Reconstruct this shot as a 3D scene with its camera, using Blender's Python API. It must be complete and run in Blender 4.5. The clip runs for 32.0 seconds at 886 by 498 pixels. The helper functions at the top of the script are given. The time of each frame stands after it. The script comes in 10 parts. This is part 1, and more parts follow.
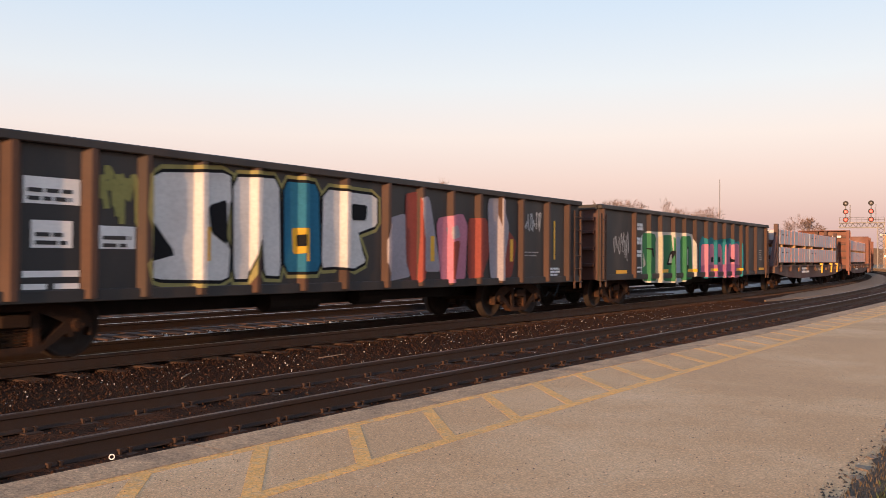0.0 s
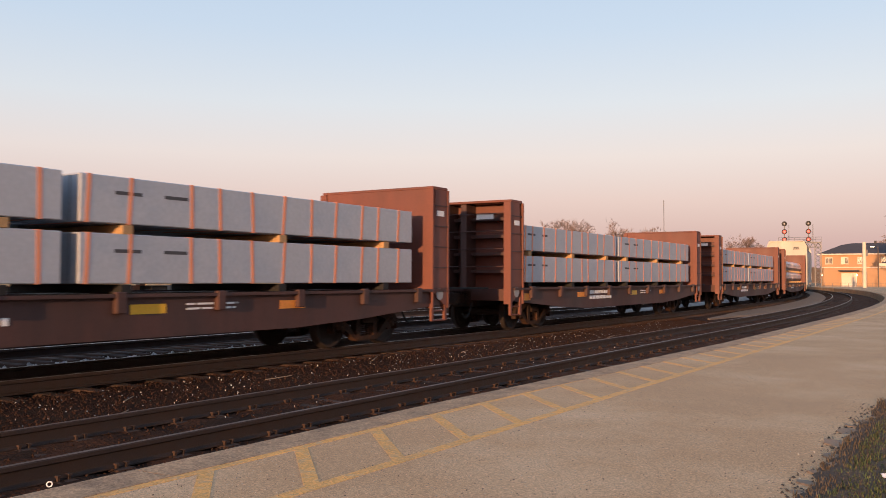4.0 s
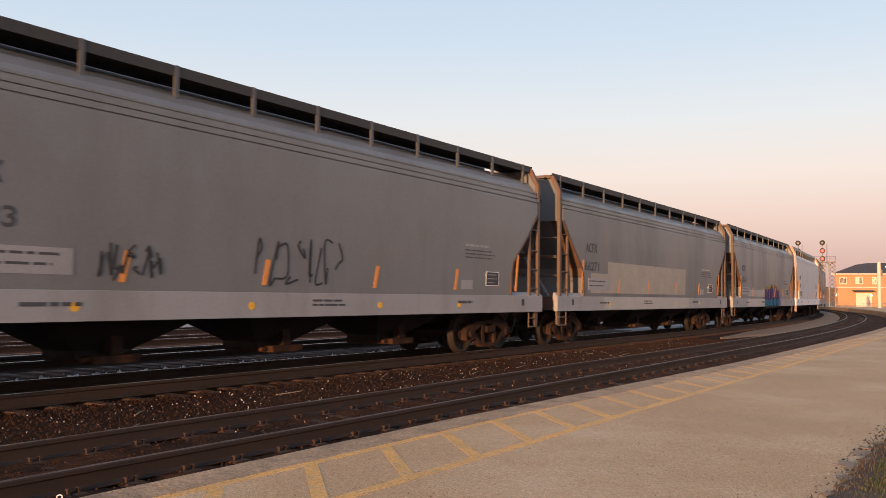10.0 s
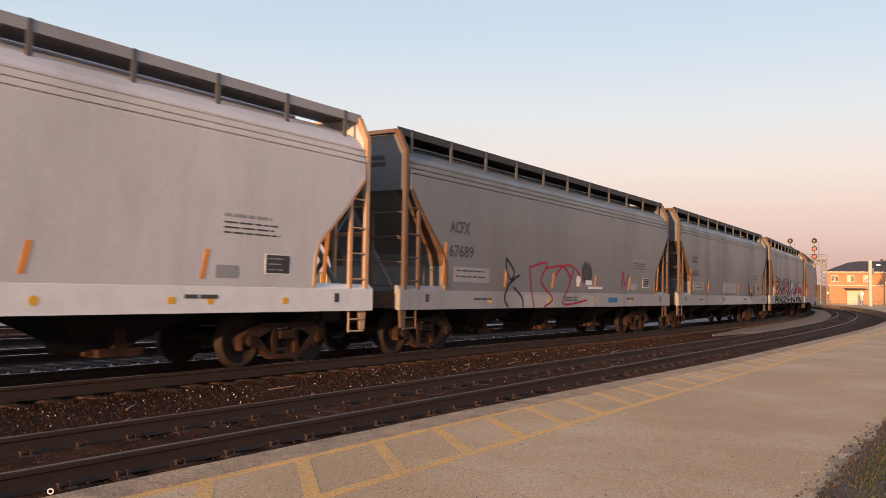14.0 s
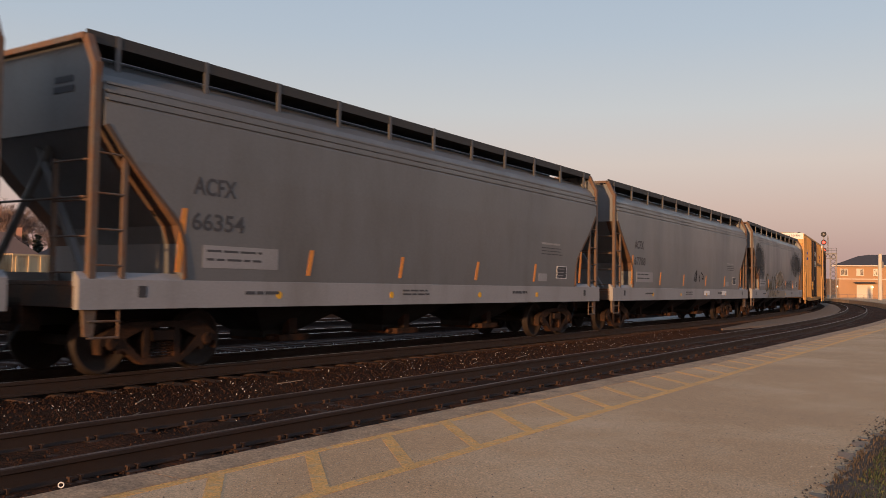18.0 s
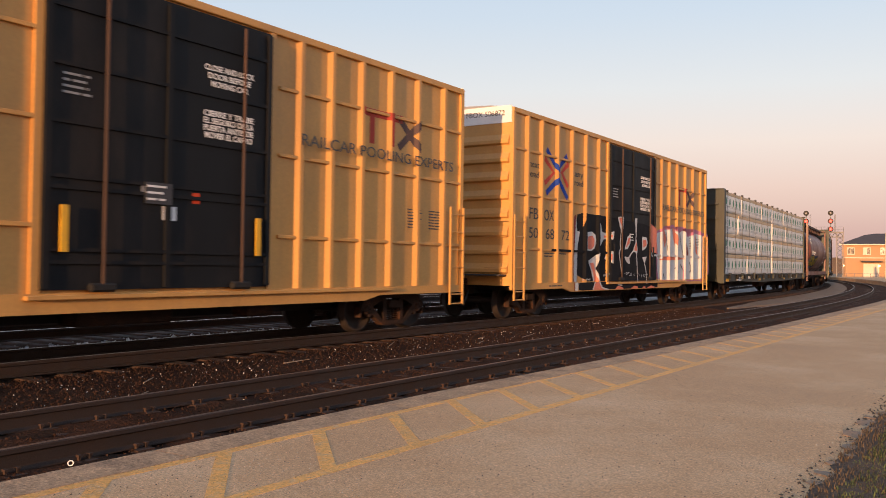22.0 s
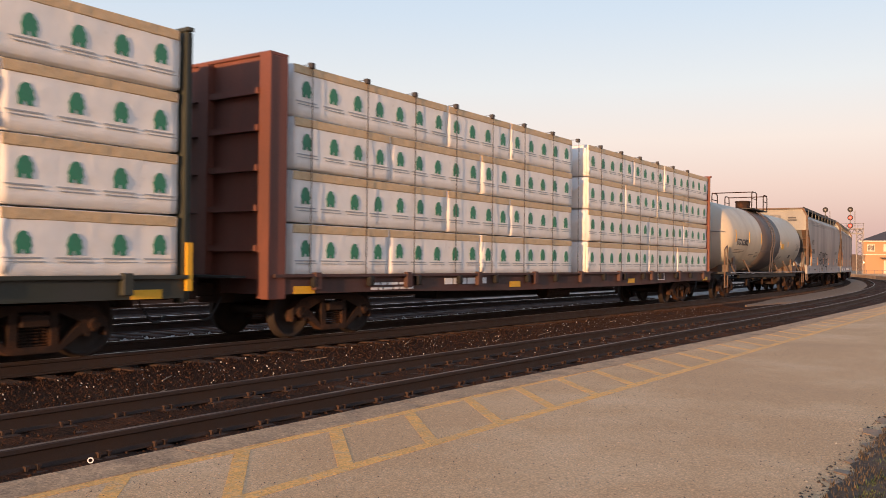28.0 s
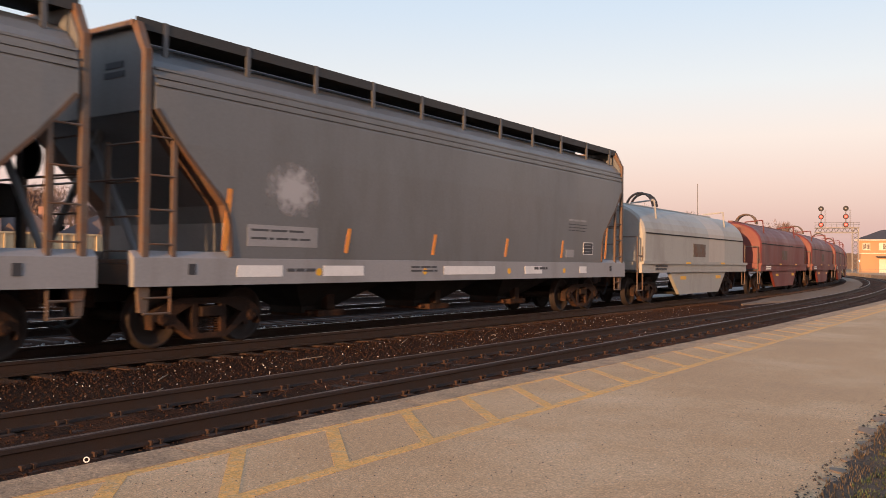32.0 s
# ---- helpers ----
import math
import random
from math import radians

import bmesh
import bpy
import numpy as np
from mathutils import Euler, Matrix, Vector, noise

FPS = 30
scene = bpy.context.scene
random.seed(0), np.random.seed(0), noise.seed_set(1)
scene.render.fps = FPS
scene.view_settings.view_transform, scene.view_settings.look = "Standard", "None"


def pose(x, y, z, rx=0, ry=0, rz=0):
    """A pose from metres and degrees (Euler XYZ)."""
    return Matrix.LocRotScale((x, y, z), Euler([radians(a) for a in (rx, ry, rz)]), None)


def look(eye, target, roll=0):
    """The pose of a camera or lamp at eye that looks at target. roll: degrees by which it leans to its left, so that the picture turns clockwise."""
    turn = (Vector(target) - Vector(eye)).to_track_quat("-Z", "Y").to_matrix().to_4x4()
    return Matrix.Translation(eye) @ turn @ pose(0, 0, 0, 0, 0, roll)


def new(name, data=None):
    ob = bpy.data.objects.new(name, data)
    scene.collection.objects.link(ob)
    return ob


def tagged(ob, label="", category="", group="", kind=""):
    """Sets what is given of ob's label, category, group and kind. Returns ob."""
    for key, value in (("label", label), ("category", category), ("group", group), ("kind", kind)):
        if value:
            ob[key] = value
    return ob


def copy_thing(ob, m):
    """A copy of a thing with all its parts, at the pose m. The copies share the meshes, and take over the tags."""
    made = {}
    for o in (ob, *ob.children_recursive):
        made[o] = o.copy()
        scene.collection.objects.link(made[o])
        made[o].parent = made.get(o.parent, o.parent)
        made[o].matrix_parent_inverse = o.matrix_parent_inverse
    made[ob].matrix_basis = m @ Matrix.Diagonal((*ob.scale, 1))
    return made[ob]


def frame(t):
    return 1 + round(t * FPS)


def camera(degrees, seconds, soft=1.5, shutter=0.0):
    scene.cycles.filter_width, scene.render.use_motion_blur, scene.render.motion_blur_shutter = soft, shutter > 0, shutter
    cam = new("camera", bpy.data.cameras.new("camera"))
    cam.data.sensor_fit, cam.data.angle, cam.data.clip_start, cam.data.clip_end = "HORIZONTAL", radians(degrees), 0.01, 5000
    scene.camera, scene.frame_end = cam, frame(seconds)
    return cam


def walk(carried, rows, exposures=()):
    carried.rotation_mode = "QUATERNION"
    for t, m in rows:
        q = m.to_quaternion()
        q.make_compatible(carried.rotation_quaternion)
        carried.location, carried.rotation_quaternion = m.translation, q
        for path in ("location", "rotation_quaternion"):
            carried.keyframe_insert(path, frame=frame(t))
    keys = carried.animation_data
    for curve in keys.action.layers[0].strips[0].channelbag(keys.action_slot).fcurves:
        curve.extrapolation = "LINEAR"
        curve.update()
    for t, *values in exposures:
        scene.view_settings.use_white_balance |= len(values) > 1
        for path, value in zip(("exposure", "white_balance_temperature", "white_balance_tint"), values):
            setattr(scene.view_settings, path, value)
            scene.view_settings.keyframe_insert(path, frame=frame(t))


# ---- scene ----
# The camera stands on the platform; world y runs along the straight track, z = 0 is the platform's top.
PATH = [
    (0.0, 35.92, 0.64, -0.34), (0.5, 35.09, 0.82, -0.23), (1.0, 34.41, 1.34, 0.07), (1.5, 33.76, 1.74, 0.10),
    (2.0, 33.33, 2.10, 0.05), (2.5, 32.81, 2.16, -0.15), (3.0, 32.58, 2.11, -0.36), (3.5, 32.55, 1.98, -0.12),
    (5.5, 31.95, 2.15, -0.86), (6.0, 31.85, 2.20, -1.11), (6.5, 31.65, 2.18, -1.13), (7.0, 31.85, 2.55, -1.06),
    (7.5, 32.44, 2.74, -1.20), (8.0, 32.77, 3.01, -1.16), (8.5, 32.81, 3.12, -0.97), (9.0, 32.94, 3.26, -0.62),
    (9.5, 33.26, 3.25, -0.53), (10.0, 33.25, 3.09, -0.68), (10.5, 33.42, 2.96, -0.75), (11.0, 33.58, 2.85, -0.79),
    (11.5, 33.76, 2.90, -0.99), (12.0, 33.45, 2.89, -1.04), (12.5, 33.10, 2.68, -0.84), (13.0, 32.96, 2.63, -0.88),
    (13.5, 32.82, 2.61, -0.96), (14.0, 32.78, 2.81, -1.00), (14.5, 33.05, 3.19, -1.08), (15.0, 33.07, 3.44, -1.14),
    (15.5, 33.02, 3.73, -1.41), (17.5, 33.42, 2.74, -0.92), (18.0, 33.31, 2.42, -0.92), (18.5, 33.22, 2.13, -0.91),
    (19.0, 33.27, 1.76, -1.00), (19.5, 32.83, 1.34, -1.12), (20.0, 32.77, 0.84, -1.01), (20.5, 33.15, 0.42, -0.90),
    (21.0, 33.38, 0.46, -0.96), (21.5, 33.53, 0.88, -0.99), (22.0, 33.69, 1.04, -0.82), (22.5, 33.42, 1.04, -0.79),
    (23.0, 32.94, 0.96, -1.05), (23.5, 33.06, 0.96, -1.17), (24.0, 33.37, 0.92, -1.37), (24.5, 33.46, 0.70, -1.60),
    (25.0, 34.10, 0.30, -1.48), (25.5, 34.58, 0.35, -1.01), (27.5, 34.72, 0.90, -0.61), (28.0, 34.78, 0.89, -0.67),
    (28.5, 34.79, 0.91, -0.68), (29.0, 35.05, 0.97, -0.55), (29.5, 34.97, 1.09, -0.39), (30.0, 34.91, 1.04, -0.34),
    (30.5, 34.92, 0.90, -0.37), (31.0, 34.78, 0.83, -0.52), (31.5, 34.67, 0.82, -0.60), (32.0, 34.54, 0.82, -0.65),
]
cam = camera(54.9, 32.0, soft=0.75, shutter=0.12)
walk(cam, [(t, pose(0.0, 0.0, 1.238, 90 + p, r, w)) for t, w, p, r in PATH],
     exposures=[(0.0, 0.18, 6400, 10), (1.0, 0.08, 6370, 10), (2.0, 0.04, 6340, 10), (3.0, 0.00, 6270, 10), (6.0, 0.03, 6250, 10), (8.0, 0.00, 6230, 10), (9.0, 0.10, 6480, 10),
                (13.0, 0.07, 6500, 10), (14.0, 0.06, 6500, 10), (15.0, 0.25, 6500, 10), (16.0, 0.15, 6500, 10), (17.6, 0.06, 6500, 10), (18.0, -0.42, 6500, 10), (18.3, -0.38, 6500, 10),
                (18.6, -0.06, 6500, 10), (19.0, 0.00, 6500, 10), (20.0, 0.02, 6500, 10), (22.0, 0.05, 6500, 10), (23.0, 0.06, 6500, 10), (24.0, 0.14, 6500, 10), (25.0, 0.04, 6500, 10),
                (28.0, 0.12, 6500, 10), (29.0, 0.03, 6500, 10), (30.0, 0.10, 6500, 10), (31.0, 0.10, 6500, 10), (32.0, 0.16, 6500, 10)])

# ---- light: a low evening sun behind the camera, along the track ----
SUN_AZ, SUN_EL = radians(8.2), radians(4.5)     # measured from -y towards +x
world = bpy.data.worlds.new("world")
scene.world = world
world.use_nodes = True
wn = world.node_tree
sky = wn.nodes.new("ShaderNodeTexSky")
sky.sky_type, sky.sun_disc = "NISHITA", False
sky.sun_elevation = SUN_EL
sky.sun_rotation = math.pi - SUN_AZ
sky.air_density, sky.dust_density, sky.ozone_density = 1.0, 1.2, 2.0
# the clear evening sky opposite the sun: pale blue above, rosy near the horizon
where = wn.nodes.new("ShaderNodeTexCoord")
split = wn.nodes.new("ShaderNodeSeparateXYZ")
ramp = wn.nodes.new("ShaderNodeValToRGB")
wn.links.new(where.outputs["Generated"], split.inputs[0])
wn.links.new(split.outputs["Z"], ramp.inputs[0])
stops = ((0.0, (0.40, 0.30, 0.325)), (0.045, (0.49, 0.36, 0.38)), (0.09, (0.63, 0.485, 0.475)), (0.14, (0.71, 0.62, 0.60)), (0.20, (0.64, 0.67, 0.71)), (0.28, (0.52, 0.62, 0.74)), (0.40, (0.42, 0.55, 0.72)), (0.65, (0.32, 0.45, 0.66)), (1.0, (0.26, 0.38, 0.60)))
ramp.color_ramp.elements[0].position, ramp.color_ramp.elements[0].color = stops[0][0], (*stops[0][1], 1)
ramp.color_ramp.elements[1].position, ramp.color_ramp.elements[1].color = stops[-1][0], (*stops[-1][1], 1)
for at, c in stops[1:-1]:
    e = ramp.color_ramp.elements.new(at)
    e.color = (*c, 1)
both = wn.nodes.new("ShaderNodeVectorMath")
both.operation = "MULTIPLY_ADD"
wn.links.new(sky.outputs[0], both.inputs[0])
both.inputs[1].default_value = (0.095, 0.052, 0.032)
wn.links.new(ramp.outputs[0], both.inputs[2])
wn.links.new(both.outputs[0], wn.nodes["Background"].inputs[0])
wn.nodes["Background"].inputs[1].default_value = 1.0
sun = new("sun", bpy.data.lights.new("sun", "SUN"))
sun.data.energy, sun.data.angle, sun.data.color = 6.0, radians(0.6), (1.0, 0.56, 0.27)
to_sun = Vector((math.sin(SUN_AZ), -math.cos(SUN_AZ), math.tan(SUN_EL)))
sun.matrix_world = look((0, -40, 30), Vector((0, -40, 30)) - to_sun)


# ---- helpers of this scene ----
def material(name, color, rough=0.6, metal=0.0, vary=0.25, size=3.0, fine=40.0, bump=0.15, dirt=None, dirt_size=1.2, dirt_at=0.55,
             random_piece=0.0, dist=0.02, spec=0.5, streak=0.0):
    """A surface with stains at one scale and grain at another; dirt: a second colour in patches; streak: vertical runs."""
    m = bpy.data.materials.new(name)
    m.use_nodes = True
    n, link = m.node_tree.nodes, m.node_tree.links.new
    b = n["Principled BSDF"]
    b.inputs["Roughness"].default_value, b.inputs["Metallic"].default_value = rough, metal
    b.inputs["Specular IOR Level"].default_value = spec
    tc = n.new("ShaderNodeTexCoord")
    big, small = n.new("ShaderNodeTexNoise"), n.new("ShaderNodeTexNoise")
    big.inputs["Scale"].default_value, big.inputs["Detail"].default_value = size, 5
    small.inputs["Scale"].default_value, small.inputs["Detail"].default_value = fine, 4
    src = tc.outputs["Object"]
    if streak:
        mp = n.new("ShaderNodeMapping")
        mp.inputs["Scale"].default_value = (1, 1, streak)
        link(src, mp.inputs[0])
        link(mp.outputs[0], big.inputs[0])
    else:
        link(src, big.inputs[0])
    link(src, small.inputs[0])
    add = n.new("ShaderNodeMath")
    add.operation = "ADD"
    link(big.outputs[0], add.inputs[0])
    link(small.outputs[0], add.inputs[1])
    rng = n.new("ShaderNodeMapRange")
    rng.inputs[1].default_value, rng.inputs[2].default_value = 0.6, 1.4
    rng.inputs[3].default_value, rng.inputs[4].default_value = 1 - vary, 1 + vary
    link(add.outputs[0], rng.inputs[0])
    value = rng.outputs[0]
    if random_piece:
        info = n.new("ShaderNodeObjectInfo")
        r2 = n.new("ShaderNodeMapRange")
        r2.inputs[3].default_value, r2.inputs[4].default_value = 1 - random_piece, 1 + random_piece
        link(info.outputs["Random"], r2.inputs[0])
        mul0 = n.new("ShaderNodeMath")
        mul0.operation = "MULTIPLY"
        link(value, mul0.inputs[0])
        link(r2.outputs[0], mul0.inputs[1])
        value = mul0.outputs[0]
    base = n.new("ShaderNodeRGB")
    base.outputs[0].default_value = (*color, 1)
    col = base.outputs[0]
    if dirt:
        pn = n.new("ShaderNodeTexNoise")
        pn.inputs["Scale"].default_value, pn.inputs["Detail"].default_value, pn.inputs["Roughness"].default_value = dirt_size, 8, 0.65
        if streak:
            link(mp.outputs[0], pn.inputs[0])
        else:
            link(src, pn.inputs[0])
        pr = n.new("ShaderNodeMapRange")
        pr.inputs[1].default_value, pr.inputs[2].default_value = dirt_at - 0.08, dirt_at + 0.12
        link(pn.outputs[0], pr.inputs[0])
        mx = n.new("ShaderNodeMix")
        mx.data_type = "RGBA"
        mx.inputs[7].default_value = (*dirt, 1)
        link(pr.outputs[0], mx.inputs[0])
        link(col, mx.inputs[6])
        col = mx.outputs[2]
    mul = n.new("ShaderNodeVectorMath")
    mul.operation = "SCALE"
    link(col, mul.inputs[0])
    link(value, mul.inputs[3])
    link(mul.outputs[0], b.inputs["Base Color"])
    rr = n.new("ShaderNodeMapRange")
    rr.inputs[1].default_value, rr.inputs[2].default_value = 0.3, 0.7
    rr.inputs[3].default_value, rr.inputs[4].default_value = max(0.05, rough - 0.12), min(1, rough + 0.12)
    link(big.outputs[0], rr.inputs[0])
    link(rr.outputs[0], b.inputs["Roughness"])
    if bump:
        bp = n.new("ShaderNodeBump")
        bp.inputs["Strength"].default_value, bp.inputs["Distance"].default_value = bump, dist
        link(small.outputs[0], bp.inputs["Height"])
        link(bp.outputs[0], b.inputs["Normal"])
    return m


def island_random(m, spread):
    """Lets each loose piece of a joined mesh differ in tone."""
    n, link = m.node_tree.nodes, m.node_tree.links.new
    b = n["Principled BSDF"]
    col = b.inputs["Base Color"].links[0].from_socket
    g = n.new("ShaderNodeNewGeometry")
    r = n.new("ShaderNodeMapRange")
    r.inputs[3].default_value, r.inputs[4].default_value = 1 - spread, 1 + spread
    link(g.outputs["Random Per Island"], r.inputs[0])
    s = n.new("ShaderNodeVectorMath")
    s.operation = "SCALE"
    link(col, s.inputs[0])
    link(r.outputs[0], s.inputs[3])
    link(s.outputs[0], b.inputs["Base Color"])
    return m


def speckled(m, scale, spread, chips=0.0):
    """Shows the single stones of an asphalt or concrete face as small cells of differing tone."""
    n, link = m.node_tree.nodes, m.node_tree.links.new
    b = n["Principled BSDF"]
    col = b.inputs["Base Color"].links[0].from_socket
    tc = n.new("ShaderNodeTexCoord")
    cell = n.new("ShaderNodeTexVoronoi")
    cell.inputs["Scale"].default_value = scale
    link(tc.outputs["Object"], cell.inputs["Vector"])
    sep = n.new("ShaderNodeSeparateColor")
    link(cell.outputs["Color"], sep.inputs[0])
    r = n.new("ShaderNodeMapRange")
    r.inputs[3].default_value, r.inputs[4].default_value = 1 - spread, 1 + spread
    link(sep.outputs[0], r.inputs[0])
    pale = n.new("ShaderNodeMapRange")
    pale.inputs[1].default_value, pale.inputs[2].default_value, pale.inputs[4].default_value = 0.94, 1.0, chips
    link(sep.outputs[1], pale.inputs[0])
    add = n.new("ShaderNodeMath")
    add.operation = "ADD"
    link(r.outputs[0], add.inputs[0])
    link(pale.outputs[0], add.inputs[1])
    s = n.new("ShaderNodeVectorMath")
    s.operation = "SCALE"
    link(col, s.inputs[0])
    link(add.outputs[0], s.inputs[3])
    link(s.outputs[0], b.inputs["Base Color"])
    return m


def soft_paint(name, color, streak=1.0, size=2.5, cover=1.0, rough=0.6):
    """Thin paint or a stain that fades out towards the rim of its patch, broken by a grain."""
    m = bpy.data.materials.new(name)
    m.use_nodes = True
    n, link = m.node_tree.nodes, m.node_tree.links.new
    p = n["Principled BSDF"]
    p.inputs["Base Color"].default_value, p.inputs["Roughness"].default_value = (*color, 1), rough
    tc = n.new("ShaderNodeTexCoord")
    mid = n.new("ShaderNodeVectorMath")
    mid.operation = "MULTIPLY_ADD"
    link(tc.outputs["Generated"], mid.inputs[0])
    mid.inputs[1].default_value, mid.inputs[2].default_value = (0, 2, 2), (0, -1, -1)
    far = n.new("ShaderNodeVectorMath")
    far.operation = "LENGTH"
    link(mid.outputs[0], far.inputs[0])
    mp = n.new("ShaderNodeMapping")
    mp.inputs["Scale"].default_value = (1, 1, streak)
    link(tc.outputs["Object"], mp.inputs[0])
    grain = n.new("ShaderNodeTexNoise")
    grain.inputs["Scale"].default_value, grain.inputs["Detail"].default_value, grain.inputs["Roughness"].default_value = size, 6, 0.6
    link(mp.outputs[0], grain.inputs[0])
    fall = n.new("ShaderNodeMath")
    fall.operation = "MULTIPLY_ADD"
    link(far.outputs["Value"], fall.inputs[0])
    fall.inputs[1].default_value, fall.inputs[2].default_value = -1.5 * cover, 1.5 * cover - 1.25
    both_ = n.new("ShaderNodeMath")
    both_.operation, both_.use_clamp = "MULTIPLY_ADD", True
    link(grain.outputs[0], both_.inputs[0])
    both_.inputs[1].default_value = 2.6
    link(fall.outputs[0], both_.inputs[2])
    link(both_.outputs[0], p.inputs["Alpha"])
    return m


MESHES = {}


def mesh_of(name, bm, mat, smooth=False):
    me = bpy.data.meshes.new(name)
    bmesh.ops.recalc_face_normals(bm, faces=bm.faces)
    bm.to_mesh(me)
    bm.free()
    if mat:
        me.materials.append(mat)
    if smooth:
        me.shade_smooth()
    return me


def part(name, bm, mat, parent, label="", at=None, smooth=False):
    """One mesh object under a thing or a part. bm may be a ready mesh."""
    me = bm if isinstance(bm, bpy.types.Mesh) else mesh_of(name, bm, mat, smooth)
    ob = new(name, me)
    ob.parent = parent
    if at is not None:
        ob.matrix_basis = at
    if label:
        tagged(ob, label)
    return ob


def cached(key, make, mat, smooth=False):
    """The mesh of a kind of part in a material, made once."""
    k = (key, mat.name)
    if k not in MESHES:
        MESHES[k] = mesh_of(key, make(), mat, smooth)
    return MESHES[k]


def thing(name, label, category, group=""):
    return tagged(new(name), label, category, group)


def box(bm, x0, x1, y0, y1, z0, z1, bevel=0.0):
    vs = [bm.verts.new((x, y, z)) for x in (x0, x1) for y in (y0, y1) for z in (z0, z1)]
    fs = [bm.faces.new([vs[i] for i in q]) for q in ((0, 1, 3, 2), (4, 6, 7, 5), (0, 4, 5, 1), (2, 3, 7, 6), (0, 2, 6, 4), (1, 5, 7, 3))]
    if bevel:
        es = list({e for f in fs for e in f.edges})
        bmesh.ops.bevel(bm, geom=es, offset=bevel, segments=1, affect="EDGES")
    return bm


def boxes(*rows, bevel=0.0):
    bm = bmesh.new()
    for r in rows:
        box(bm, *r, bevel=bevel)
    return bm


def tube(bm, a, b, r, n=6, r2=None):
    """A rod from a to b."""
    a, b = Vector(a), Vector(b)
    q = (b - a).to_track_quat("Z", "Y")
    rings = []
    for p, rad in ((a, r), (b, r if r2 is None else r2)):
        rings.append([bm.verts.new(p + q @ Vector((rad * math.cos(k * math.tau / n), rad * math.sin(k * math.tau / n), 0))) for k in range(n)])
    for k in range(n):
        bm.faces.new((rings[0][k], rings[0][(k + 1) % n], rings[1][(k + 1) % n], rings[1][k]))
    bm.faces.new(rings[0][::-1])
    bm.faces.new(rings[1])
    return bm


def rods(*rows, r=0.015, n=6):
    bm = bmesh.new()
    for a, b in rows:
        tube(bm, a, b, r, n)
    return bm


def loft(bm, sections, cap=True, closed=True):
    """A skin over equal sections of points."""
    rings = [[bm.verts.new(p) for p in s] for s in sections]
    n = len(rings[0])
    for a, b in zip(rings, rings[1:]):
        for k in range(n if closed else n - 1):
            q = (a[k], a[(k + 1) % n], b[(k + 1) % n], b[k])
            bm.faces.new(q)
    if cap:
        bm.faces.new(rings[0][::-1])
        bm.faces.new(rings[-1])
    return bm


def prism(bm, pts, axis, a, b):
    """A flat outline drawn out from a to b along an axis; pts are the other two coordinates in order."""
    def at(p, v):
        return {"x": (v, *p), "y": (p[0], v, p[1]), "z": (*p, v)}[axis]
    return loft(bm, [[at(p, a) for p in pts], [at(p, b) for p in pts]])


def lathe(bm, profile, axis="x", n=20):
    """A turned body: profile rows of (along, radius)."""
    secs = []
    for a, r in profile:
        ring = []
        for k in range(n):
            c, s = r * math.cos(k * math.tau / n), r * math.sin(k * math.tau / n)
            ring.append({"x": (a, c, s), "y": (c, a, s), "z": (c, s, a)}[axis])
        secs.append(ring)
    return loft(bm, secs)


def lettering(name, text, mat, parent, at, height, width=None, depth=0.004, bold=0.0, label="", curve=None):
    """Painted characters in the built-in font, centred at a pose whose z looks out of the surface, wrapped onto a flank."""
    cu = bpy.data.curves.new(name, "FONT")
    cu.body, cu.size, cu.align_x, cu.align_y = text, height / 0.7, "CENTER", "CENTER"
    cu.extrude, cu.offset, cu.resolution_u = depth / 2, bold, 3
    tmp = new(name, cu)
    dg = bpy.context.evaluated_depsgraph_get()
    me = bpy.data.meshes.new_from_object(tmp.evaluated_get(dg))
    bpy.data.objects.remove(tmp)
    bpy.data.curves.remove(cu)
    if width:
        xs = [v.co.x for v in me.vertices]
        k = width / max(1e-6, max(xs) - min(xs))
        for v in me.vertices:
            v.co.x *= k
    if curve:
        bm = bmesh.new()
        bm.from_mesh(me)
        for k in range(-2, 3):
            bmesh.ops.bisect_plane(bm, geom=bm.verts[:] + bm.edges[:] + bm.faces[:], plane_co=(0, k * height / 5, 0), plane_no=(0, 1, 0))
        x0, z0 = at.translation.x, at.translation.z
        for v in bm.verts:
            v.co.z = curve(z0 + v.co.y) - x0 + (0.003 if v.co.z > 0 else -0.004)
        bm.to_mesh(me)
        bm.free()
    me.materials.clear()
    me.materials.append(mat)
    return part(name, me, mat, parent, label, at)


# ---- the line of the tracks: straight, then a curve to the left; s runs along the train's track ----
XT, Y0, RAD = -11.6, 30.5, 395.0
TURN = 1.1                     # radians of curve before the line runs straight again
RAIL = -0.12                  # top of rail
NEAR = 4.225                   # the platform track lies this far to the right
LOW = -0.27                    # top of its rails, a step below the main line


def track(s, off=0.0, z=0.0):
    """The place at s along the line, off metres to its right, and the heading in radians."""
    if s <= Y0:
        return Vector((XT + off, s, z)), 0.0
    a = min((s - Y0) / RAD, TURN)
    p = Vector((XT - RAD + (RAD + off) * math.cos(a), Y0 + (RAD + off) * math.sin(a), z))
    rest = s - Y0 - a * RAD
    return p + Vector((-math.sin(a), math.cos(a), 0)) * rest, a


def ride(s, half):
    """The pose of a car whose middle is at s on two trucks half apart."""
    a, b = track(s - half)[0], track(s + half)[0]
    d = b - a
    return pose(*((a + b) / 2 + Vector((0, 0, RAIL))), 0, 0, math.degrees(math.atan2(-d.x, d.y)))


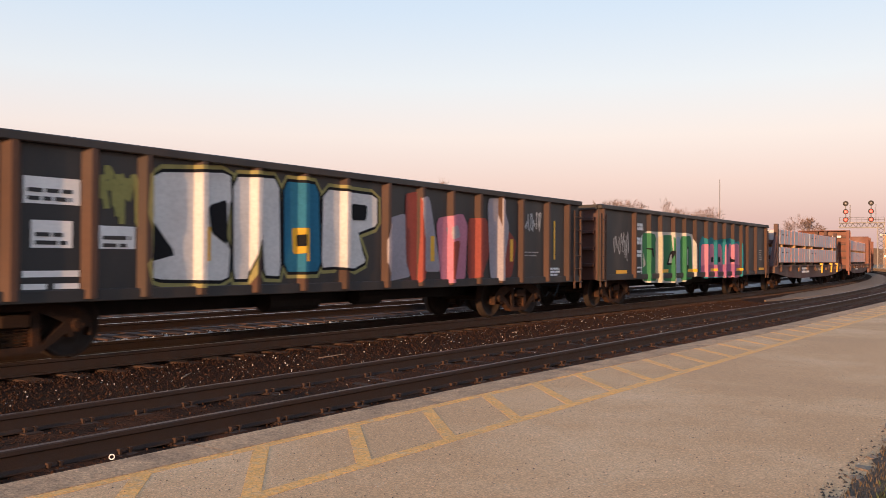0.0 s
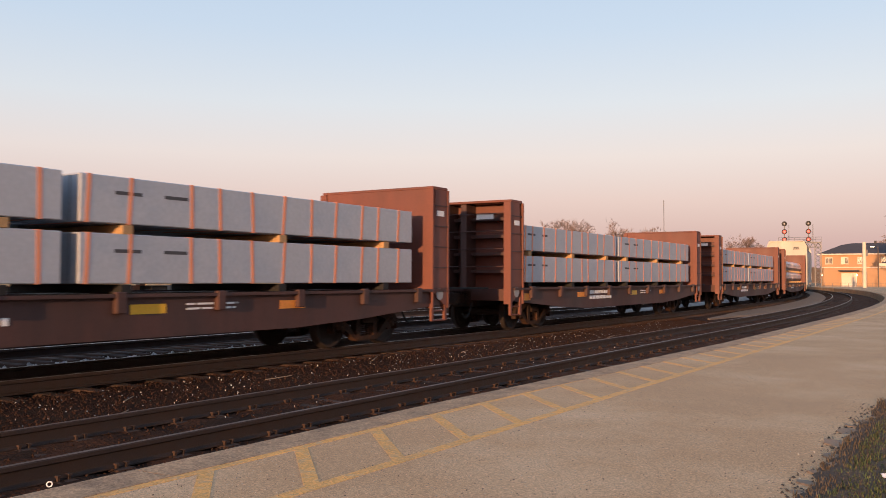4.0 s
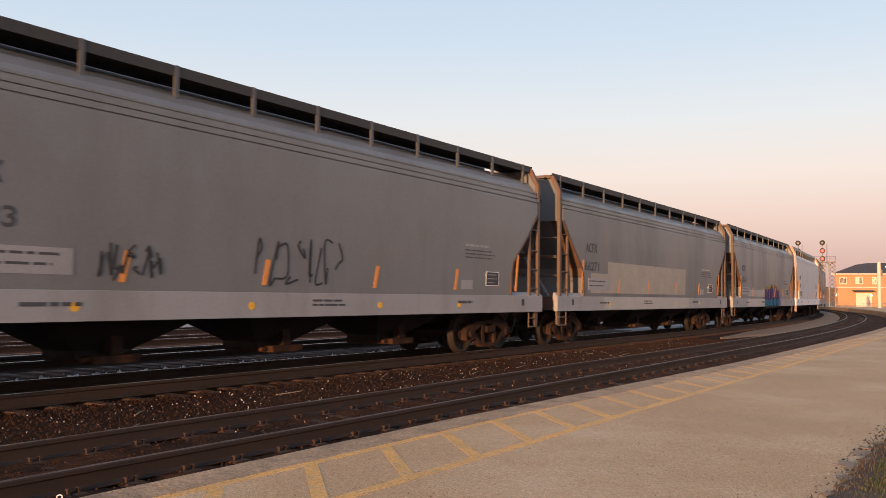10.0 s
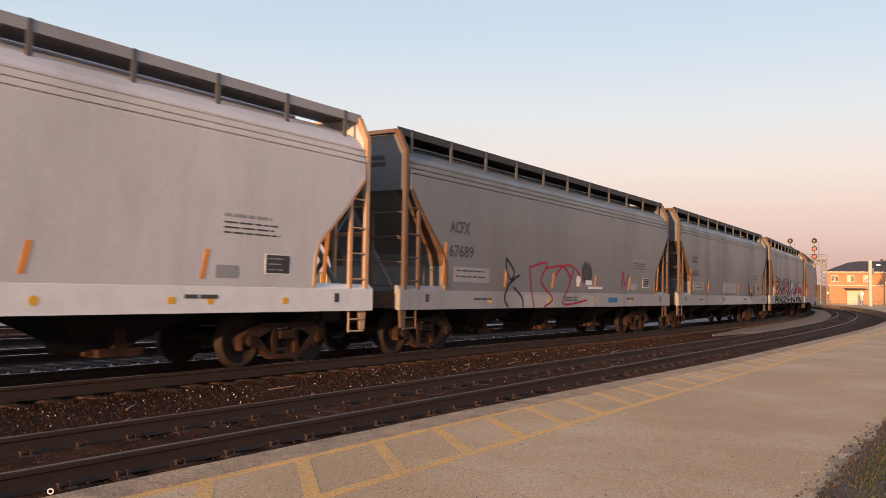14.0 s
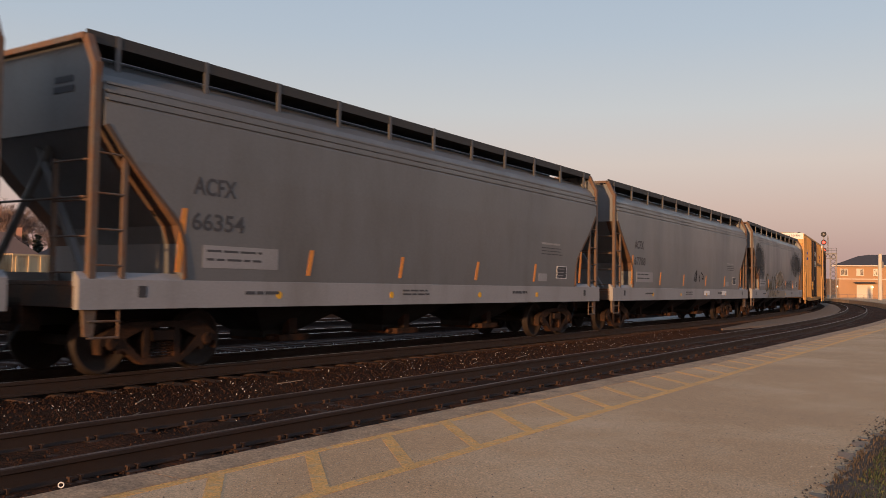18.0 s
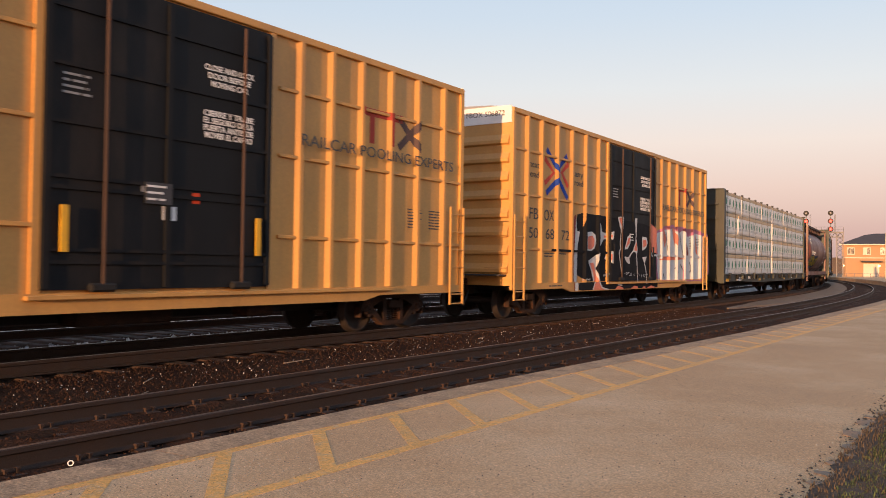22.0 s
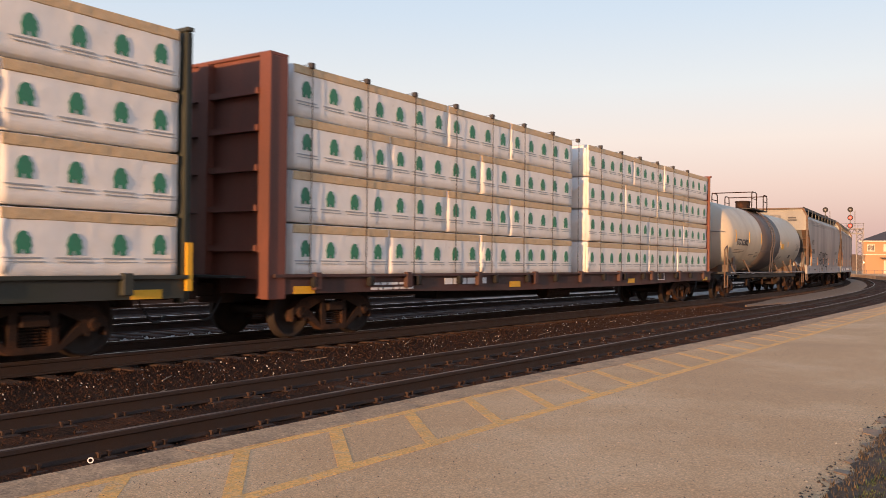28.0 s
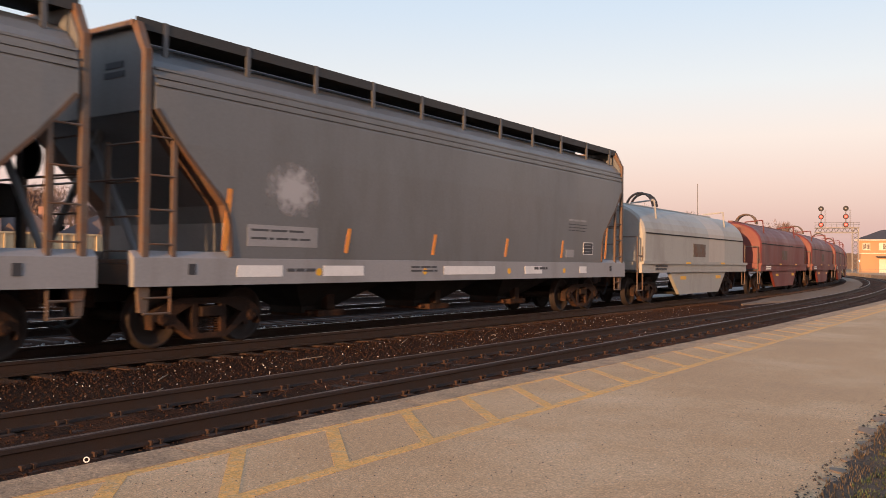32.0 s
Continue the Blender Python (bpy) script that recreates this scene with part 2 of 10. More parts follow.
# ---- materials ----
M_ASPHALT = material("asphalt", (0.575, 0.348, 0.183), 0.92, vary=0.20, size=0.5, fine=60, bump=0.06, spec=0.2, dirt=(0.60, 0.40, 0.236), dirt_size=0.5)
M_KERB = material("kerb concrete", (0.45, 0.295, 0.175), 0.9, vary=0.35, size=2.5, fine=60, bump=0.5, spec=0.2, dirt=(0.27, 0.18, 0.115), dirt_size=3.2, dirt_at=0.55)
M_YELLOW = material("worn yellow paint", (0.78, 0.395, 0.105), 0.75, vary=0.22, size=2.5, fine=70, bump=0.2, dirt=(0.58, 0.375, 0.20), dirt_size=9.0, dirt_at=0.58)
speckled(M_ASPHALT, 115, 0.24, 0.45)
speckled(M_KERB, 60, 0.25, 0.2)
speckled(M_YELLOW, 70, 0.20)
M_BALLAST = island_random(material("ballast stone", (0.046, 0.024, 0.016), 0.95, vary=0.4, size=8, fine=60, bump=0.3, spec=0.05), 0.45)
M_BED = material("ballast bed", (0.044, 0.021, 0.013), 0.95, spec=0.1, vary=0.5, size=1.2, fine=30, bump=0.9, dist=0.05, dirt=(0.05, 0.028, 0.018), dirt_size=0.7)
M_CROWN = material("rusty dirt crown", (0.070, 0.030, 0.016), 0.95, spec=0.1, vary=0.55, size=1.6, fine=22, bump=1.0, dist=0.06, dirt=(0.028, 0.018, 0.013), dirt_size=1.3, dirt_at=0.5)
M_PALE = island_random(material("pale stone", (0.42, 0.40, 0.38), 0.6, vary=0.3, size=8, fine=60), 0.5)
M_YARD = material("yard gravel", (0.33, 0.295, 0.265), 0.9, vary=0.5, size=0.8, fine=18, bump=0.8, dist=0.05, dirt=(0.09, 0.08, 0.075), dirt_size=0.9, dirt_at=0.56)
M_LAND = material("rough land", (0.16, 0.13, 0.085), 0.95, vary=0.4, size=0.08, fine=3, bump=0.3)
M_WALKWAY = material("sandy walkway", (0.19, 0.125, 0.08), 0.9, vary=0.3, size=0.9, fine=40, bump=0.3)
M_TIE = material("old timber tie", (0.055, 0.029, 0.019), 0.9, vary=0.45, size=3, fine=50, bump=0.6, random_piece=0.35)
M_RAILSIDE = material("rusty rail", (0.034, 0.0175, 0.0115), 0.9, vary=0.35, size=4, fine=80, bump=0.3)
M_RAILTOP = material("worn rail head", (0.22, 0.165, 0.135), 0.45, metal=0.7, vary=0.2, size=6, fine=30, bump=0.05)
M_RAILSHINY = material("polished rail head", (0.62, 0.58, 0.55), 0.28, metal=1.0, vary=0.1, size=6, fine=30, bump=0.02)
M_SPIKE = material("rusty spike", (0.045, 0.023, 0.015), 0.9, vary=0.4, size=20, fine=90)
M_TWIG = material("dead twig", (0.30, 0.21, 0.14), 0.9, vary=0.3)
M_DIRT = material("dirt", (0.085, 0.055, 0.034), 0.95, vary=0.5, size=2.0, fine=40, bump=0.8, dist=0.04)
M_GRASS = island_random(material("grass", (0.072, 0.088, 0.028), 0.8, vary=0.3, size=3, fine=20, bump=0), 0.5)

# ---- ground ----
def strip(name, off0, off1, z, mat, s0, s1, step=2.0, kind="structure", label="", category="", thick=0.3):
    """A band of ground that follows the tracks."""
    bm = bmesh.new()
    secs = []
    n = max(1, int((s1 - s0) / step))
    for k in range(n + 1):
        s = s0 + (s1 - s0) * k / n
        secs.append([track(s, off0, z - thick)[0], track(s, off0, z)[0], track(s, off1, z)[0], track(s, off1, z - thick)[0]])
    loft(bm, secs)
    ob = new(name, mesh_of(name, bm, mat))
    return tagged(ob, label, category, kind=kind)


bm = bmesh.new()
N = 40
g = [[bm.verts.new((x, y, -0.72)) for x in np.linspace(-2500, 2500, N)] for y in np.linspace(-2000, 3500, N)]
for j in range(N - 1):
    for i in range(N - 1):
        bm.faces.new((g[j][i], g[j][i + 1], g[j + 1][i + 1], g[j + 1][i]))
tagged(new("ground", mesh_of("ground", bm, M_LAND)), "dry brown early-spring land", "ground", kind="structure")
strip("yard_ground", -95, -2.35, -0.46, M_YARD, -60, 230, label="pale grey yard gravel between sidings", category="ground")
BED = [(-2.35, -0.40), (-1.5, -0.37), (0.80, -0.37), (0.98, -0.345), (1.4, -0.338), (1.6, -0.352), (2.3, -0.42), (2.9, -0.475), (7.0, -0.485)]


def bed_z(off):
    """The height of the ballast at a distance from the main line."""
    return float(np.interp(off, [b[0] for b in BED], [b[1] for b in BED]))


bm = bmesh.new()
loft(bm, [[track(s, BED[0][0], -0.7)[0]] + [track(s, o, z)[0] for o, z in BED] + [track(s, BED[-1][0], -0.7)[0]] for s in np.linspace(-60, 240, 150)])
tagged(new("track_bed", mesh_of("track_bed", bm, M_BED)), "dark oily ballast bed under the two tracks", "ground", kind="structure")
bm = bmesh.new()
rows = []
for s in list(np.arange(-8, 34, 0.16)) + list(np.arange(34, 240, 4)):
    rows.append([bm.verts.new(track(s, NEAR - 1.45 + 3.6 * i / 22, LOW - 0.195 + (-0.03 if i in (0, 22) else 0.035 * noise.noise((s * 1.9, i * 0.33, 3)) + 0.02 * noise.noise((s * 5, i * 0.9, 8))))[0]) for i in range(23)])
for p, q in zip(rows, rows[1:]):
    for i in range(22):
        bm.faces.new((p[i], q[i], q[i + 1], p[i + 1]))
tagged(new("track_bed_crown", mesh_of("track_bed_crown", bm, M_CROWN, True)), "rusty dirt-filled ballast crown between the platform rails", "ground", kind="structure")
bm = bmesh.new()
secs = []
for s in np.linspace(35, 150, 60):
    w = 0.8 * min(1.0, (s - 34.5) / 9) + 0.12 * noise.noise((s * 0.6, 0, 0))
    secs.append([track(s, 2.1 - w, -0.48)[0], track(s, 2.1 - w * 0.8, -0.33)[0], track(s, 2.1 + w * 0.8, -0.36)[0], track(s, 2.1 + w, -0.50)[0]])
loft(bm, secs)
tagged(new("walkway", mesh_of("walkway", bm, M_WALKWAY)), "sandy gravel strip between the two tracks", "path", kind="structure")

EDGE = 6.93             # platform edge from the train's track


def edge_at(s):
    """The edge swings out a little along the platform."""
    return EDGE + 0.03 * min(10.0, max(0.0, s - 7.0))


strip("platform", EDGE + 0.38, 60, 0.0, M_ASPHALT, -30, 175, step=3, label="worn warm grey asphalt platform", category="platform", thick=0.7)
kerb = thing("platform_kerb", "weathered concrete kerb along the platform edge", "kerb")
tagged(kerb, kind="structure")
for k in range(60):
    s0 = -6 + 2.4 * k
    bm = bmesh.new()
    loft(bm, [[track(s, edge_at(s), -0.7)[0], track(s, edge_at(s) + 0.035 * noise.noise((s * 2.3, 0, 0)), -0.02)[0], track(s, edge_at(s) + 0.03 + 0.02 * noise.noise((s * 3.1, 4, 0)), 0.004)[0], track(s, edge_at(s) + 0.38, 0.006)[0], track(s, edge_at(s) + 0.38, -0.7)[0]]
              for s in np.linspace(s0 + 0.006, s0 + 2.394, 7)])
    part("kerb_stone", bm, M_KERB, kerb)

# painted yellow hatching along the edge
paint = tagged(thing("platform_marking", "worn yellow painted safety hatching on the platform", "marking"), kind="structure")


def painted(name, pts, zz=0.0022):
    bm = bmesh.new()
    prism(bm, pts, "z", zz - 0.01, zz)
    return part(name, bm, M_YELLOW, paint)


LX0, LX1 = -4.31, -3.38
for off0, off1, nm in ((LX0 - XT, LX0 - XT + 0.10, "edge_line"), (LX1 - XT - 0.05, LX1 - XT + 0.05, "inner_line")):
    bm = bmesh.new()
    loft(bm, [[track(s, off0, -0.01)[0], track(s, off0, 0.0022)[0], track(s, off1, 0.0022)[0], track(s, off1, -0.01)[0]] for s in np.linspace(-4, 64, 60)])
    part(nm, bm, M_YELLOW, paint)
for k in range(-7, 30):
    y = 4.71 + 0.893 * k
    painted("hatch_stripe", [(LX0 + 0.10, y - 0.075), (LX0 + 0.10, y + 0.065), (LX1 - 0.05, y - 0.71), (LX1 - 0.05, y - 0.85)])


# ---- tracks ----
def rail_section(g, w=0.073):
    """Outline of a rail, x across and z up, its head at g from the track's middle."""
    h = [(-0.076, -0.186), (0.076, -0.186), (0.076, -0.174), (0.013, -0.155), (0.010, -0.055), (0.037, -0.042), (0.037, -0.008), (0.027, 0.0), (-0.027, 0.0), (-0.037, -0.008), (-0.037, -0.042), (-0.010, -0.055), (-0.013, -0.155), (-0.076, -0.174)]
    return [(g + x, z) for x, z in h]


TIE_MESHES = []
for k in range(4):
    bm = bmesh.new()
    box(bm, -1.28, 1.28, -0.11, 0.11, -0.17, 0.0, bevel=0.015)
    for v in bm.verts:
        v.co += Vector((noise.noise(v.co * 3 + Vector((k * 9, 0, 0))) * 0.02, noise.noise(v.co * 4 + Vector((0, k * 7, 0))) * 0.012, noise.noise(v.co * 5 + Vector((0, 0, k * 5))) * 0.012))
    TIE_MESHES.append(mesh_of("tie", bm, M_TIE))
bm = bmesh.new()
box(bm, -0.17, 0.17, -0.09, 0.09, 0.0, 0.014)
for sx, sy in ((-0.09, -0.05), (0.09, 0.05), (-0.09, 0.05), (0.09, -0.05)):
    box(bm, sx - 0.014, sx + 0.014, sy - 0.010, sy + 0.010, 0.0, 0.06)
    box(bm, sx - 0.024, sx + 0.024, sy - 0.016, sy + 0.016, 0.045, 0.062)
PLATE = mesh_of("tie_plate", bm, M_SPIKE)
bm = bmesh.new()
box(bm, -0.045, 0.045, -0.018, 0.018, -0.03, 0.065, bevel=0.008)
ANCHOR = mesh_of("rail_anchor", bm, M_SPIKE)


def lay_track(name, off, s0, s1, tie0, tie1, label, plates=False, tie_top=-0.17, top=None, pitch=0.55, head=None):
    tr = tagged(thing(name, label, "railway track"), kind="structure")
    top = RAIL if top is None else top
    for side in (-0.754, 0.754):
        n = int((s1 - s0) / 2)
        for nm, mat, sec in (("rail", M_RAILSIDE, rail_section(off + side)), ("rail_head", head or M_RAILTOP, [(off + side - 0.026, -0.002), (off + side + 0.026, -0.002), (off + side + 0.026, 0.002), (off + side - 0.026, 0.002)])):
            bm = bmesh.new()
            loft(bm, [[track(s, x, top + z)[0] for x, z in sec] for s in np.linspace(s0, s1, n)])
            part(nm, bm, mat, tr)
    rnd = random.Random(int(off * 10) + 50)
    s = tie0
    while s < tie1:
        p, a = track(s + rnd.uniform(-0.03, 0.03), off, top + tie_top)
        t = part("tie", rnd.choice(TIE_MESHES), None, tr, at=pose(*p, 0, 0, math.degrees(a) + rnd.uniform(-1.5, 1.5)))
        if plates and s < 26:
            for side in (-0.754, 0.754):
                part("tie_plate", PLATE, None, t, at=pose(side, 0, 0))
                part("rail_anchor", ANCHOR, None, t, at=pose(side - 0.09, 0.14, 0.02))
        s += pitch
    return tr


lay_track("platform_track", NEAR, -40, 230, 0, 96, "rusty railway track beside the platform on timber ties", True, -0.200, LOW, 0.62)
lay_track("main_track", 0.0, -60, 260, 1.5, 70, "railway track that carries the freight train", False, -0.208, None, 0.60)
for k, off in enumerate((-4.7, -9.4, -14.1)):
    lay_track("siding_track", off, -40, 200, 2, 40 - 8 * k, "siding track beyond the train with shiny worn rails", False, -0.25, None, 0.55, M_RAILSHINY)


# ---- loose stones, one joined mesh each ----
def stones(name, mat, label, n, area, rmin, rmax, z0, seed, sloped=True):
    """Small angular stones over bands: rows of (off0, off1, s0, s1, share)."""
    rg = np.random.RandomState(seed)
    base = np.array([(1, 0, 0), (-1, 0, 0), (0, 1, 0), (0, -1, 0), (0, 0, 1), (0, 0, -1)], float)
    faces = np.array([(0, 2, 4), (2, 1, 4), (1, 3, 4), (3, 0, 4), (2, 0, 5), (1, 2, 5), (3, 1, 5), (0, 3, 5)])
    V, Fc = [], []
    tot = sum(a[4] for a in area)
    i = 0
    for o0, o1, s0, s1, share in area:
        for _ in range(int(n * share / tot)):
            u = rg.rand()
            s = s0 + (s1 - s0) * u ** 1.6
            off = rg.uniform(o0, o1)
            c = track(s, off, (bed_z(off) + z0 if sloped else z0) + rg.uniform(-0.02, 0.015))[0]
            r = rg.uniform(rmin, rmax)
            m = Euler(rg.rand(3) * 6.28).to_matrix()
            sc = r * (0.6 + 0.8 * rg.rand(6, 1)) * np.array([1, 0.8, 0.6])
            pts = (base * sc) @ np.array(m).T + np.array(c)
            V.append(pts)
            Fc.append(faces + 6 * i)
            i += 1
    me = bpy.data.meshes.new(name)
    me.from_pydata(np.concatenate(V).tolist(), [], np.concatenate(Fc).tolist())
    me.materials.append(mat)
    return tagged(new(name, me), label, "gravel", kind="stuff")


stones("ballast_stones", M_BALLAST, "dark angular ballast stones between the tracks", 42000,
       [(0.93, 1.5, -1, 34, 0.8), (1.4, 3.0, -1, 34, 1.6)], 0.008, 0.025, 0.0, 3)
stones("crown_stones", M_BALLAST, "small dark stones between the platform rails", 9000, [(NEAR - 0.68, NEAR + 0.68, -1, 26, 1.0), (NEAR + 0.85, NEAR + 1.8, 2, 26, 0.5)], 0.008, 0.022, 0.012, 6)
stones("pale_stones", M_PALE, "scattered pale stones among the ballast", 1100, [(1.3, 2.95, 0, 32, 1.0), (NEAR - 0.6, NEAR + 0.6, 0, 24, 0.15)], 0.006, 0.018, 0.012, 4)
stones("siding_stones", M_PALE, "pale ballast stones along the sidings", 13000, [(-3.9, -2.0, 2, 40, 1.6), (-8.6, -5.5, 4, 44, 1.0), (-13.3, -10.3, 6, 50, 0.7)], 0.03, 0.07, -0.44, 5, False)


# ---- materials of the train ----
def paintwork(name, color, dirt=None, rough=0.55, vary=0.12, at=0.58, dsize=0.6, streak=0.35, **kw):
    return material(name, color, rough, vary=vary, size=0.9, fine=25, bump=0.04, dirt=dirt, dirt_size=dsize, dirt_at=at, streak=streak, **kw)


M_HOP = paintwork("grey hopper paint", (0.168, 0.172, 0.174), (0.142, 0.139, 0.135), rough=0.42)
M_HOPDARK = paintwork("dark grey hopper paint", (0.146, 0.149, 0.152), (0.116, 0.113, 0.109), rough=0.42)
M_BRACKET = paintwork("grimy bracket steel", (0.085, 0.085, 0.09), (0.05, 0.048, 0.047))
M_TAN = paintwork("cream hopper paint", (0.46, 0.41, 0.35), (0.38, 0.33, 0.28))
M_WHITEHOP = paintwork("off-white hopper paint", (0.60, 0.57, 0.56), (0.50, 0.47, 0.45))
M_HOPRUST = material("rust-stained end paint", (0.125, 0.095, 0.075), 0.7, vary=0.3, size=2, fine=40, bump=0.1, dirt=(0.13, 0.065, 0.035), dirt_size=2.0, dirt_at=0.5)
M_SILLGREY = paintwork("light grey sill paint", (0.30, 0.295, 0.30), (0.23, 0.22, 0.213))
# rust, plus the shade of the end recess put into the darker base
M_HOPEND = material("rusty end sheet with shade painted in", (0.085, 0.060, 0.045), 0.8, vary=0.35, size=2, fine=40, bump=0.15, dirt=(0.15, 0.07, 0.035), dirt_size=1.5, dirt_at=0.5)
M_GRATE = material("steel grating", (0.05, 0.048, 0.046), 0.7, metal=0.3, vary=0.3, size=4, fine=60)
M_BLACKPAINT = paintwork("faded black gondola paint", (0.020, 0.019, 0.020), (0.045, 0.032, 0.026), at=0.56)
M_RIBRUST = paintwork("rusty rib", (0.085, 0.042, 0.026), (0.05, 0.03, 0.022), at=0.52, rough=0.75)
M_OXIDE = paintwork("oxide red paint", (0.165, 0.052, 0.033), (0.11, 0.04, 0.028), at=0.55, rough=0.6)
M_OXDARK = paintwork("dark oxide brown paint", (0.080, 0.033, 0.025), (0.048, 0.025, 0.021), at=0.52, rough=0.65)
M_CNRED = paintwork("faded mineral red paint", (0.142, 0.043, 0.031), (0.092, 0.034, 0.027), at=0.6, rough=0.5)
M_GREENDK = paintwork("dark green bulkhead paint", (0.030, 0.033, 0.023), (0.035, 0.034, 0.028), at=0.55)
M_BOXY = paintwork("yellow boxcar paint", (0.60, 0.305, 0.080), (0.46, 0.235, 0.068), at=0.56)
M_DOOR = paintwork("black boxcar door paint", (0.010, 0.0105, 0.012), (0.030, 0.024, 0.021), at=0.6, rough=0.7, spec=0.2)
M_WHITE = material("white paint", (0.78, 0.76, 0.74), 0.6, vary=0.12, size=3, fine=30, bump=0)
M_TANK = paintwork("cream tank paint", (0.47, 0.415, 0.325), (0.35, 0.295, 0.225), at=0.6, rough=0.45)
M_TANKGREY = paintwork("dark grey tank band", (0.088, 0.070, 0.068), (0.068, 0.056, 0.052), rough=0.6)
M_CAST = material("rusty cast steel", (0.032, 0.019, 0.014), 0.9, spec=0.2, vary=0.4, size=3, fine=40, bump=0.3, dirt=(0.085, 0.036, 0.018), dirt_size=2.5, dirt_at=0.57)
M_WHEEL = material("brown wheel steel", (0.030, 0.020, 0.016), 0.8, metal=0.2, vary=0.35, size=4, fine=50, bump=0.1)
M_DARK = material("near-black underframe", (0.013, 0.011, 0.010), 0.85, vary=0.4, size=2, fine=30, bump=0.2)
M_MARK = material("black stencil paint", (0.045, 0.045, 0.05), 0.7, vary=0.25, size=6, fine=60, bump=0)
M_GREYMARK = material("dark grey stencil paint", (0.06, 0.06, 0.066), 0.7, vary=0.25, size=6, fine=60, bump=0)
M_REFL = material("yellow reflective strip", (0.75, 0.40, 0.02), 0.4, vary=0.12, size=5, fine=30, bump=0)
M_ORANGE = material("orange reflective strip", (0.72, 0.27, 0.045), 0.45, vary=0.2, size=5, fine=30, bump=0)
M_GALV = material("galvanised steel", (0.44, 0.45, 0.48), 0.5, metal=0.25, vary=0.12, size=0.8, fine=15, bump=0.03, dirt=(0.36, 0.39, 0.44), dirt_size=0.9)
M_PIPE = material("bright galvanised pipe", (0.54, 0.55, 0.58), 0.38, metal=0.9, vary=0.08, size=1, fine=15, bump=0.02)
M_STRAP = material("orange strap", (0.72, 0.27, 0.14), 0.6, vary=0.15, bump=0)
M_STRAPBLACK = material("black strap", (0.04, 0.035, 0.035), 0.6, vary=0.15, bump=0)
M_TIMBER = material("fresh timber", (0.42, 0.25, 0.11), 0.8, vary=0.25, size=5, fine=40)
M_WRAP = material("white lumber wrap", (0.80, 0.765, 0.72), 0.38, vary=0.09, size=1.6, fine=4, bump=0.32, dist=0.05)
M_KRAFT = material("tan wrap band", (0.56, 0.40, 0.225), 0.5, vary=0.15, size=1.6, fine=7, bump=0.5, dist=0.05)
M_TREE_GREEN = material("green print", (0.035, 0.20, 0.11), 0.5, vary=0.15, bump=0)
M_GREYPRINT = material("grey print", (0.34, 0.36, 0.37), 0.5, vary=0.15, bump=0)
M_COILW = paintwork("off-white coil cover", (0.36, 0.345, 0.31), (0.27, 0.25, 0.22), at=0.6)
M_COILR = paintwork("red coil cover", (0.17, 0.036, 0.026), (0.11, 0.03, 0.022), at=0.6)
M_HOSE = material("black rubber hose", (0.02, 0.02, 0.02), 0.7, bump=0)
G = {}


def paint_colour(rgb):
    """Spray paint of a given colour."""
    k = "spray %.2f %.2f %.2f" % rgb
    if k not in G:
        G[k] = material(k, rgb, 0.7, vary=0.18, size=1.5, fine=20, bump=0, spec=0.08)
    return G[k]


def side_at(x, y, z):
    """A pose on the near flank of a car: text runs towards the rear, z looks at the platform."""
    return Matrix.Translation((x, y, z)) @ Matrix(((0, 0, 1, 0), (1, 0, 0, 0), (0, 1, 0, 0), (0, 0, 0, 1)))


def end_at(x, y, z):
    """A pose on the leading end of a car."""
    return Matrix.Translation((x, y, z)) @ Matrix(((1, 0, 0, 0), (0, 0, -1, 0), (0, 1, 0, 0), (0, 0, 0, 1)))


def plate(name, mat, parent, x, y0, y1, z0, z1, label="", t=0.004):
    """A thin painted or fixed panel on the near flank."""
    return part(name, boxes((x - 0.01, x + t, y0, y1, z0, z1)), mat, parent, label)


def curved_plate(name, mat, parent, y0, y1, z0, z1, curve, label="", t=0.003, lean=0.0):
    """A thin panel or strip that follows a curved flank."""
    bm = bmesh.new()
    secs = []
    for k in range(9):
        z = z0 + (z1 - z0) * k / 8
        x, d = curve(z), lean * k / 8
        secs.append([(x - 0.006, y0 + d, z), (x - 0.006, y1 + d, z), (x + t, y1 + d, z), (x + t, y0 + d, z)])
    loft(bm, secs)
    return part(name, bm, mat, parent, label)


def data_lines(parent, x, y, z, rows, w, mat, h=0.035, gap=0.075, seed=1, name="data_stencil", curve=None, out=0.002):
    """Small stencilled lines that are too small to read, as bars."""
    rnd = random.Random(seed)
    bm = bmesh.new()
    for k in range(rows):
        a = y
        end = y + w * rnd.uniform(0.75, 1)
        while a < end:
            b = min(end, a + rnd.uniform(0.1, 0.35))
            box(bm, x - 0.005, x + 0.004, a, b, z - k * gap, z - k * gap + h)
            a = b + 0.04
    if curve:
        for v in bm.verts:
            v.co.x = curve(v.co.z) + (out if v.co.x > x else -0.004)
    return tagged(part(name, bm, mat, parent), kind="stuff")


# ---- running gear ----
WHEEL_R = 0.455
WHEELS = []                    # (wheelset, car) to key later


def m_wheelset():
    bm = bmesh.new()
    lathe(bm, [(-0.80, 0.07), (-0.68, 0.08), (0.68, 0.08), (0.80, 0.07)], "x", 10)
    for s in (-1, 1):
        lathe(bm, [(s * 0.655, 0.10), (s * 0.655, 0.16), (s * 0.70, 0.19), (s * 0.705, 0.36), (s * 0.68, 0.385), (s * 0.68, 0.475), (s * 0.71, 0.478), (s * 0.722, WHEEL_R + 0.002),
                   (s * 0.822, WHEEL_R - 0.006), (s * 0.824, 0.395), (s * 0.775, 0.375), (s * 0.75, 0.20), (s * 0.80, 0.15), (s * 0.80, 0.08)], "x", 28)
    return bm


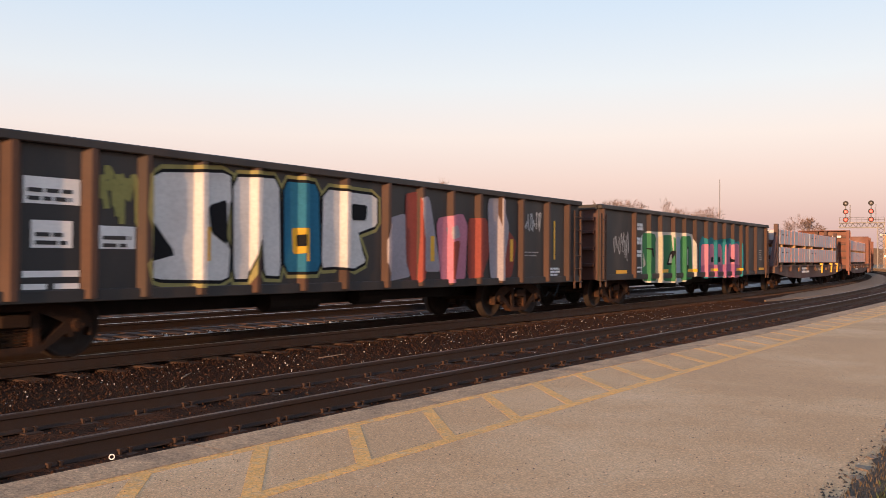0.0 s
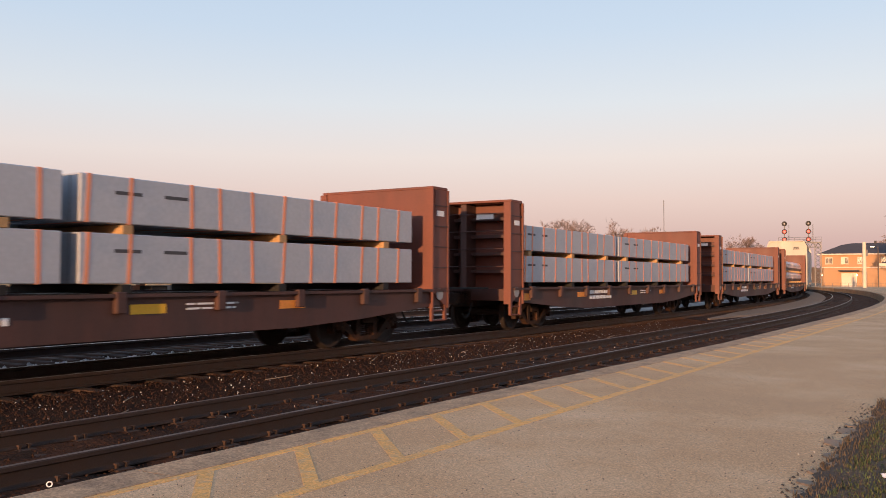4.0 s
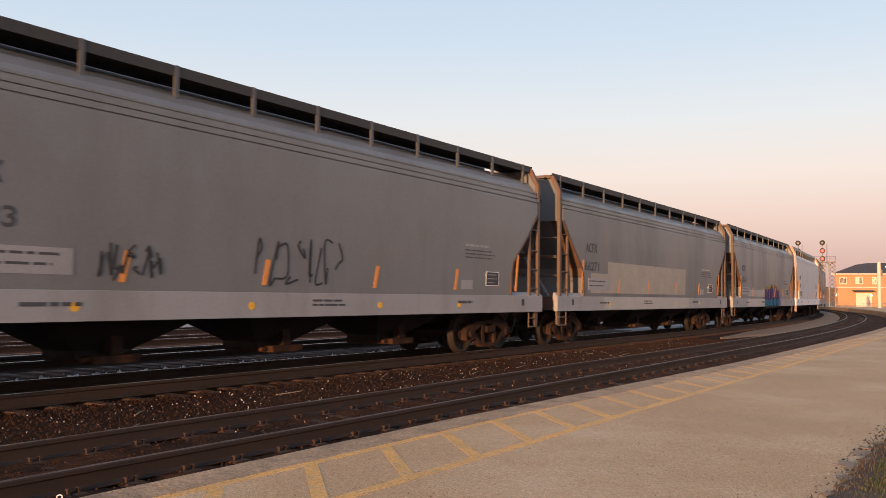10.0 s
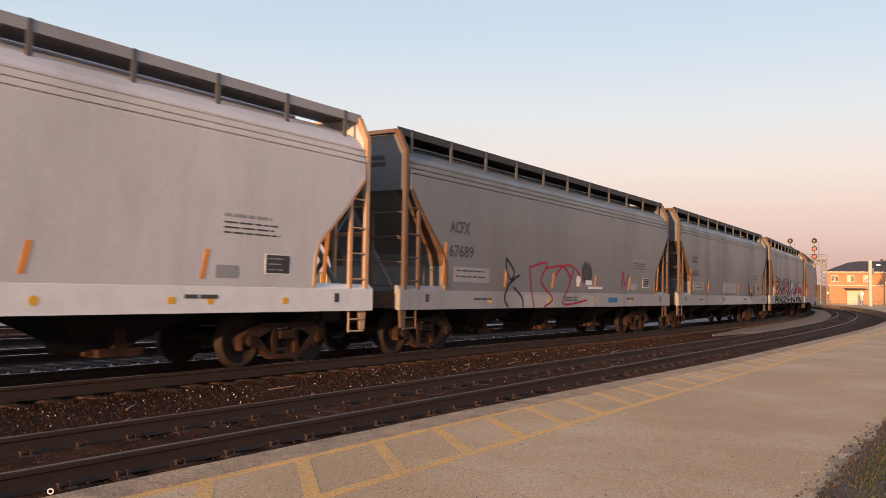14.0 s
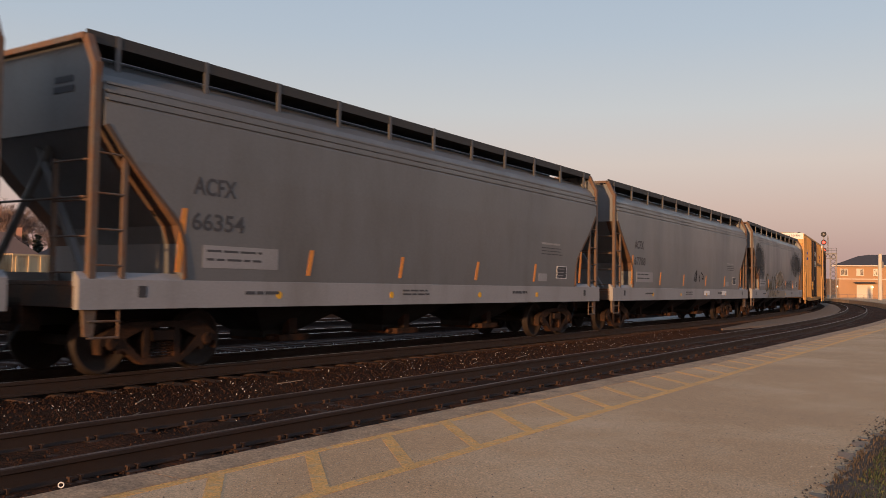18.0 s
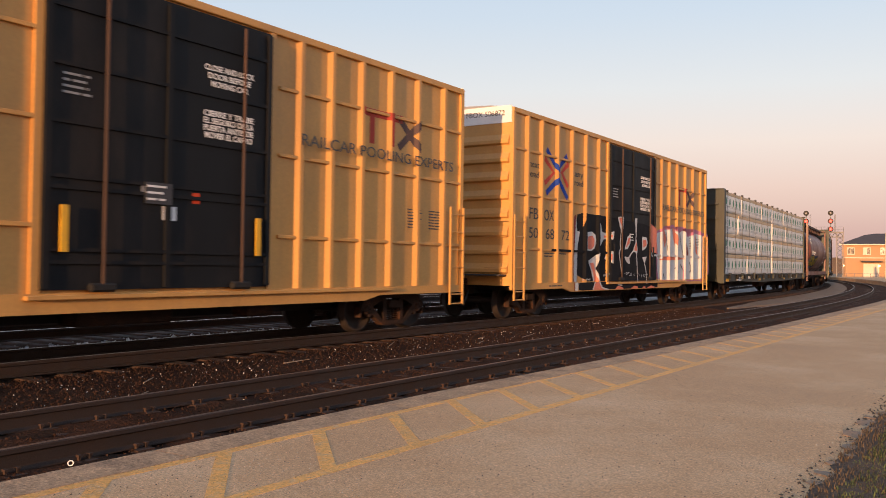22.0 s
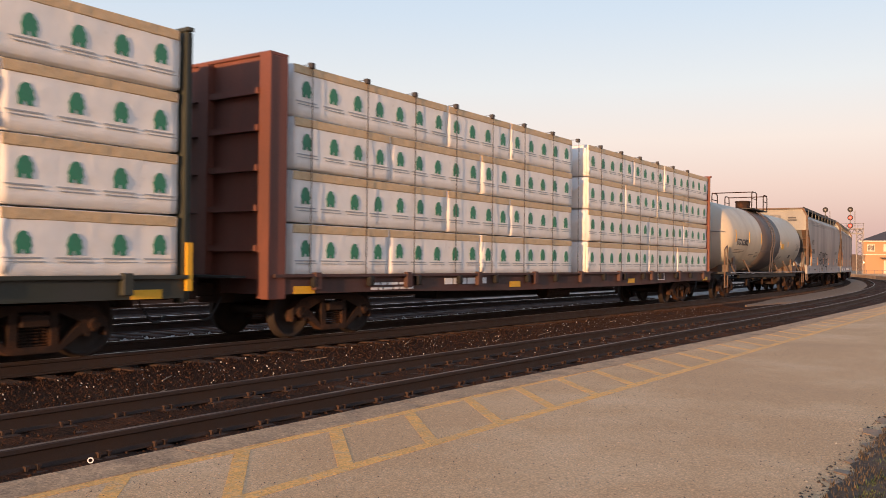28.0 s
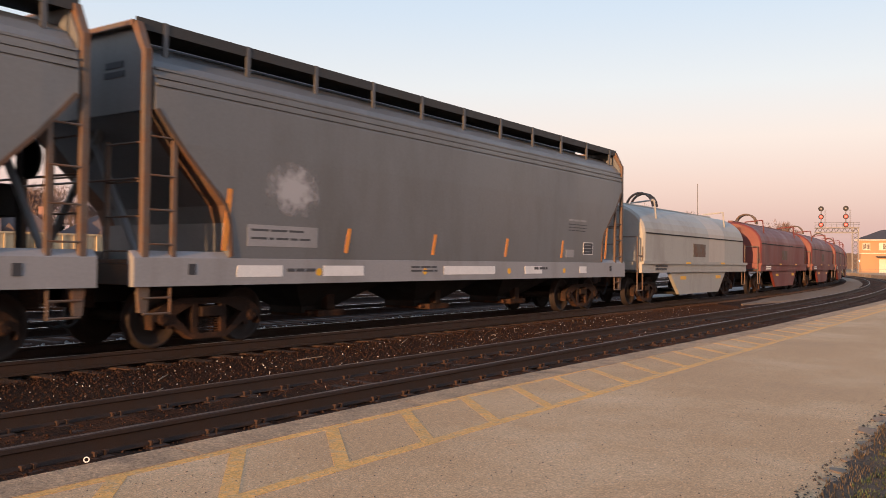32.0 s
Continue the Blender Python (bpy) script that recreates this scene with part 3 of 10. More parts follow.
def m_cap(s):
    def make():
        bm = bmesh.new()
        lathe(bm, [(s * 0.93, 0.10), (s * 1.06, 0.10), (s * 1.075, 0.07), (s * 1.078, 0.02)], "x", 12)
        for k in range(3):
            a = k * math.tau / 3
            tube(bm, (s * 1.06, 0.06 * math.cos(a), 0.06 * math.sin(a)), (s * 1.09, 0.06 * math.cos(a), 0.06 * math.sin(a)), 0.016, 6)
        return bm
    return make


def m_sideframe(s):
    """A cast sideframe: arched top member, sloping bottom, windows left open."""
    def make():
        bm = bmesh.new()
        x0, x1 = s * 0.90, s * 1.05
        prism(bm, [(-0.34, 0.12), (0.34, 0.12), (0.34, 0.21), (0.22, 0.21), (-0.22, 0.21), (-0.34, 0.21)], "x", x0, x1)
        for m in (-1, 1):
            for ring in ([(1.02, 0.56), (1.02, 0.42), (0.80, 0.42), (0.66, 0.50), (0.33, 0.64), (0.22, 0.66), (0, 0.66), (0, 0.75), (0.55, 0.75), (0.85, 0.68)],
                         [(0.33, 0.64), (0.22, 0.66), (0.22, 0.21), (0.34, 0.21)], [(0.66, 0.50), (0.80, 0.42), (0.34, 0.12), (0.34, 0.21)],
                         [(1.02, 0.56), (1.06, 0.50), (1.06, 0.30), (1.02, 0.30), (1.02, 0.42)], [(0.80, 0.42), (0.79, 0.30), (0.72, 0.30), (0.70, 0.355)]):
                prism(bm, [(m * a, b) for a, b in ring], "x", x0, x1)
        bmesh.ops.remove_doubles(bm, verts=bm.verts, dist=0.0005)
        return bm
    return make


def m_springs(s):
    def make():
        bm = bmesh.new()
        for y in (-0.16, -0.05, 0.06, 0.17):
            for k in range(6):
                lathe_at(bm, s * 0.98, y, 0.215 + 0.04 * k, 0.048)
        return bm
    return make


def lathe_at(bm, x, y, z, r):
    rings = []
    for dz, rr in ((0.0, r * 0.8), (0.011, r), (0.022, r * 0.8)):
        rings.append([bm.verts.new((x + rr * math.cos(k * math.tau / 8), y + rr * math.sin(k * math.tau / 8), z + dz)) for k in range(8)])
    for a, b in zip(rings, rings[1:]):
        for k in range(8):
            bm.faces.new((a[k], a[(k + 1) % 8], b[(k + 1) % 8], b[k]))


def m_bolster():
    bm = boxes((-1.10, 1.10, -0.19, 0.19, 0.46, 0.62), (-0.45, 0.45, -0.22, 0.22, 0.60, 0.76), (-0.8, 0.8, -0.55, -0.48, 0.38, 0.46), (-0.8, 0.8, 0.48, 0.55, 0.38, 0.46), bevel=0.015)
    for s in (-1, 1):
        for y in (-0.50, 0.50):
            box(bm, s * 0.72 - 0.05, s * 0.72 + 0.05, y - 0.05, y + 0.05, 0.28, 0.56)
    return bm


def trucks(car, y):
    """Two trucks at y and -y."""
    for yy in (-y, y):
        tk = part("truck", cached("bolster", m_bolster, M_CAST), None, car, "rusty cast-steel truck", pose(0, yy, 0))
        for s in (-1, 1):
            part("sideframe", cached("sideframe%d" % s, m_sideframe(s), M_CAST), None, tk)
            tagged(part("spring_nest", cached("springs%d" % s, m_springs(s), M_CAST), None, tk), kind="stuff")
        for w in (-0.86, 0.86):
            ws = part("wheelset", cached("wheelset", m_wheelset, M_WHEEL, True), None, tk, at=pose(0, w, WHEEL_R))
            WHEELS.append((ws, car, yy + w))
            for s in (-1, 1):
                part("bearing_cap", cached("cap%d" % s, m_cap(s), M_CAST), None, tk, at=pose(0, w, WHEEL_R))


def m_coupler(sgn):
    def make():
        bm = boxes((-0.11, 0.11, min(0, sgn * 0.55), max(0, sgn * 0.55), 0.74, 0.96), (-0.16, 0.20, min(sgn * 0.42, sgn * 0.72), max(sgn * 0.42, sgn * 0.72), 0.70, 1.0),
                   (-0.30, 0.30, min(0, -sgn * 0.3), max(0, -sgn * 0.3), 0.62, 1.05), bevel=0.02)
        return bm
    return make


def m_hose(sgn):
    def make():
        bm = bmesh.new()
        pts = [(0.35, sgn * (0.05 + 0.08 * k), 0.72 - 0.36 * math.sin(k / 6 * math.pi * 0.75)) for k in range(7)]
        loft(bm, [[(x + 0.025 * math.cos(k * math.tau / 6), y, z + 0.025 * math.sin(k * math.tau / 6)) for k in range(6)] for x, y, z in pts])
        return bm
    return make


def couplers(car, half):
    for s in (-1, 1):
        part("coupler", cached("coupler%d" % s, m_coupler(s), M_CAST), None, car, at=pose(0, s * half, 0))
        part("air_hose", cached("hose%d" % s, m_hose(s), M_HOSE), None, car, at=pose(0, s * half, 0))


def ladder(car, name, y0, y1, x, z0, z1, n, mat, r=0.013):
    """A ladder on the near flank: two stiles and rungs."""
    for y in (y0, y1):
        part("ladder_stile", boxes((x - 0.03, x, y - 0.03, y + 0.03, z0, z1)), mat, car)
    for k in range(n):
        z = z0 + (z1 - z0) * (k + 0.5) / n
        part("rung", tube(bmesh.new(), (x + 0.02, y0 - 0.02, z), (x + 0.02, y1 + 0.02, z), r), mat, car)


# ---- covered hopper ----
HB, HT, HALF = 1.22, 4.60, 7.9      # body bottom, roof crown, half length


def hop_section(zb, y, sq=1.0):
    """Shouldered section from the near bottom over the roof to the far bottom."""
    side = [(1.59, 1.22), (1.604, 1.7), (1.617, 2.3), (1.625, 3.0), (1.615, 3.72), (1.600, 3.77), (1.592, 3.86), (1.572, 3.89), (1.560, 3.99), (1.535, 4.02), (1.48, 4.13), (1.33, 4.27), (1.05, 4.41), (0.7, 4.52), (0.3, 4.59)]
    out = [(x * sq, y, max(z, zb) if z >= zb else zb + 0.001 * z) for x, z in side]
    return out + [(-x, yy, z) for x, yy, z in reversed(out)]


OVERHANG = [(7.62, 3.42), (7.15, 2.86), (6.85, 2.56), (6.46, 2.16), (6.37, 1.90)]


def m_hop_body():
    bm = bmesh.new()
    st = [(y, z) for y, z in OVERHANG] + [(6.35, HB)]
    loft(bm, [hop_section(zb, -y, 0.99 if y > 7.6 else 1.0) for y, zb in st] + [hop_section(zb, y, 0.99 if y > 7.6 else 1.0) for y, zb in reversed(st)])
    bmesh.ops.remove_doubles(bm, verts=bm.verts, dist=0.0005)
    return bm


def m_hop_slope(sgn):
    """The sloping end sheet under the body's overhang."""
    def make():
        bm = bmesh.new()
        prism(bm, [(sgn * 7.5, 3.40), (sgn * 7.44, 3.40), (sgn * 4.9, 1.15), (sgn * 5.0, 1.12)], "x", -1.40, 1.40)
        return bm
    return make


def m_hop_flange(sgn, s):
    """The bent edge of the flank round the overhang, which catches the sun."""
    def make():
        return loft(bmesh.new(), [[(s * 1.24, sgn * y, z), (s * 1.622, sgn * y, z), (s * 1.622, sgn * (y - 0.05), z + 0.03), (s * 1.24, sgn * (y - 0.05), z + 0.03)] for y, z in OVERHANG + [(6.34, 1.38)]])
    return make


def m_hop_outlets():
    bm = bmesh.new()
    secs = [[(x * k, d * q, z) for x, d in ((-1, -1), (1, -1), (1, 1), (-1, 1))] for k, q, z in ((1.42, 1.62, 1.24), (0.42, 0.45, 0.48), (0.42, 0.45, 0.36))]
    loft(bm, secs)
    return bm


def m_hop_gates():
    bm = boxes((-0.5, 0.75, -0.36, 0.36, 0.30, 0.42), (0.55, 0.72, -0.10, 0.10, 0.42, 0.72), bevel=0.01)
    return tube(bm, (0.6, -0.5, 0.36), (0.6, 0.5, 0.36), 0.04, 8)


def m_hop_sill(s):
    def make():
        bm = bmesh.new()
        prism(bm, [(s * 1.60, 0.96), (s * 1.60, 1.36), (s * 1.50, 1.46), (s * 1.46, 1.46), (s * 1.46, 1.02), (s * 1.50, 0.96)], "y", -HALF, HALF)
        return bm
    return make


def m_hop_end(sgn):
    """End platform, bolster box and draft sill."""
    def make():
        y0, y1 = sorted((sgn * 6.3, sgn * HALF))
        return boxes((-1.46, 1.46, y0, y1, 1.28, 1.33))
    return make


def m_hop_brace(s):
    def make():
        bm = bmesh.new()
        prism(bm, [(s * 1.49, 4.22), (s * 1.59, 4.22), (s * 1.38, 4.66), (s * 1.27, 4.62)], "y", -0.05, 0.05)
        return bm
    return make


def m_hop_foot(s):
    """The widened foot of a corner post with its stirrup step."""
    def make():
        bm = bmesh.new()
        prism(bm, [(0.08, 1.05), (-0.12, 1.05), (-0.08, 0.60), (0.04, 0.60)], "x", s * 1.50 - 0.03, s * 1.50 + 0.03)
        rodset = (((s * 1.54, 0.0, 0.58), (s * 1.54, -0.42, 0.58)), ((s * 1.54, 0.0, 0.80), (s * 1.54, -0.42, 0.80)), ((s * 1.54, -0.42, 0.56), (s * 1.54, -0.42, 1.0)))
        for p, q in rodset:
            tube(bm, p, q, 0.018)
        return bm
    return make


def hop_corner(car, sgn, s, post):
    """Corner post, roof brace, ladder and grab irons at one corner."""
    flip = 180 if sgn < 0 else 0
    part("corner_post", cached("hop_cpost", lambda: boxes((-0.045, 0.045, -0.055, 0.055, 1.02, 4.26), bevel=0.01), post), None, car, at=pose(s * 1.55, sgn * 7.72, 0))
    part("roof_brace", cached("hop_brace%d" % s, m_hop_brace(s), post), None, car, at=pose(0, sgn * 7.72, 0))
    part("stirrup_step", cached("hop_foot%d" % (s * (1 if sgn > 0 else -1)), m_hop_foot(s * (1 if sgn > 0 else -1)), post), None, car, at=pose(0, sgn * 7.72, 0, 0, 0, flip))
    if s < 0:
        return
    part("ladder_stile", cached("hop_stile", lambda: boxes((-0.03, 0.03, -0.035, 0.035, 1.0, 3.08)), post), None, car, at=pose(1.56, sgn * 7.28, 0))
    for z in (1.55, 2.03, 2.51, 3.05):
        part("rung", cached("hop_rung", lambda: rods(((0, -0.24, 0), (0, 0.24, 0)), r=0.016), post), None, car, at=pose(1.58, sgn * 7.50, z))
        part("grab_iron", cached("hop_grab", lambda: rods(((-0.38, 0, 0), (0.38, 0, 0)), r=0.015), post), None, car, at=pose(1.14, sgn * 7.78, z - 0.1))
    part("end_stile", cached("hop_estile", lambda: boxes((-0.03, 0.03, -0.03, 0.03, 1.33, 3.0)), post), None, car, at=pose(0.75, sgn * 7.76, 0))


def m_hop_panel():
    """The flat upper end sheet that fills the frame up to the roof."""
    bm = bmesh.new()
    prism(bm, [(-1.53, 3.42), (1.53, 3.42), (1.53, 4.18), (1.30, 4.58), (0.8, 4.62), (-0.8, 4.62), (-1.30, 4.58), (-1.53, 4.18)], "y", -0.02, 0.02)
    return bm


def m_hop_brake():
    """Brake gear at the trailing end."""
    bm = boxes((-0.5, 0.1, 7.35, 7.7, 1.9, 2.35), (0.35, 0.42, 7.5, 7.58, 1.33, 2.9), bevel=0.02)
    lathe(bm, [(7.66, 0.28), (7.68, 0.29), (7.70, 0.28), (7.70, 0.25), (7.66, 0.25)], "y", 18)
    for v in bm.verts:
        if v.co.y > 7.65 and abs(v.co.z) < 0.35:
            v.co += Vector((0.38, 0, 2.7))
    tube(bm, (-0.9, 6.9, 1.55), (-0.1, 6.9, 1.55), 0.2, 12)
    return bm


def hopper(label, body=M_HOP, sill=M_SILLGREY, post=M_HOPRUST, marks=(), strips=True, seed=1, mark_mat=M_GREYMARK, grate=None):
    """A shouldered covered hopper."""
    grate = grate or M_GRATE
    car = thing("covered_hopper_car", label, "hopper car", "train cars")
    part("body", cached("hop_body", m_hop_body, body), None, car)
    for k, (z, x) in enumerate(((3.785, 1.598), (3.895, 1.578), (4.01, 1.548))):
        part("roof_ridge", cached("hop_ridge%d" % k, lambda z=z, x=x: boxes((x - 0.012, x + 0.026, -7.6, 7.6, z - 0.018, z + 0.016)), body), None, car)
    for s in (-1, 1):
        # M_HOPEND carries painted-in shade on the sheets under the overhang
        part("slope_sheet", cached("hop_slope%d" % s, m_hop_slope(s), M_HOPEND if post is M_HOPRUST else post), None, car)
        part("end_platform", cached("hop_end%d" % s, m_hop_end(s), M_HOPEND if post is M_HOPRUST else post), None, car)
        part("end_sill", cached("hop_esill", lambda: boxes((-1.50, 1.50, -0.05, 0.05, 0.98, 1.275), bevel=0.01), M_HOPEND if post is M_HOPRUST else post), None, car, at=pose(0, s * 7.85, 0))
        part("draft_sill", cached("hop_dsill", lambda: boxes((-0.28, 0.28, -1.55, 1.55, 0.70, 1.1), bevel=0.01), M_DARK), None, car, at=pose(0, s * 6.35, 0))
        part("end_panel", cached("hop_epanel", m_hop_panel, body), None, car, at=pose(0, s * 7.66, 0))
        part("end_brace", cached("hop_ebrace%d" % s, lambda: rods(((-1.25, s * 7.55, 1.35), (0.15, s * 7.45, 3.35)), r=0.055, n=8), M_HOPDARK), None, car)
        part("end_brace", cached("hop_fbrace%d" % s, lambda: rods(((1.1, s * 7.50, 1.35), (-0.25, s * 7.45, 3.35)), r=0.055, n=8), M_HOPDARK), None, car)
        part("end_railing", cached("hop_erail%d" % s, lambda: rods(((-1.5, s * 7.80, 2.45), (1.5, s * 7.80, 2.45)), r=0.018), post), None, car)
        part("roof_beam", cached("hop_beam", lambda: boxes((-1.32, 1.32, -0.05, 0.05, 4.60, 4.68)), post), None, car, at=pose(0, s * 7.74, 0))
        part("roof_walkway", cached("hop_walk%d" % s, lambda: boxes((min(s * 0.46, s * 1.33), max(s * 0.46, s * 1.33), -7.75, 7.75, 4.645, 4.675)), grate), None, car, "steel grating roof walkway")
        part("walkway_edge", cached("hop_wedge%d" % s, lambda: boxes((min(s * 1.33, s * 1.36), max(s * 1.33, s * 1.36), -7.75, 7.75, 4.565, 4.725)), grate), None, car)
        part("side_sill", cached("hop_sill%d" % s, m_hop_sill(s), sill), None, car)
        for e in (-1, 1):
            # the flange shares that colour, rust and painted-in shade together
            part("side_flange", cached("hop_flange%d%d" % (e, s), m_hop_flange(e, s), M_HOPEND if post is M_HOPRUST else post), None, car, "rust-streaked bent flange matching the end sheets")
            hop_corner(car, e, s, post)
        for k in range(11):
            part("walkway_bracket", cached("hop_wpost", lambda: boxes((-0.014, 0.026, -0.035, 0.035, 4.24, 4.73)), M_BRACKET), None, car, at=pose(s * 1.345, -7.3 + 1.46 * k, 0))
    for y in (-3.3, 0.0, 3.3):
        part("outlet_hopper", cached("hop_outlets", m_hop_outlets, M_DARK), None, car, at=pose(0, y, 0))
        part("outlet_gate", cached("hop_gates", m_hop_gates, M_CAST), None, car, at=pose(0, y, 0))
    for z, w in ((4.12, 0.42), (3.98, 0.48)):
        part("end_mark", cached("hop_emark%.2f" % z, lambda z=z, w=w: boxes((0.75 - w / 2, 0.75 + w / 2, -7.688, -7.675, z - 0.045, z + 0.045)), M_GREYMARK), None, car)
    part("brake_gear", cached("hop_brake", m_hop_brake, M_DARK), None, car)
    part("hatch_cover", cached("hop_hatches", lambda: boxes((-0.42, 0.42, -7.0, 7.0, 4.55, 4.68), bevel=0.03), body), None, car)
    trucks(car, 6.25)
    couplers(car, HALF)
    rnd = random.Random(seed)
    for line, y, z, w, h in zip(marks, (-5.84, -5.76), (2.76, 2.23), (0.78, 0.97), (0.26, 0.25)):
        lettering("reporting_mark", line, mark_mat, car, side_at(1.622, y, z), h, w * len(line) / (4 if z > 2.5 else 5), bold=0.006, curve=hop_x)
    if strips:
        for y, z0, z1 in ((-6.44, 1.48, 2.42), (-3.86, 1.48, 1.92), (-1.38, 1.48, 1.90), (1.33, 1.48, 1.90), (3.98, 1.48, 1.93), (6.55, 1.48, 2.36)):
            curved_plate("reflective_strip", M_ORANGE, car, y - 0.045, y + 0.045, z0, z1, hop_x, "orange reflective strip", lean=0.08)
        spray = curved_plate("pale_panel", M_SILLGREY, car, -6.02, -4.55, 1.56, 1.90, hop_x)
        data_lines(spray, 1.604, -5.95, 1.80, 2, 1.3, M_GREYMARK, seed=seed + 4, gap=0.13, curve=hop_x, out=0.005)
    data_lines(car, 1.603, -5.2, 1.16, 1, 0.8, M_GREYMARK, h=0.05, seed=seed)
    data_lines(car, 1.603, -1.2 + rnd.uniform(-1, 1), 1.22, 2, 0.9, M_GREYMARK, seed=seed + 1)
    data_lines(car, 1.603, 3.2 + rnd.uniform(-1, 1), 1.18, 1, 0.7, M_GREYMARK, h=0.06, seed=seed + 6)
    data_lines(car, 1.630, 4.35, 2.46, 1, 1.15, M_SILLGREY if strips else M_GREYMARK, h=0.05, seed=seed + 2, curve=hop_x)
    data_lines(car, 1.62, 4.35, 2.36, 3, 1.25, M_GREYMARK, h=0.025, gap=0.08, seed=seed + 7, curve=hop_x)
    panel = curved_plate("data_panel", M_MARK, car, 5.22, 5.74, 1.60, 1.90, hop_x, "black data panel")
    for y0, y1, z0, z1 in ((5.20, 5.76, 1.90, 1.915), (5.20, 5.76, 1.585, 1.60), (5.20, 5.22, 1.60, 1.90), (5.74, 5.76, 1.60, 1.90)):
        curved_plate("panel_rim", M_WHITE, panel, y0, y1, z0, z1, hop_x)
    data_lines(panel, 1.607, 5.27, 1.83, 3, 0.4, M_SILLGREY, h=0.02, gap=0.09, seed=seed + 3, curve=hop_x, out=0.005)
    if strips:
        curved_plate("marking_panel", M_SILLGREY, car, 4.22, 4.66, 1.50, 1.70, hop_x, "pale grey marking panel")
        bm_dot = lambda: lathe(bmesh.new(), [(1.60, 0.065), (1.606, 0.065), (1.606, 0.0)], "x", 14)
        for y in (-4.5, -1.62, 1.5, 4.15):
            part("reflector_dot", cached("hop_dot", bm_dot, M_REFL), None, car, "round yellow reflector", at=pose(0, y, 1.15))
    plate("tie_down_slot", M_MARK, car, 1.602, -7.05, -6.93, 1.12, 1.28)
    plate("tie_down_slot", M_MARK, car, 1.602, 6.85, 6.97, 1.12, 1.28)
    return car


# ---- sprayed lettering: strokes that follow the relief of a flank ----
GLYPHS = {                     # unit strokes of letter-like shapes, (along, up)
    "a": [[(0.1, 0), (0.35, 1), (0.62, 1), (0.9, 0)], [(0.2, 0.42), (0.8, 0.42)]],
    "b": [[(0.15, 0), (0.15, 1), (0.65, 0.95), (0.75, 0.75), (0.6, 0.52), (0.15, 0.5)], [(0.6, 0.52), (0.85, 0.3), (0.7, 0.04), (0.15, 0)]],
    "c": [[(0.85, 0.9), (0.5, 1), (0.15, 0.8), (0.12, 0.3), (0.4, 0), (0.85, 0.12)]],
    "d": [[(0.15, 0), (0.15, 1), (0.6, 0.95), (0.85, 0.6), (0.8, 0.25), (0.5, 0), (0.15, 0)]],
    "e": [[(0.85, 1), (0.18, 0.97), (0.15, 0.03), (0.85, 0)], [(0.15, 0.5), (0.7, 0.52)]],
    "i": [[(0.5, 0), (0.45, 1)]],
    "k": [[(0.18, 0), (0.15, 1)], [(0.85, 1), (0.2, 0.48), (0.9, 0)]],
    "n": [[(0.12, 0), (0.15, 1), (0.82, 0), (0.85, 1)]],
}
GLYPHS |= {
    "o": [[(0.5, 1), (0.15, 0.75), (0.15, 0.25), (0.5, 0), (0.85, 0.25), (0.85, 0.75), (0.5, 1)]],
    "p": [[(0.2, 0), (0.15, 1), (0.7, 0.97), (0.88, 0.75), (0.7, 0.5), (0.2, 0.47)]],
    "r": [[(0.2, 0), (0.15, 1), (0.7, 0.97), (0.85, 0.75), (0.65, 0.5), (0.2, 0.47)], [(0.5, 0.48), (0.9, 0)]],
    "s": [[(0.85, 0.88), (0.5, 1), (0.15, 0.8), (0.3, 0.55), (0.75, 0.42), (0.85, 0.2), (0.5, 0), (0.12, 0.12)]],
    "u": [[(0.15, 1), (0.15, 0.25), (0.5, 0), (0.85, 0.25), (0.85, 1)]],
    "w": [[(0.05, 1), (0.25, 0), (0.5, 0.8), (0.75, 0), (0.95, 1)]],
    "z": [[(0.1, 1), (0.85, 0.95), (0.15, 0.05), (0.9, 0)]],
    "2": [[(0.12, 0.8), (0.45, 1), (0.85, 0.75), (0.15, 0.05), (0.9, 0)]],
}


RAMP = [0.008]                 # how far the painted relief takes to rise over a rib


def drape(bm, ribs, depth, curve, x):
    """Bends flat paint over the ribs or the curve of a flank."""
    if curve:
        for z in np.arange(0.9, 4.4, 0.12):
            bmesh.ops.bisect_plane(bm, geom=bm.verts[:] + bm.edges[:] + bm.faces[:], plane_co=(0, 0, z), plane_no=(0, 0, 1))
        for v in bm.verts:
            v.co.x += curve(v.co.z) - x
    if ribs:
        for r0, r1, *_ in ribs:
            for y in (r0 - RAMP[0], r0, r1, r1 + RAMP[0]):
                bmesh.ops.bisect_plane(bm, geom=bm.verts[:] + bm.edges[:] + bm.faces[:], plane_co=(0, y, 0), plane_no=(0, 1, 0))
        for v in bm.verts:
            for r0, r1, *own in ribs:
                if r0 - 0.002 <= v.co.y <= r1 + 0.002:
                    v.co.x += own[0] if own else depth
                    break


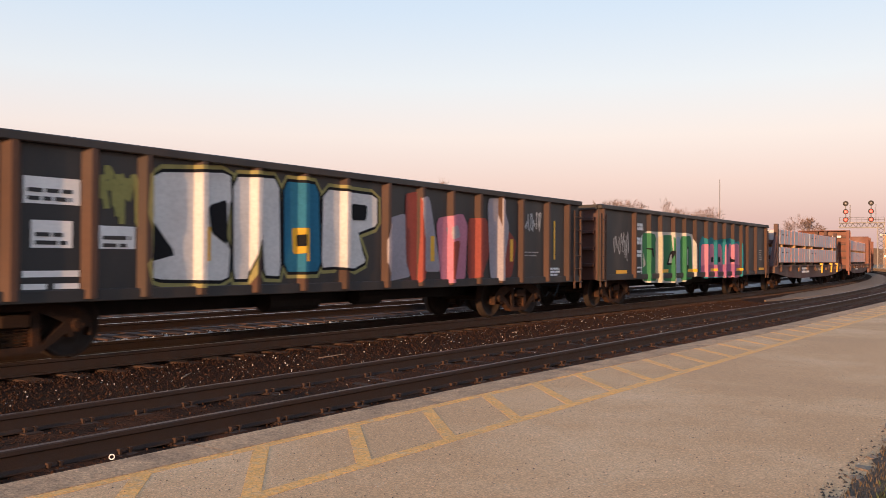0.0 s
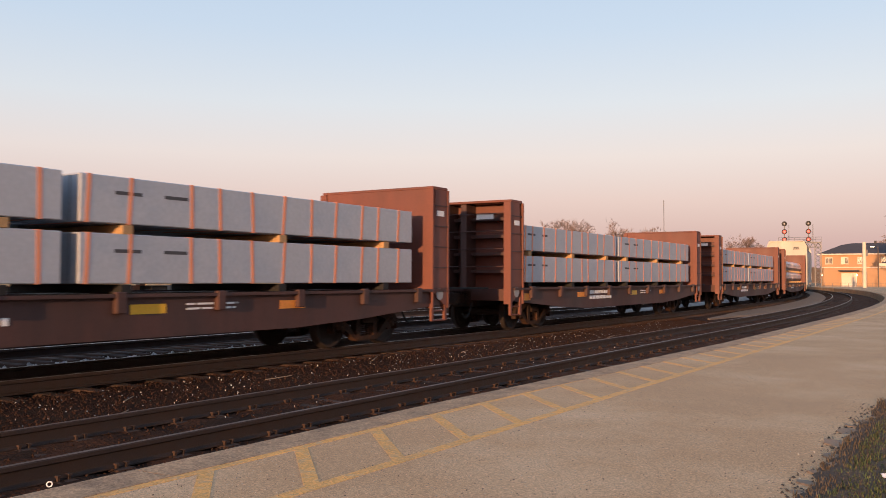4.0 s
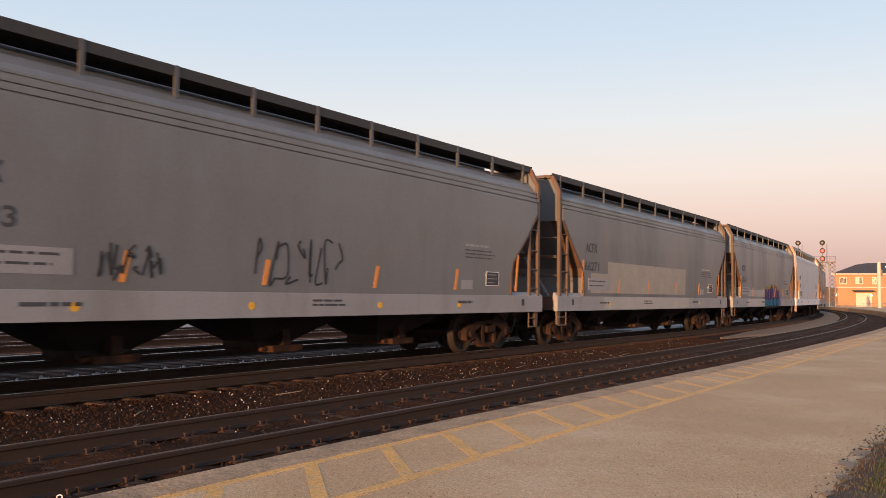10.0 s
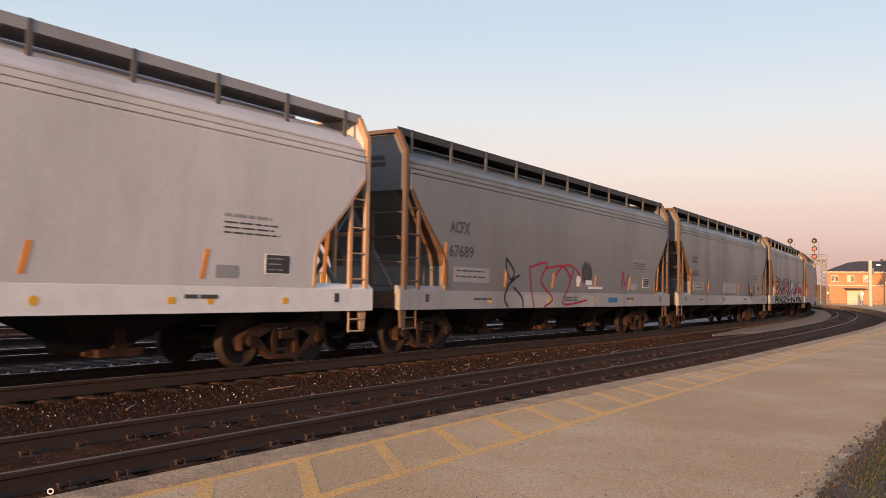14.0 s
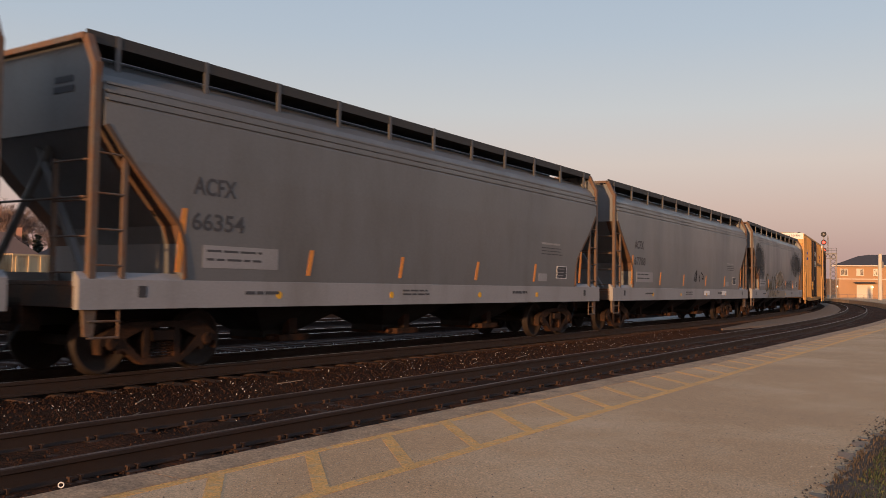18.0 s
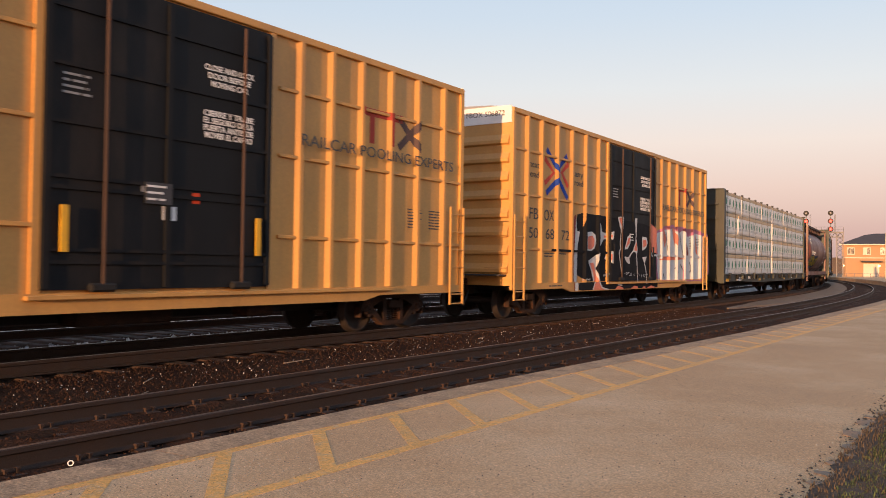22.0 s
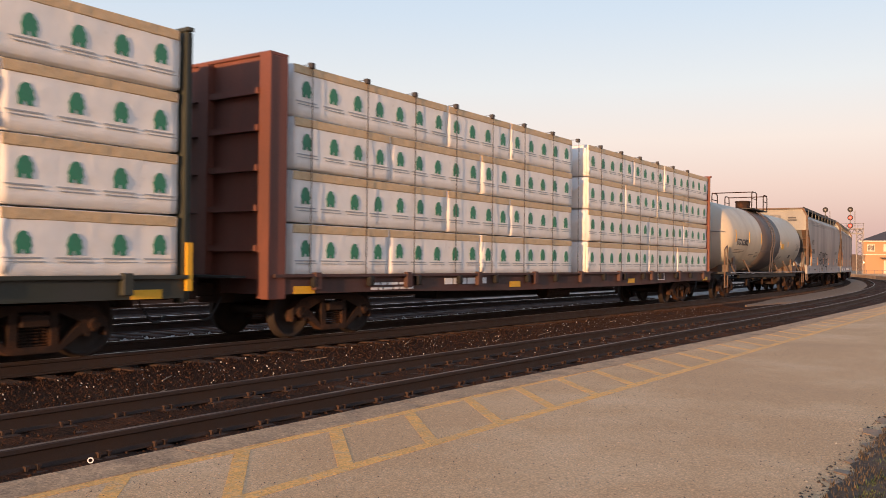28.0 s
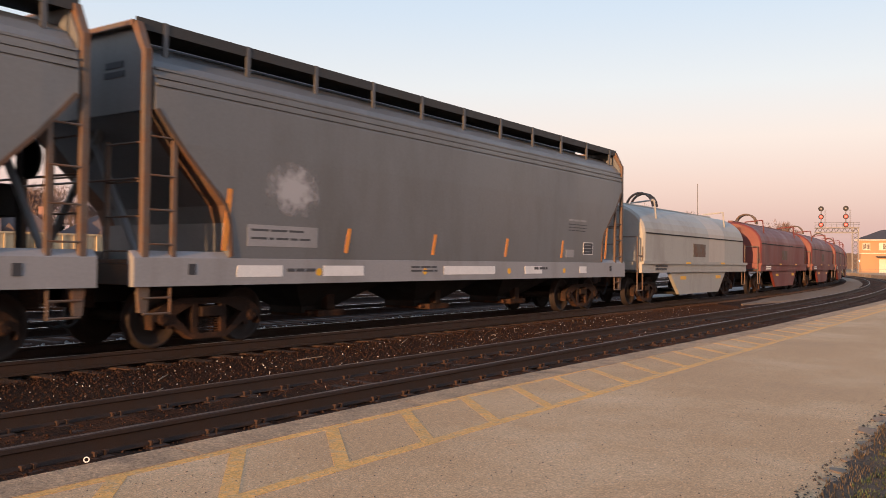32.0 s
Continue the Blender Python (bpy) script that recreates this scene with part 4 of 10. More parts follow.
PAINTS = {"WHT": (0.64, 0.62, 0.60), "BLK": (0.014, 0.014, 0.016), "BLU": (0.03, 0.15, 0.25), "YEL": (0.50, 0.32, 0.04), "LIL": (0.34, 0.31, 0.34), "RED": (0.27, 0.07, 0.055), "PNK": (0.50, 0.20, 0.27),
          "PAL": (0.46, 0.45, 0.40), "GRN": (0.05, 0.18, 0.085), "CRM": (0.46, 0.43, 0.32), "SKY": (0.30, 0.38, 0.45), "TEA": (0.03, 0.19, 0.22), "PUR": (0.32, 0.12, 0.22), "COR": (0.74, 0.235, 0.155),
          "OLV": (0.30, 0.27, 0.11), "VIO": (0.075, 0.04, 0.13), "AZR": (0.03, 0.15, 0.26), "LAV": (0.17, 0.13, 0.27), "MUS": (0.33, 0.19, 0.03), "CRI": (0.24, 0.030, 0.032), "NVY": (0.015, 0.03, 0.085), "SOO": (0.028, 0.028, 0.03), "BUF": (0.40, 0.35, 0.26)}


def soften(pts, n=1):
    """Rounds the corners of an outline."""
    for _ in range(n):
        out = []
        for i, (a, b) in enumerate(pts):
            c, d = pts[(i + 1) % len(pts)]
            out += [(a * 0.9 + c * 0.1, b * 0.9 + d * 0.1), (a * 0.1 + c * 0.9, b * 0.1 + d * 0.9)]
        pts = out
    return pts


def grown(pts, by):
    """The outline moved outwards."""
    area = sum(a[0] * b[1] - b[0] * a[1] for a, b in zip(pts, pts[1:] + pts[:1]))
    sg = 1 if area > 0 else -1
    out = []
    for i, p in enumerate(pts):
        a, b = Vector(pts[i - 1]), Vector(pts[(i + 1) % len(pts)])
        d = (b - a)
        if d.length < 1e-6:
            out.append(p)
            continue
        d.normalize()
        out.append((p[0] + sg * d.y * by, p[1] - sg * d.x * by))
    return out


def piece(car, shapes, x, ribs=(), depth=0.0, curve=None, edge=None, edge_by=0.05, rounds=1):
    """Block letters sprayed as filled shapes: rows of (paint, layer, outline)."""
    def lay(pts, paint, out, name):
        bm = bmesh.new()
        f = bm.faces.new([bm.verts.new((x + out, a, b)) for a, b in pts])
        bmesh.ops.triangulate(bm, faces=[f])
        drape(bm, ribs, depth, curve, x)
        p = part(name, bm, paint_colour(PAINTS[paint]), car)
        return p

    for k, (paint, layer, pts) in enumerate(shapes):
        pts = soften(pts, rounds)
        if edge and layer == 2:
            lay(grown(pts, edge_by * 2.2), edge, 0.0012 + 0.0001 * (k % 9), "graffiti_halo")
            lay(grown(pts, edge_by), "BLK", 0.0030 + 0.0002 * (k % 9), "graffiti_outline")
        lay(pts, paint, 0.001 + 0.003 * layer + 0.0002 * (k % 9), "graffiti_letter" if layer else "graffiti_ground")


def stain(car, y0, y1, z0, z1, color, x, curve=None, streak=0.35, size=2.5, cover=1.0, name="stain", label=""):
    """A soft-edged stain or sprayed cloud on a flank."""
    key = "stain %.2f %.2f %.2f %.2f %.1f %.2f" % (*color, streak, size, cover)
    if key not in G:
        G[key] = soft_paint(key, color, streak, size, cover)
    return spray_patch(car, y0, y1, z0, z1, G[key], x, out=0.0025, curve=curve, name=name)


def stroke_mesh(lines, width, out, ribs=(), depth=0.0, x=0.0, cut=0.3, curve=None):
    """Flat strokes in the plane of a flank, lifted over ribs; rows of (along, up)."""
    bm = bmesh.new()
    for j, ln in enumerate(lines):
        xx = x + out + 0.0004 * (j % 7)
        pts = [Vector((p[0], p[1])) for p in ln]
        left, right = [], []
        for i, p in enumerate(pts):
            a = pts[max(0, i - 1)]
            b = pts[min(len(pts) - 1, i + 1)]
            d = (b - a).normalized() if (b - a).length > 1e-6 else Vector((1, 0))
            nrm = Vector((-d.y, d.x)) * width / 2
            e = d * (-width * cut if i == 0 else width * cut if i == len(pts) - 1 else 0)
            left.append(p + nrm + e)
            right.append(p - nrm + e)
        lv = [bm.verts.new((xx, v.x, v.y)) for v in left]
        rv = [bm.verts.new((xx, v.x, v.y)) for v in right]
        for i in range(len(pts) - 1):
            bm.faces.new((lv[i], lv[i + 1], rv[i + 1], rv[i]))
    drape(bm, ribs, depth, curve, x)
    me = bpy.data.meshes.new("spray")
    bm.to_mesh(me)
    bm.free()
    return me


def graffiti(car, text, y0, y1, z0, z1, fills, outline, x, width=0.22, ribs=(), depth=0.0, seed=1, halo=None, curve=None, skew=0.05, edge=0.10, name="graffiti"):
    """A sprayed piece: a halo, an outline and fills in turn, glyph by glyph."""
    rnd = random.Random(seed)
    n = len(text)
    per = (y1 - y0) / n
    all_lines, by_fill = [], {}
    for k, ch in enumerate(text):
        a = y0 + k * per + rnd.uniform(-0.04, 0.04) * per
        w = per * rnd.uniform(0.92, 1.08)
        za, zb = z0 + rnd.uniform(0, 0.08) * (z1 - z0), z1 - rnd.uniform(0, 0.08) * (z1 - z0)
        for ln in GLYPHS[ch]:
            pts = [(a + w * (u + skew * v + rnd.uniform(-0.02, 0.02)), za + (zb - za) * min(1, max(0, v + rnd.uniform(-0.03, 0.03)))) for u, v in ln]
            all_lines.append(pts)
            by_fill.setdefault(fills[k % len(fills)], []).append(pts)
    rows = [(name, ln, width + edge, 0.004, outline) for ln in all_lines]
    rows += [("graffiti_halo", ln, width + edge * 2.6, 0.001, halo) for ln in all_lines if halo]
    rows += [("graffiti_fill", ln, width, 0.008, f) for f, lines in by_fill.items() for ln in lines]
    for j, (nm, ln, w, out, col) in enumerate(rows):
        p = part(nm, stroke_mesh([ln], w, out + 0.0004 * (j % 7), ribs, depth, x, curve=curve), None, car)
        p.data.materials.append(paint_colour(col))


def spray_patch(car, y0, y1, z0, z1, colour, x, ribs=(), depth=0.0, out=0.001, curve=None, name="paint_patch"):
    """A block of sprayed or rolled-on paint."""
    p = part(name, stroke_mesh([[(y0, (z0 + z1) / 2), (y1, (z0 + z1) / 2)]], z1 - z0, out, ribs, depth, x, cut=0.0, curve=curve), None, car)
    p.data.materials.append(colour if isinstance(colour, bpy.types.Material) else paint_colour(colour))
    return p


def scribble(car, y0, y1, z0, z1, colour, x, seed, w=0.035, n=9, curve=None):
    """A thin tag in one line."""
    rnd = random.Random(seed)
    lines = []
    for k in range(n):
        a = y0 + (y1 - y0) * k / n
        b = a + (y1 - y0) / n * 1.25
        lines.append([(rnd.uniform(a, b), rnd.uniform(z0, z1)) for _ in range(4)])
    for j, ln in enumerate(lines):
        p = part("graffiti_tag", stroke_mesh([soften_line(ln)], w, 0.005 + 0.0004 * (j % 5), (), 0, x, curve=curve), None, car, "thin sprayed tag")
        p.data.materials.append(paint_colour(colour))


def soften_line(pts):
    """A smooth curve through a few points."""
    out = []
    for k in range(len(pts) - 1):
        p = [Vector(pts[min(max(j, 0), len(pts) - 1)]) for j in (k - 1, k, k + 1, k + 2)]
        for i in range(5):
            f = i / 5
            out.append(tuple(0.5 * (2 * p[1] + (p[2] - p[0]) * f + (2 * p[0] - 5 * p[1] + 4 * p[2] - p[3]) * f * f + (3 * p[1] - p[0] - 3 * p[2] + p[3]) * f ** 3)))
    return out + [tuple(pts[-1])]


def line_tag(car, lines, colour, x, w=0.05, curve=None, out=0.005, name="graffiti_tag", label=""):
    """A tag in smooth sprayed lines."""
    for k, ln in enumerate(lines):
        p = part(name, stroke_mesh([soften_line(ln)], w, out + 0.0004 * (k % 5), (), 0, x, curve=curve), None, car, label)
        p.data.materials.append(paint_colour(colour))


def hop_x(z):
    """The near flank of a hopper at a height."""
    rows = [(1.22, 1.59), (1.7, 1.604), (2.3, 1.617), (3.0, 1.625), (3.72, 1.615)]
    if z <= 1.46:
        return 1.602
    for (za, xa), (zb, xb) in zip(rows, rows[1:]):
        if z <= zb:
            return xa + (xb - xa) * (z - za) / (zb - za) + 0.003
    return 1.619


# ---- gondola ----
def gondola(label, ribs_at, L=16.3):
    car = thing("gondola_car", label, "gondola car", "train cars")
    h, zt, zb = L / 2, 2.85, 0.80
    for s in (-1, 1):
        part("side_wall", boxes((min(s * 1.48, s * 1.52), max(s * 1.48, s * 1.52), -h, h, zb, zt - 0.05)), M_BLACKPAINT, car)
        part("top_rim", boxes((min(s * 1.44, s * 1.62), max(s * 1.44, s * 1.62), -h - 0.02, h + 0.02, zt - 0.12, zt), bevel=0.015), M_BLACKPAINT, car)
        part("bottom_chord", boxes((min(s * 1.46, s * 1.56), max(s * 1.46, s * 1.56), -h, h, zb - 0.02, zb + 0.14), bevel=0.01), M_BLACKPAINT, car)
        for y in ribs_at:
            bm = bmesh.new()
            x0, x1 = s * 1.52, s * 1.615
            prism(bm, [(x0, y - 0.13), (x1, y - 0.04), (x1, y + 0.04), (x0, y + 0.13)], "z", zb + 0.02, zt - 0.11)
            part("rib", bm, M_RIBRUST, car)
    for s in (-1, 1):
        part("end_wall", boxes((-1.48, 1.48, min(s * h, s * (h - 0.05)), max(s * h, s * (h - 0.05)), zb, zt - 0.06)), M_OXDARK, car)
        part("end_rim", boxes((-1.48, 1.48, min(s * (h - 0.08), s * (h + 0.08)), max(s * (h - 0.08), s * (h + 0.08)), zt - 0.14, zt - 0.01)), M_BLACKPAINT, car)
        for z in (1.2, 1.65, 2.1, 2.45):
            part("end_rib", boxes((-1.4, 1.4, min(s * h, s * (h + 0.09)), max(s * h, s * (h + 0.09)), z - 0.05, z + 0.05), bevel=0.02), M_OXDARK, car)
        for xx in (1.54,):
            ladder(car, "ladder", s * (h - 0.12) - 0.2 * s, s * (h - 0.12) + 0.14 * s, xx + 0.05, 0.62, 2.6, 6, M_RIBRUST)
        part("draft_sill", boxes((-0.28, 0.28, min(s * 4.6, s * h), max(s * 4.6, s * h), 0.62, 1.0)), M_DARK, car)
    part("floor", boxes((-1.48, 1.48, -h + 0.05, h - 0.05, 0.80, 0.90)), M_DARK, car)
    part("load", bmesh_heap(2.9, L - 0.4, 1.6), M_BED, car, "dark scrap load below the rim")
    part("centre_sill", boxes((-0.25, 0.25, -5, 5, 0.5, 0.8)), M_DARK, car)
    part("air_reservoir", tube(bmesh.new(), (0.6, -1.6, 0.62), (0.6, -0.4, 0.62), 0.2, 12), M_DARK, car)
    part("brake_cylinder", tube(bmesh.new(), (0.5, 0.8, 0.62), (0.5, 1.5, 0.62), 0.17, 12), M_DARK, car)
    trucks(car, 6.1)
    couplers(car, h)
    return car


def bmesh_heap(w, L, z):
    bm = bmesh.new()
    n, m = 40, 8
    g = [[bm.verts.new((-w / 2 + w * i / m, -L / 2 + L * j / n, z + 0.25 * noise.noise((i * 0.7, j * 0.5, z)))) for i in range(m + 1)] for j in range(n + 1)]
    for j in range(n):
        for i in range(m):
            bm.faces.new((g[j][i], g[j][i + 1], g[j + 1][i + 1], g[j + 1][i]))
    return bm


# ---- flat cars ----
def flat_base(car, L, mat, marks=True, belly=0.50):
    h = L / 2
    for s in (-1, 1):
        bm = bmesh.new()
        prism(bm, [(-h, 0.80), (-h, 1.12), (h, 1.12), (h, 0.80), (h - 2.9, belly + 0.08), (3.6, belly), (-3.6, belly), (-h + 2.9, belly + 0.08)], "x", s * 1.44, s * 1.50)
        part("side_sill", bm, mat, car)
        part("sill_flange", boxes((min(s * 1.44, s * 1.58), max(s * 1.44, s * 1.58), -h, h, 1.08, 1.13)), mat, car)
        for k in range(9):
            y = -h + 1.0 + (L - 2.0) * k / 8
            part("stake_pocket", boxes((min(s * 1.50, s * 1.60), max(s * 1.50, s * 1.60), y - 0.08, y + 0.08, 0.86, 1.16), bevel=0.01), mat, car)
        part("draft_sill", boxes((-0.28, 0.28, min(s * 5.0, s * h), max(s * 5.0, s * h), 0.64, 1.0)), M_DARK, car)
        part("end_sill", boxes((-1.44, 1.44, min(s * h, s * (h - 0.1)), max(s * h, s * (h - 0.1)), 0.80, 1.10)), mat, car)
    part("deck", boxes((-1.44, 1.44, -h + 0.1, h - 0.1, 1.04, 1.10)), M_OXDARK, car)
    part("centre_sill", boxes((-0.3, 0.3, -5, 5, 0.52, 1.04)), M_DARK, car)
    part("air_reservoir", tube(bmesh.new(), (0.8, -0.8, 0.62), (0.8, 0.5, 0.62), 0.19, 12), M_CAST, car)
    if marks:
        for k, y in enumerate((-4.2, 0.2, 3.2)):
            plate("reflector", M_ORANGE if k != 1 else M_REFL, car, 1.502, y, y + 0.62, 0.84, 0.98, "orange reflective strip")
        data_lines(car, 1.503, -3.3, 0.92, 2, 1.9, M_WHITE, h=0.10, gap=0.16, seed=int(L * 10), name="stencil")
        data_lines(car, 1.503, 1.2, 0.95, 2, 1.2, M_WHITE, h=0.03, gap=0.07, seed=int(L * 11), name="stencil")


def bulkhead(car, y0, s):
    """An end wall of a bulkhead flat; s: -1 leading, 1 trailing. y0 is its outer face."""
    zt, d = 3.30, 0.60
    yi = y0 - s * d
    a, b = sorted((y0, yi))
    for xs in (-1, 1):
        bm = bmesh.new()
        prism(bm, [(y0, zt), (yi + s * 0.12, zt), (yi, 1.1), (y0, 0.72)] if s < 0 else [(y0, zt), (yi + s * 0.12, zt), (yi, 1.1), (y0, 0.72)], "x", xs * 1.42, xs * 1.54)
        # the near post is oxide red, its far twin the darker brown
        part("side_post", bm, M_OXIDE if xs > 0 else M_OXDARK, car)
        part("front_flange", boxes((min(xs * 1.36, xs * 1.56), max(xs * 1.36, xs * 1.56), min(y0, y0 + s * 0.05), max(y0, y0 + s * 0.05), 0.72, zt)), M_OXIDE, car)
        part("inner_flange", boxes((min(xs * 1.40, xs * 1.58), max(xs * 1.40, xs * 1.58), min(yi, yi - s * 0.04), max(yi, yi - s * 0.04), 0.72, zt)), M_OXIDE, car)
    part("top_rail", boxes((-1.55, 1.55, a, b, zt, zt + 0.06), bevel=0.01), M_OXIDE, car)
    part("bulkhead_plate", boxes((-1.42, 1.42, min(yi, yi + s * 0.06), max(yi, yi + s * 0.06), 1.1, zt)), M_OXIDE, car)
    for x in (-0.42, 0.12):
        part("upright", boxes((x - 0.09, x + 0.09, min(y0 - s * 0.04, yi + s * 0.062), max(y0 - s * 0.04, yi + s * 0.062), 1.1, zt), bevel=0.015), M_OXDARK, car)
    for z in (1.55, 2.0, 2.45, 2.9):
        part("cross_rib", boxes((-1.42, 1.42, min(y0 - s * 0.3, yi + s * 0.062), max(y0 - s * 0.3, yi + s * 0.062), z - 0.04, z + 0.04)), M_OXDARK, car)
        part("grab_iron", rods(((-1.35, y0 + s * 0.05, z + 0.12), (1.35, y0 + s * 0.05, z + 0.12)), r=0.012), M_OXDARK, car)
    for z in (1.15, 1.6, 2.05, 2.5, 2.95):
        part("side_seam", boxes((1.52, 1.555, a, b, z - 0.012, z + 0.012)), M_OXDARK, car)
    part("end_platform", boxes((-1.4, 0.9, min(y0, y0 + s * 0.35), max(y0, y0 + s * 0.35), 1.10, 1.14)), M_GRATE, car)
    part("marking_plate", boxes((0.55, 1.05, min(y0, y0 + s * 0.02), max(y0, y0 + s * 0.02), 2.88, 3.02)), M_WHITE, car)
    bm = bmesh.new()
    lathe(bm, [(1.538, 0.0), (1.538, 0.13), (1.546, 0.13), (1.546, 0.0)], "x", 16)
    part("round_badge", bm, M_SILLGREY, car, at=pose(0, (a + b) / 2, 1.02))
    plate("marking_panel", M_WHITE, car, 1.542, (a + b) / 2 - 0.12, (a + b) / 2 + 0.16, 2.72, 2.84)
    for zz in (0.45, 0.66):
        part("sill_step", rods(((1.5, y0 - s * 0.05, zz), (1.5, y0 - s * 0.55, zz)), r=0.018), M_OXIDE, car)
    for q in (0.0, 0.52):
        part("step_hanger", boxes((1.47, 1.53, min(y0 - s * q, y0 - s * (q + 0.08)), max(y0 - s * q, y0 - s * (q + 0.08)), 0.44, 0.9)), M_OXIDE, car)


def bulkhead_flat(label, L=16.9):
    car = thing("bulkhead_flat_car", label, "flat car", "train cars")
    flat_base(car, L - 0.3, M_OXDARK)
    for s in (-1, 1):
        bulkhead(car, s * L / 2, s)
    plate("reflector", M_ORANGE, car, 1.505, -L / 2 + 0.65, -L / 2 + 1.15, 0.80, 0.98, "orange reflective panel")
    trucks(car, 6.2)
    couplers(car, L / 2 - 0.15)
    return car


def stake_flat(label, L=18.4):
    """A flat car with timber stakes at both ends of the load."""
    car = thing("flat_car", label, "flat car", "train cars")
    flat_base(car, L, M_OXDARK)
    for s in (-1, 1):
        for x in (-1.28, 0.0, 1.28):
            part("end_stake", boxes((x - 0.09, x + 0.09, min(s * 7.85, s * 8.05), max(s * 7.85, s * 8.05), 1.1, 3.02), bevel=0.01), M_OXDARK, car)
            for top, foot in ((2.45, 9.05), (1.85, 8.65)):
                bm = bmesh.new()
                prism(bm, [(s * 8.05, top), (s * 8.05, top - 0.24), (s * (foot - 0.2), 1.12), (s * foot, 1.12)], "x", x - 0.08, x + 0.08)
                part("brace", bm, M_OXDARK, car)
        for z in (1.5, 2.2):
            part("cross_bar", boxes((-1.36, 1.36, min(s * 7.80, s * 7.85), max(s * 7.80, s * 7.85), z - 0.09, z + 0.09)), M_OXDARK, car)
    for y in (2.0, 5.0, 7.0):
        part("winch", boxes((1.45, 1.60, y - 0.11, y + 0.11, 0.98, 1.22), (1.50, 1.58, y - 0.05, y + 0.05, 0.7, 1.0), bevel=0.015), M_REFL, car, "yellow strap winch")
    trucks(car, 7.0)
    couplers(car, L / 2)
    return car


# ---- loads: things of their own that ride with their car ----
LOADS = []


def load_on(ob, m):
    """Notes a load and its pose on the last car that joined."""
    LOADS.append((ob, m))
    return ob


def steel_bundle(L, w, h, straps, seed, near=True):
    ob = thing("steel_bundle", "bundle of galvanised steel sections tied with orange straps", "steel bundle", "steel bundles")
    part("bundle_body", boxes((-w / 2, w / 2, -L / 2, L / 2, 0, h), bevel=0.012), M_GALV, ob)
    rnd = random.Random(seed)
    bm = bmesh.new()
    for k in range(5):
        x = -w / 2 + w * (k + 1) / 6
        box(bm, x - 0.004, x + 0.004, -L / 2 - 0.006, -L / 2 + 0.01, 0.02, h - 0.02)
    part("end_joint", bm, M_GREYMARK, ob)
    if near:
        for k in range(straps):
            y = -L / 2 + L * (k + rnd.uniform(0.15, 0.85)) / straps
            bm, lean = boxes((-w / 2 - 0.004, w / 2 + 0.005, y - 0.032, y + 0.032, -0.004, h + 0.005)), rnd.uniform(-0.07, 0.05)
            for v in bm.verts:
                v.co.y = min(L / 2 - 0.01, max(-L / 2 + 0.01, v.co.y + lean * (1 - v.co.z / h)))
            part("strap", bm, M_STRAP, ob)
        for y in (-L / 2 + 0.55, -L / 2 + 1.4):
            part("label_bar", boxes((w / 2 - 0.01, w / 2 + 0.004, y, y + rnd.uniform(0.3, 0.5), h * 0.62, h * 0.62 + 0.05)), M_GREYMARK, ob)
    return ob


def timber(y, z, w=2.75, old=False):
    ob = thing("timber_spacer", "dark oily timber bearer on the flat car deck" if old else "fresh sawn timber spacer between steel layers", "timber", "timber spacers")
    part("beam", boxes((-w / 2, w / 2, -0.09, 0.09, 0, 0.13), bevel=0.006), M_DARK if old else M_TIMBER, ob)
    return ob


def load_steel(y_splits, seed):
    """Two layers of bundles, end to end, two side by side, on spacers."""
    k = 0
    for z, hh in ((1.27, 0.70), (2.11, 0.66)):
        for n, (y0, y1) in enumerate(y_splits):
            for x, near in ((0.70, True), (-0.70, False)):
                ob = steel_bundle(y1 - y0 - 0.06, 1.34, hh, 11, seed + n, near)
                load_on(ob, pose(x, (y0 + y1) / 2, z))
                k += 1
            for f in (0.10, 0.5, 0.88):
                y = y0 + (y1 - y0) * f
                load_on(timber(y, z, old=z < 2), pose(0, y, z - 0.14))


def octagon(r):
    return [(r / math.cos(math.pi / 8) * math.cos(a), r / math.cos(math.pi / 8) * math.sin(a)) for a in (math.pi * (2 * k + 1) / 8 for k in range(8))]


def tube_bundle(L, r, near, seed):
    """Small tubes packed into an eight-sided bundle."""
    ob = thing("tube_bundle", "eight-sided bundle of bright galvanised steel tubes on a flat car", "steel bundle", "tube bundles")

    def shell():
        bm = bmesh.new()
        loft(bm, [[(x * q, y, z * q) for x, z in octagon(r)] for y, q in ((-L / 2, 0.985), (-L / 2 + 0.01, 1.0), (L / 2 - 0.01, 1.0), (L / 2, 0.985))])
        return bm
    part("tube_pack", cached("bundle%.2f%.2f" % (L, r), shell, M_PIPE), None, ob)
    if near:
        for f in (-0.40, 0.05):
            data_lines(ob, r + 0.001, f * L, 0.06, 2, 0.32 * L, M_SILLGREY, h=0.024, gap=0.06, seed=seed)
    return ob


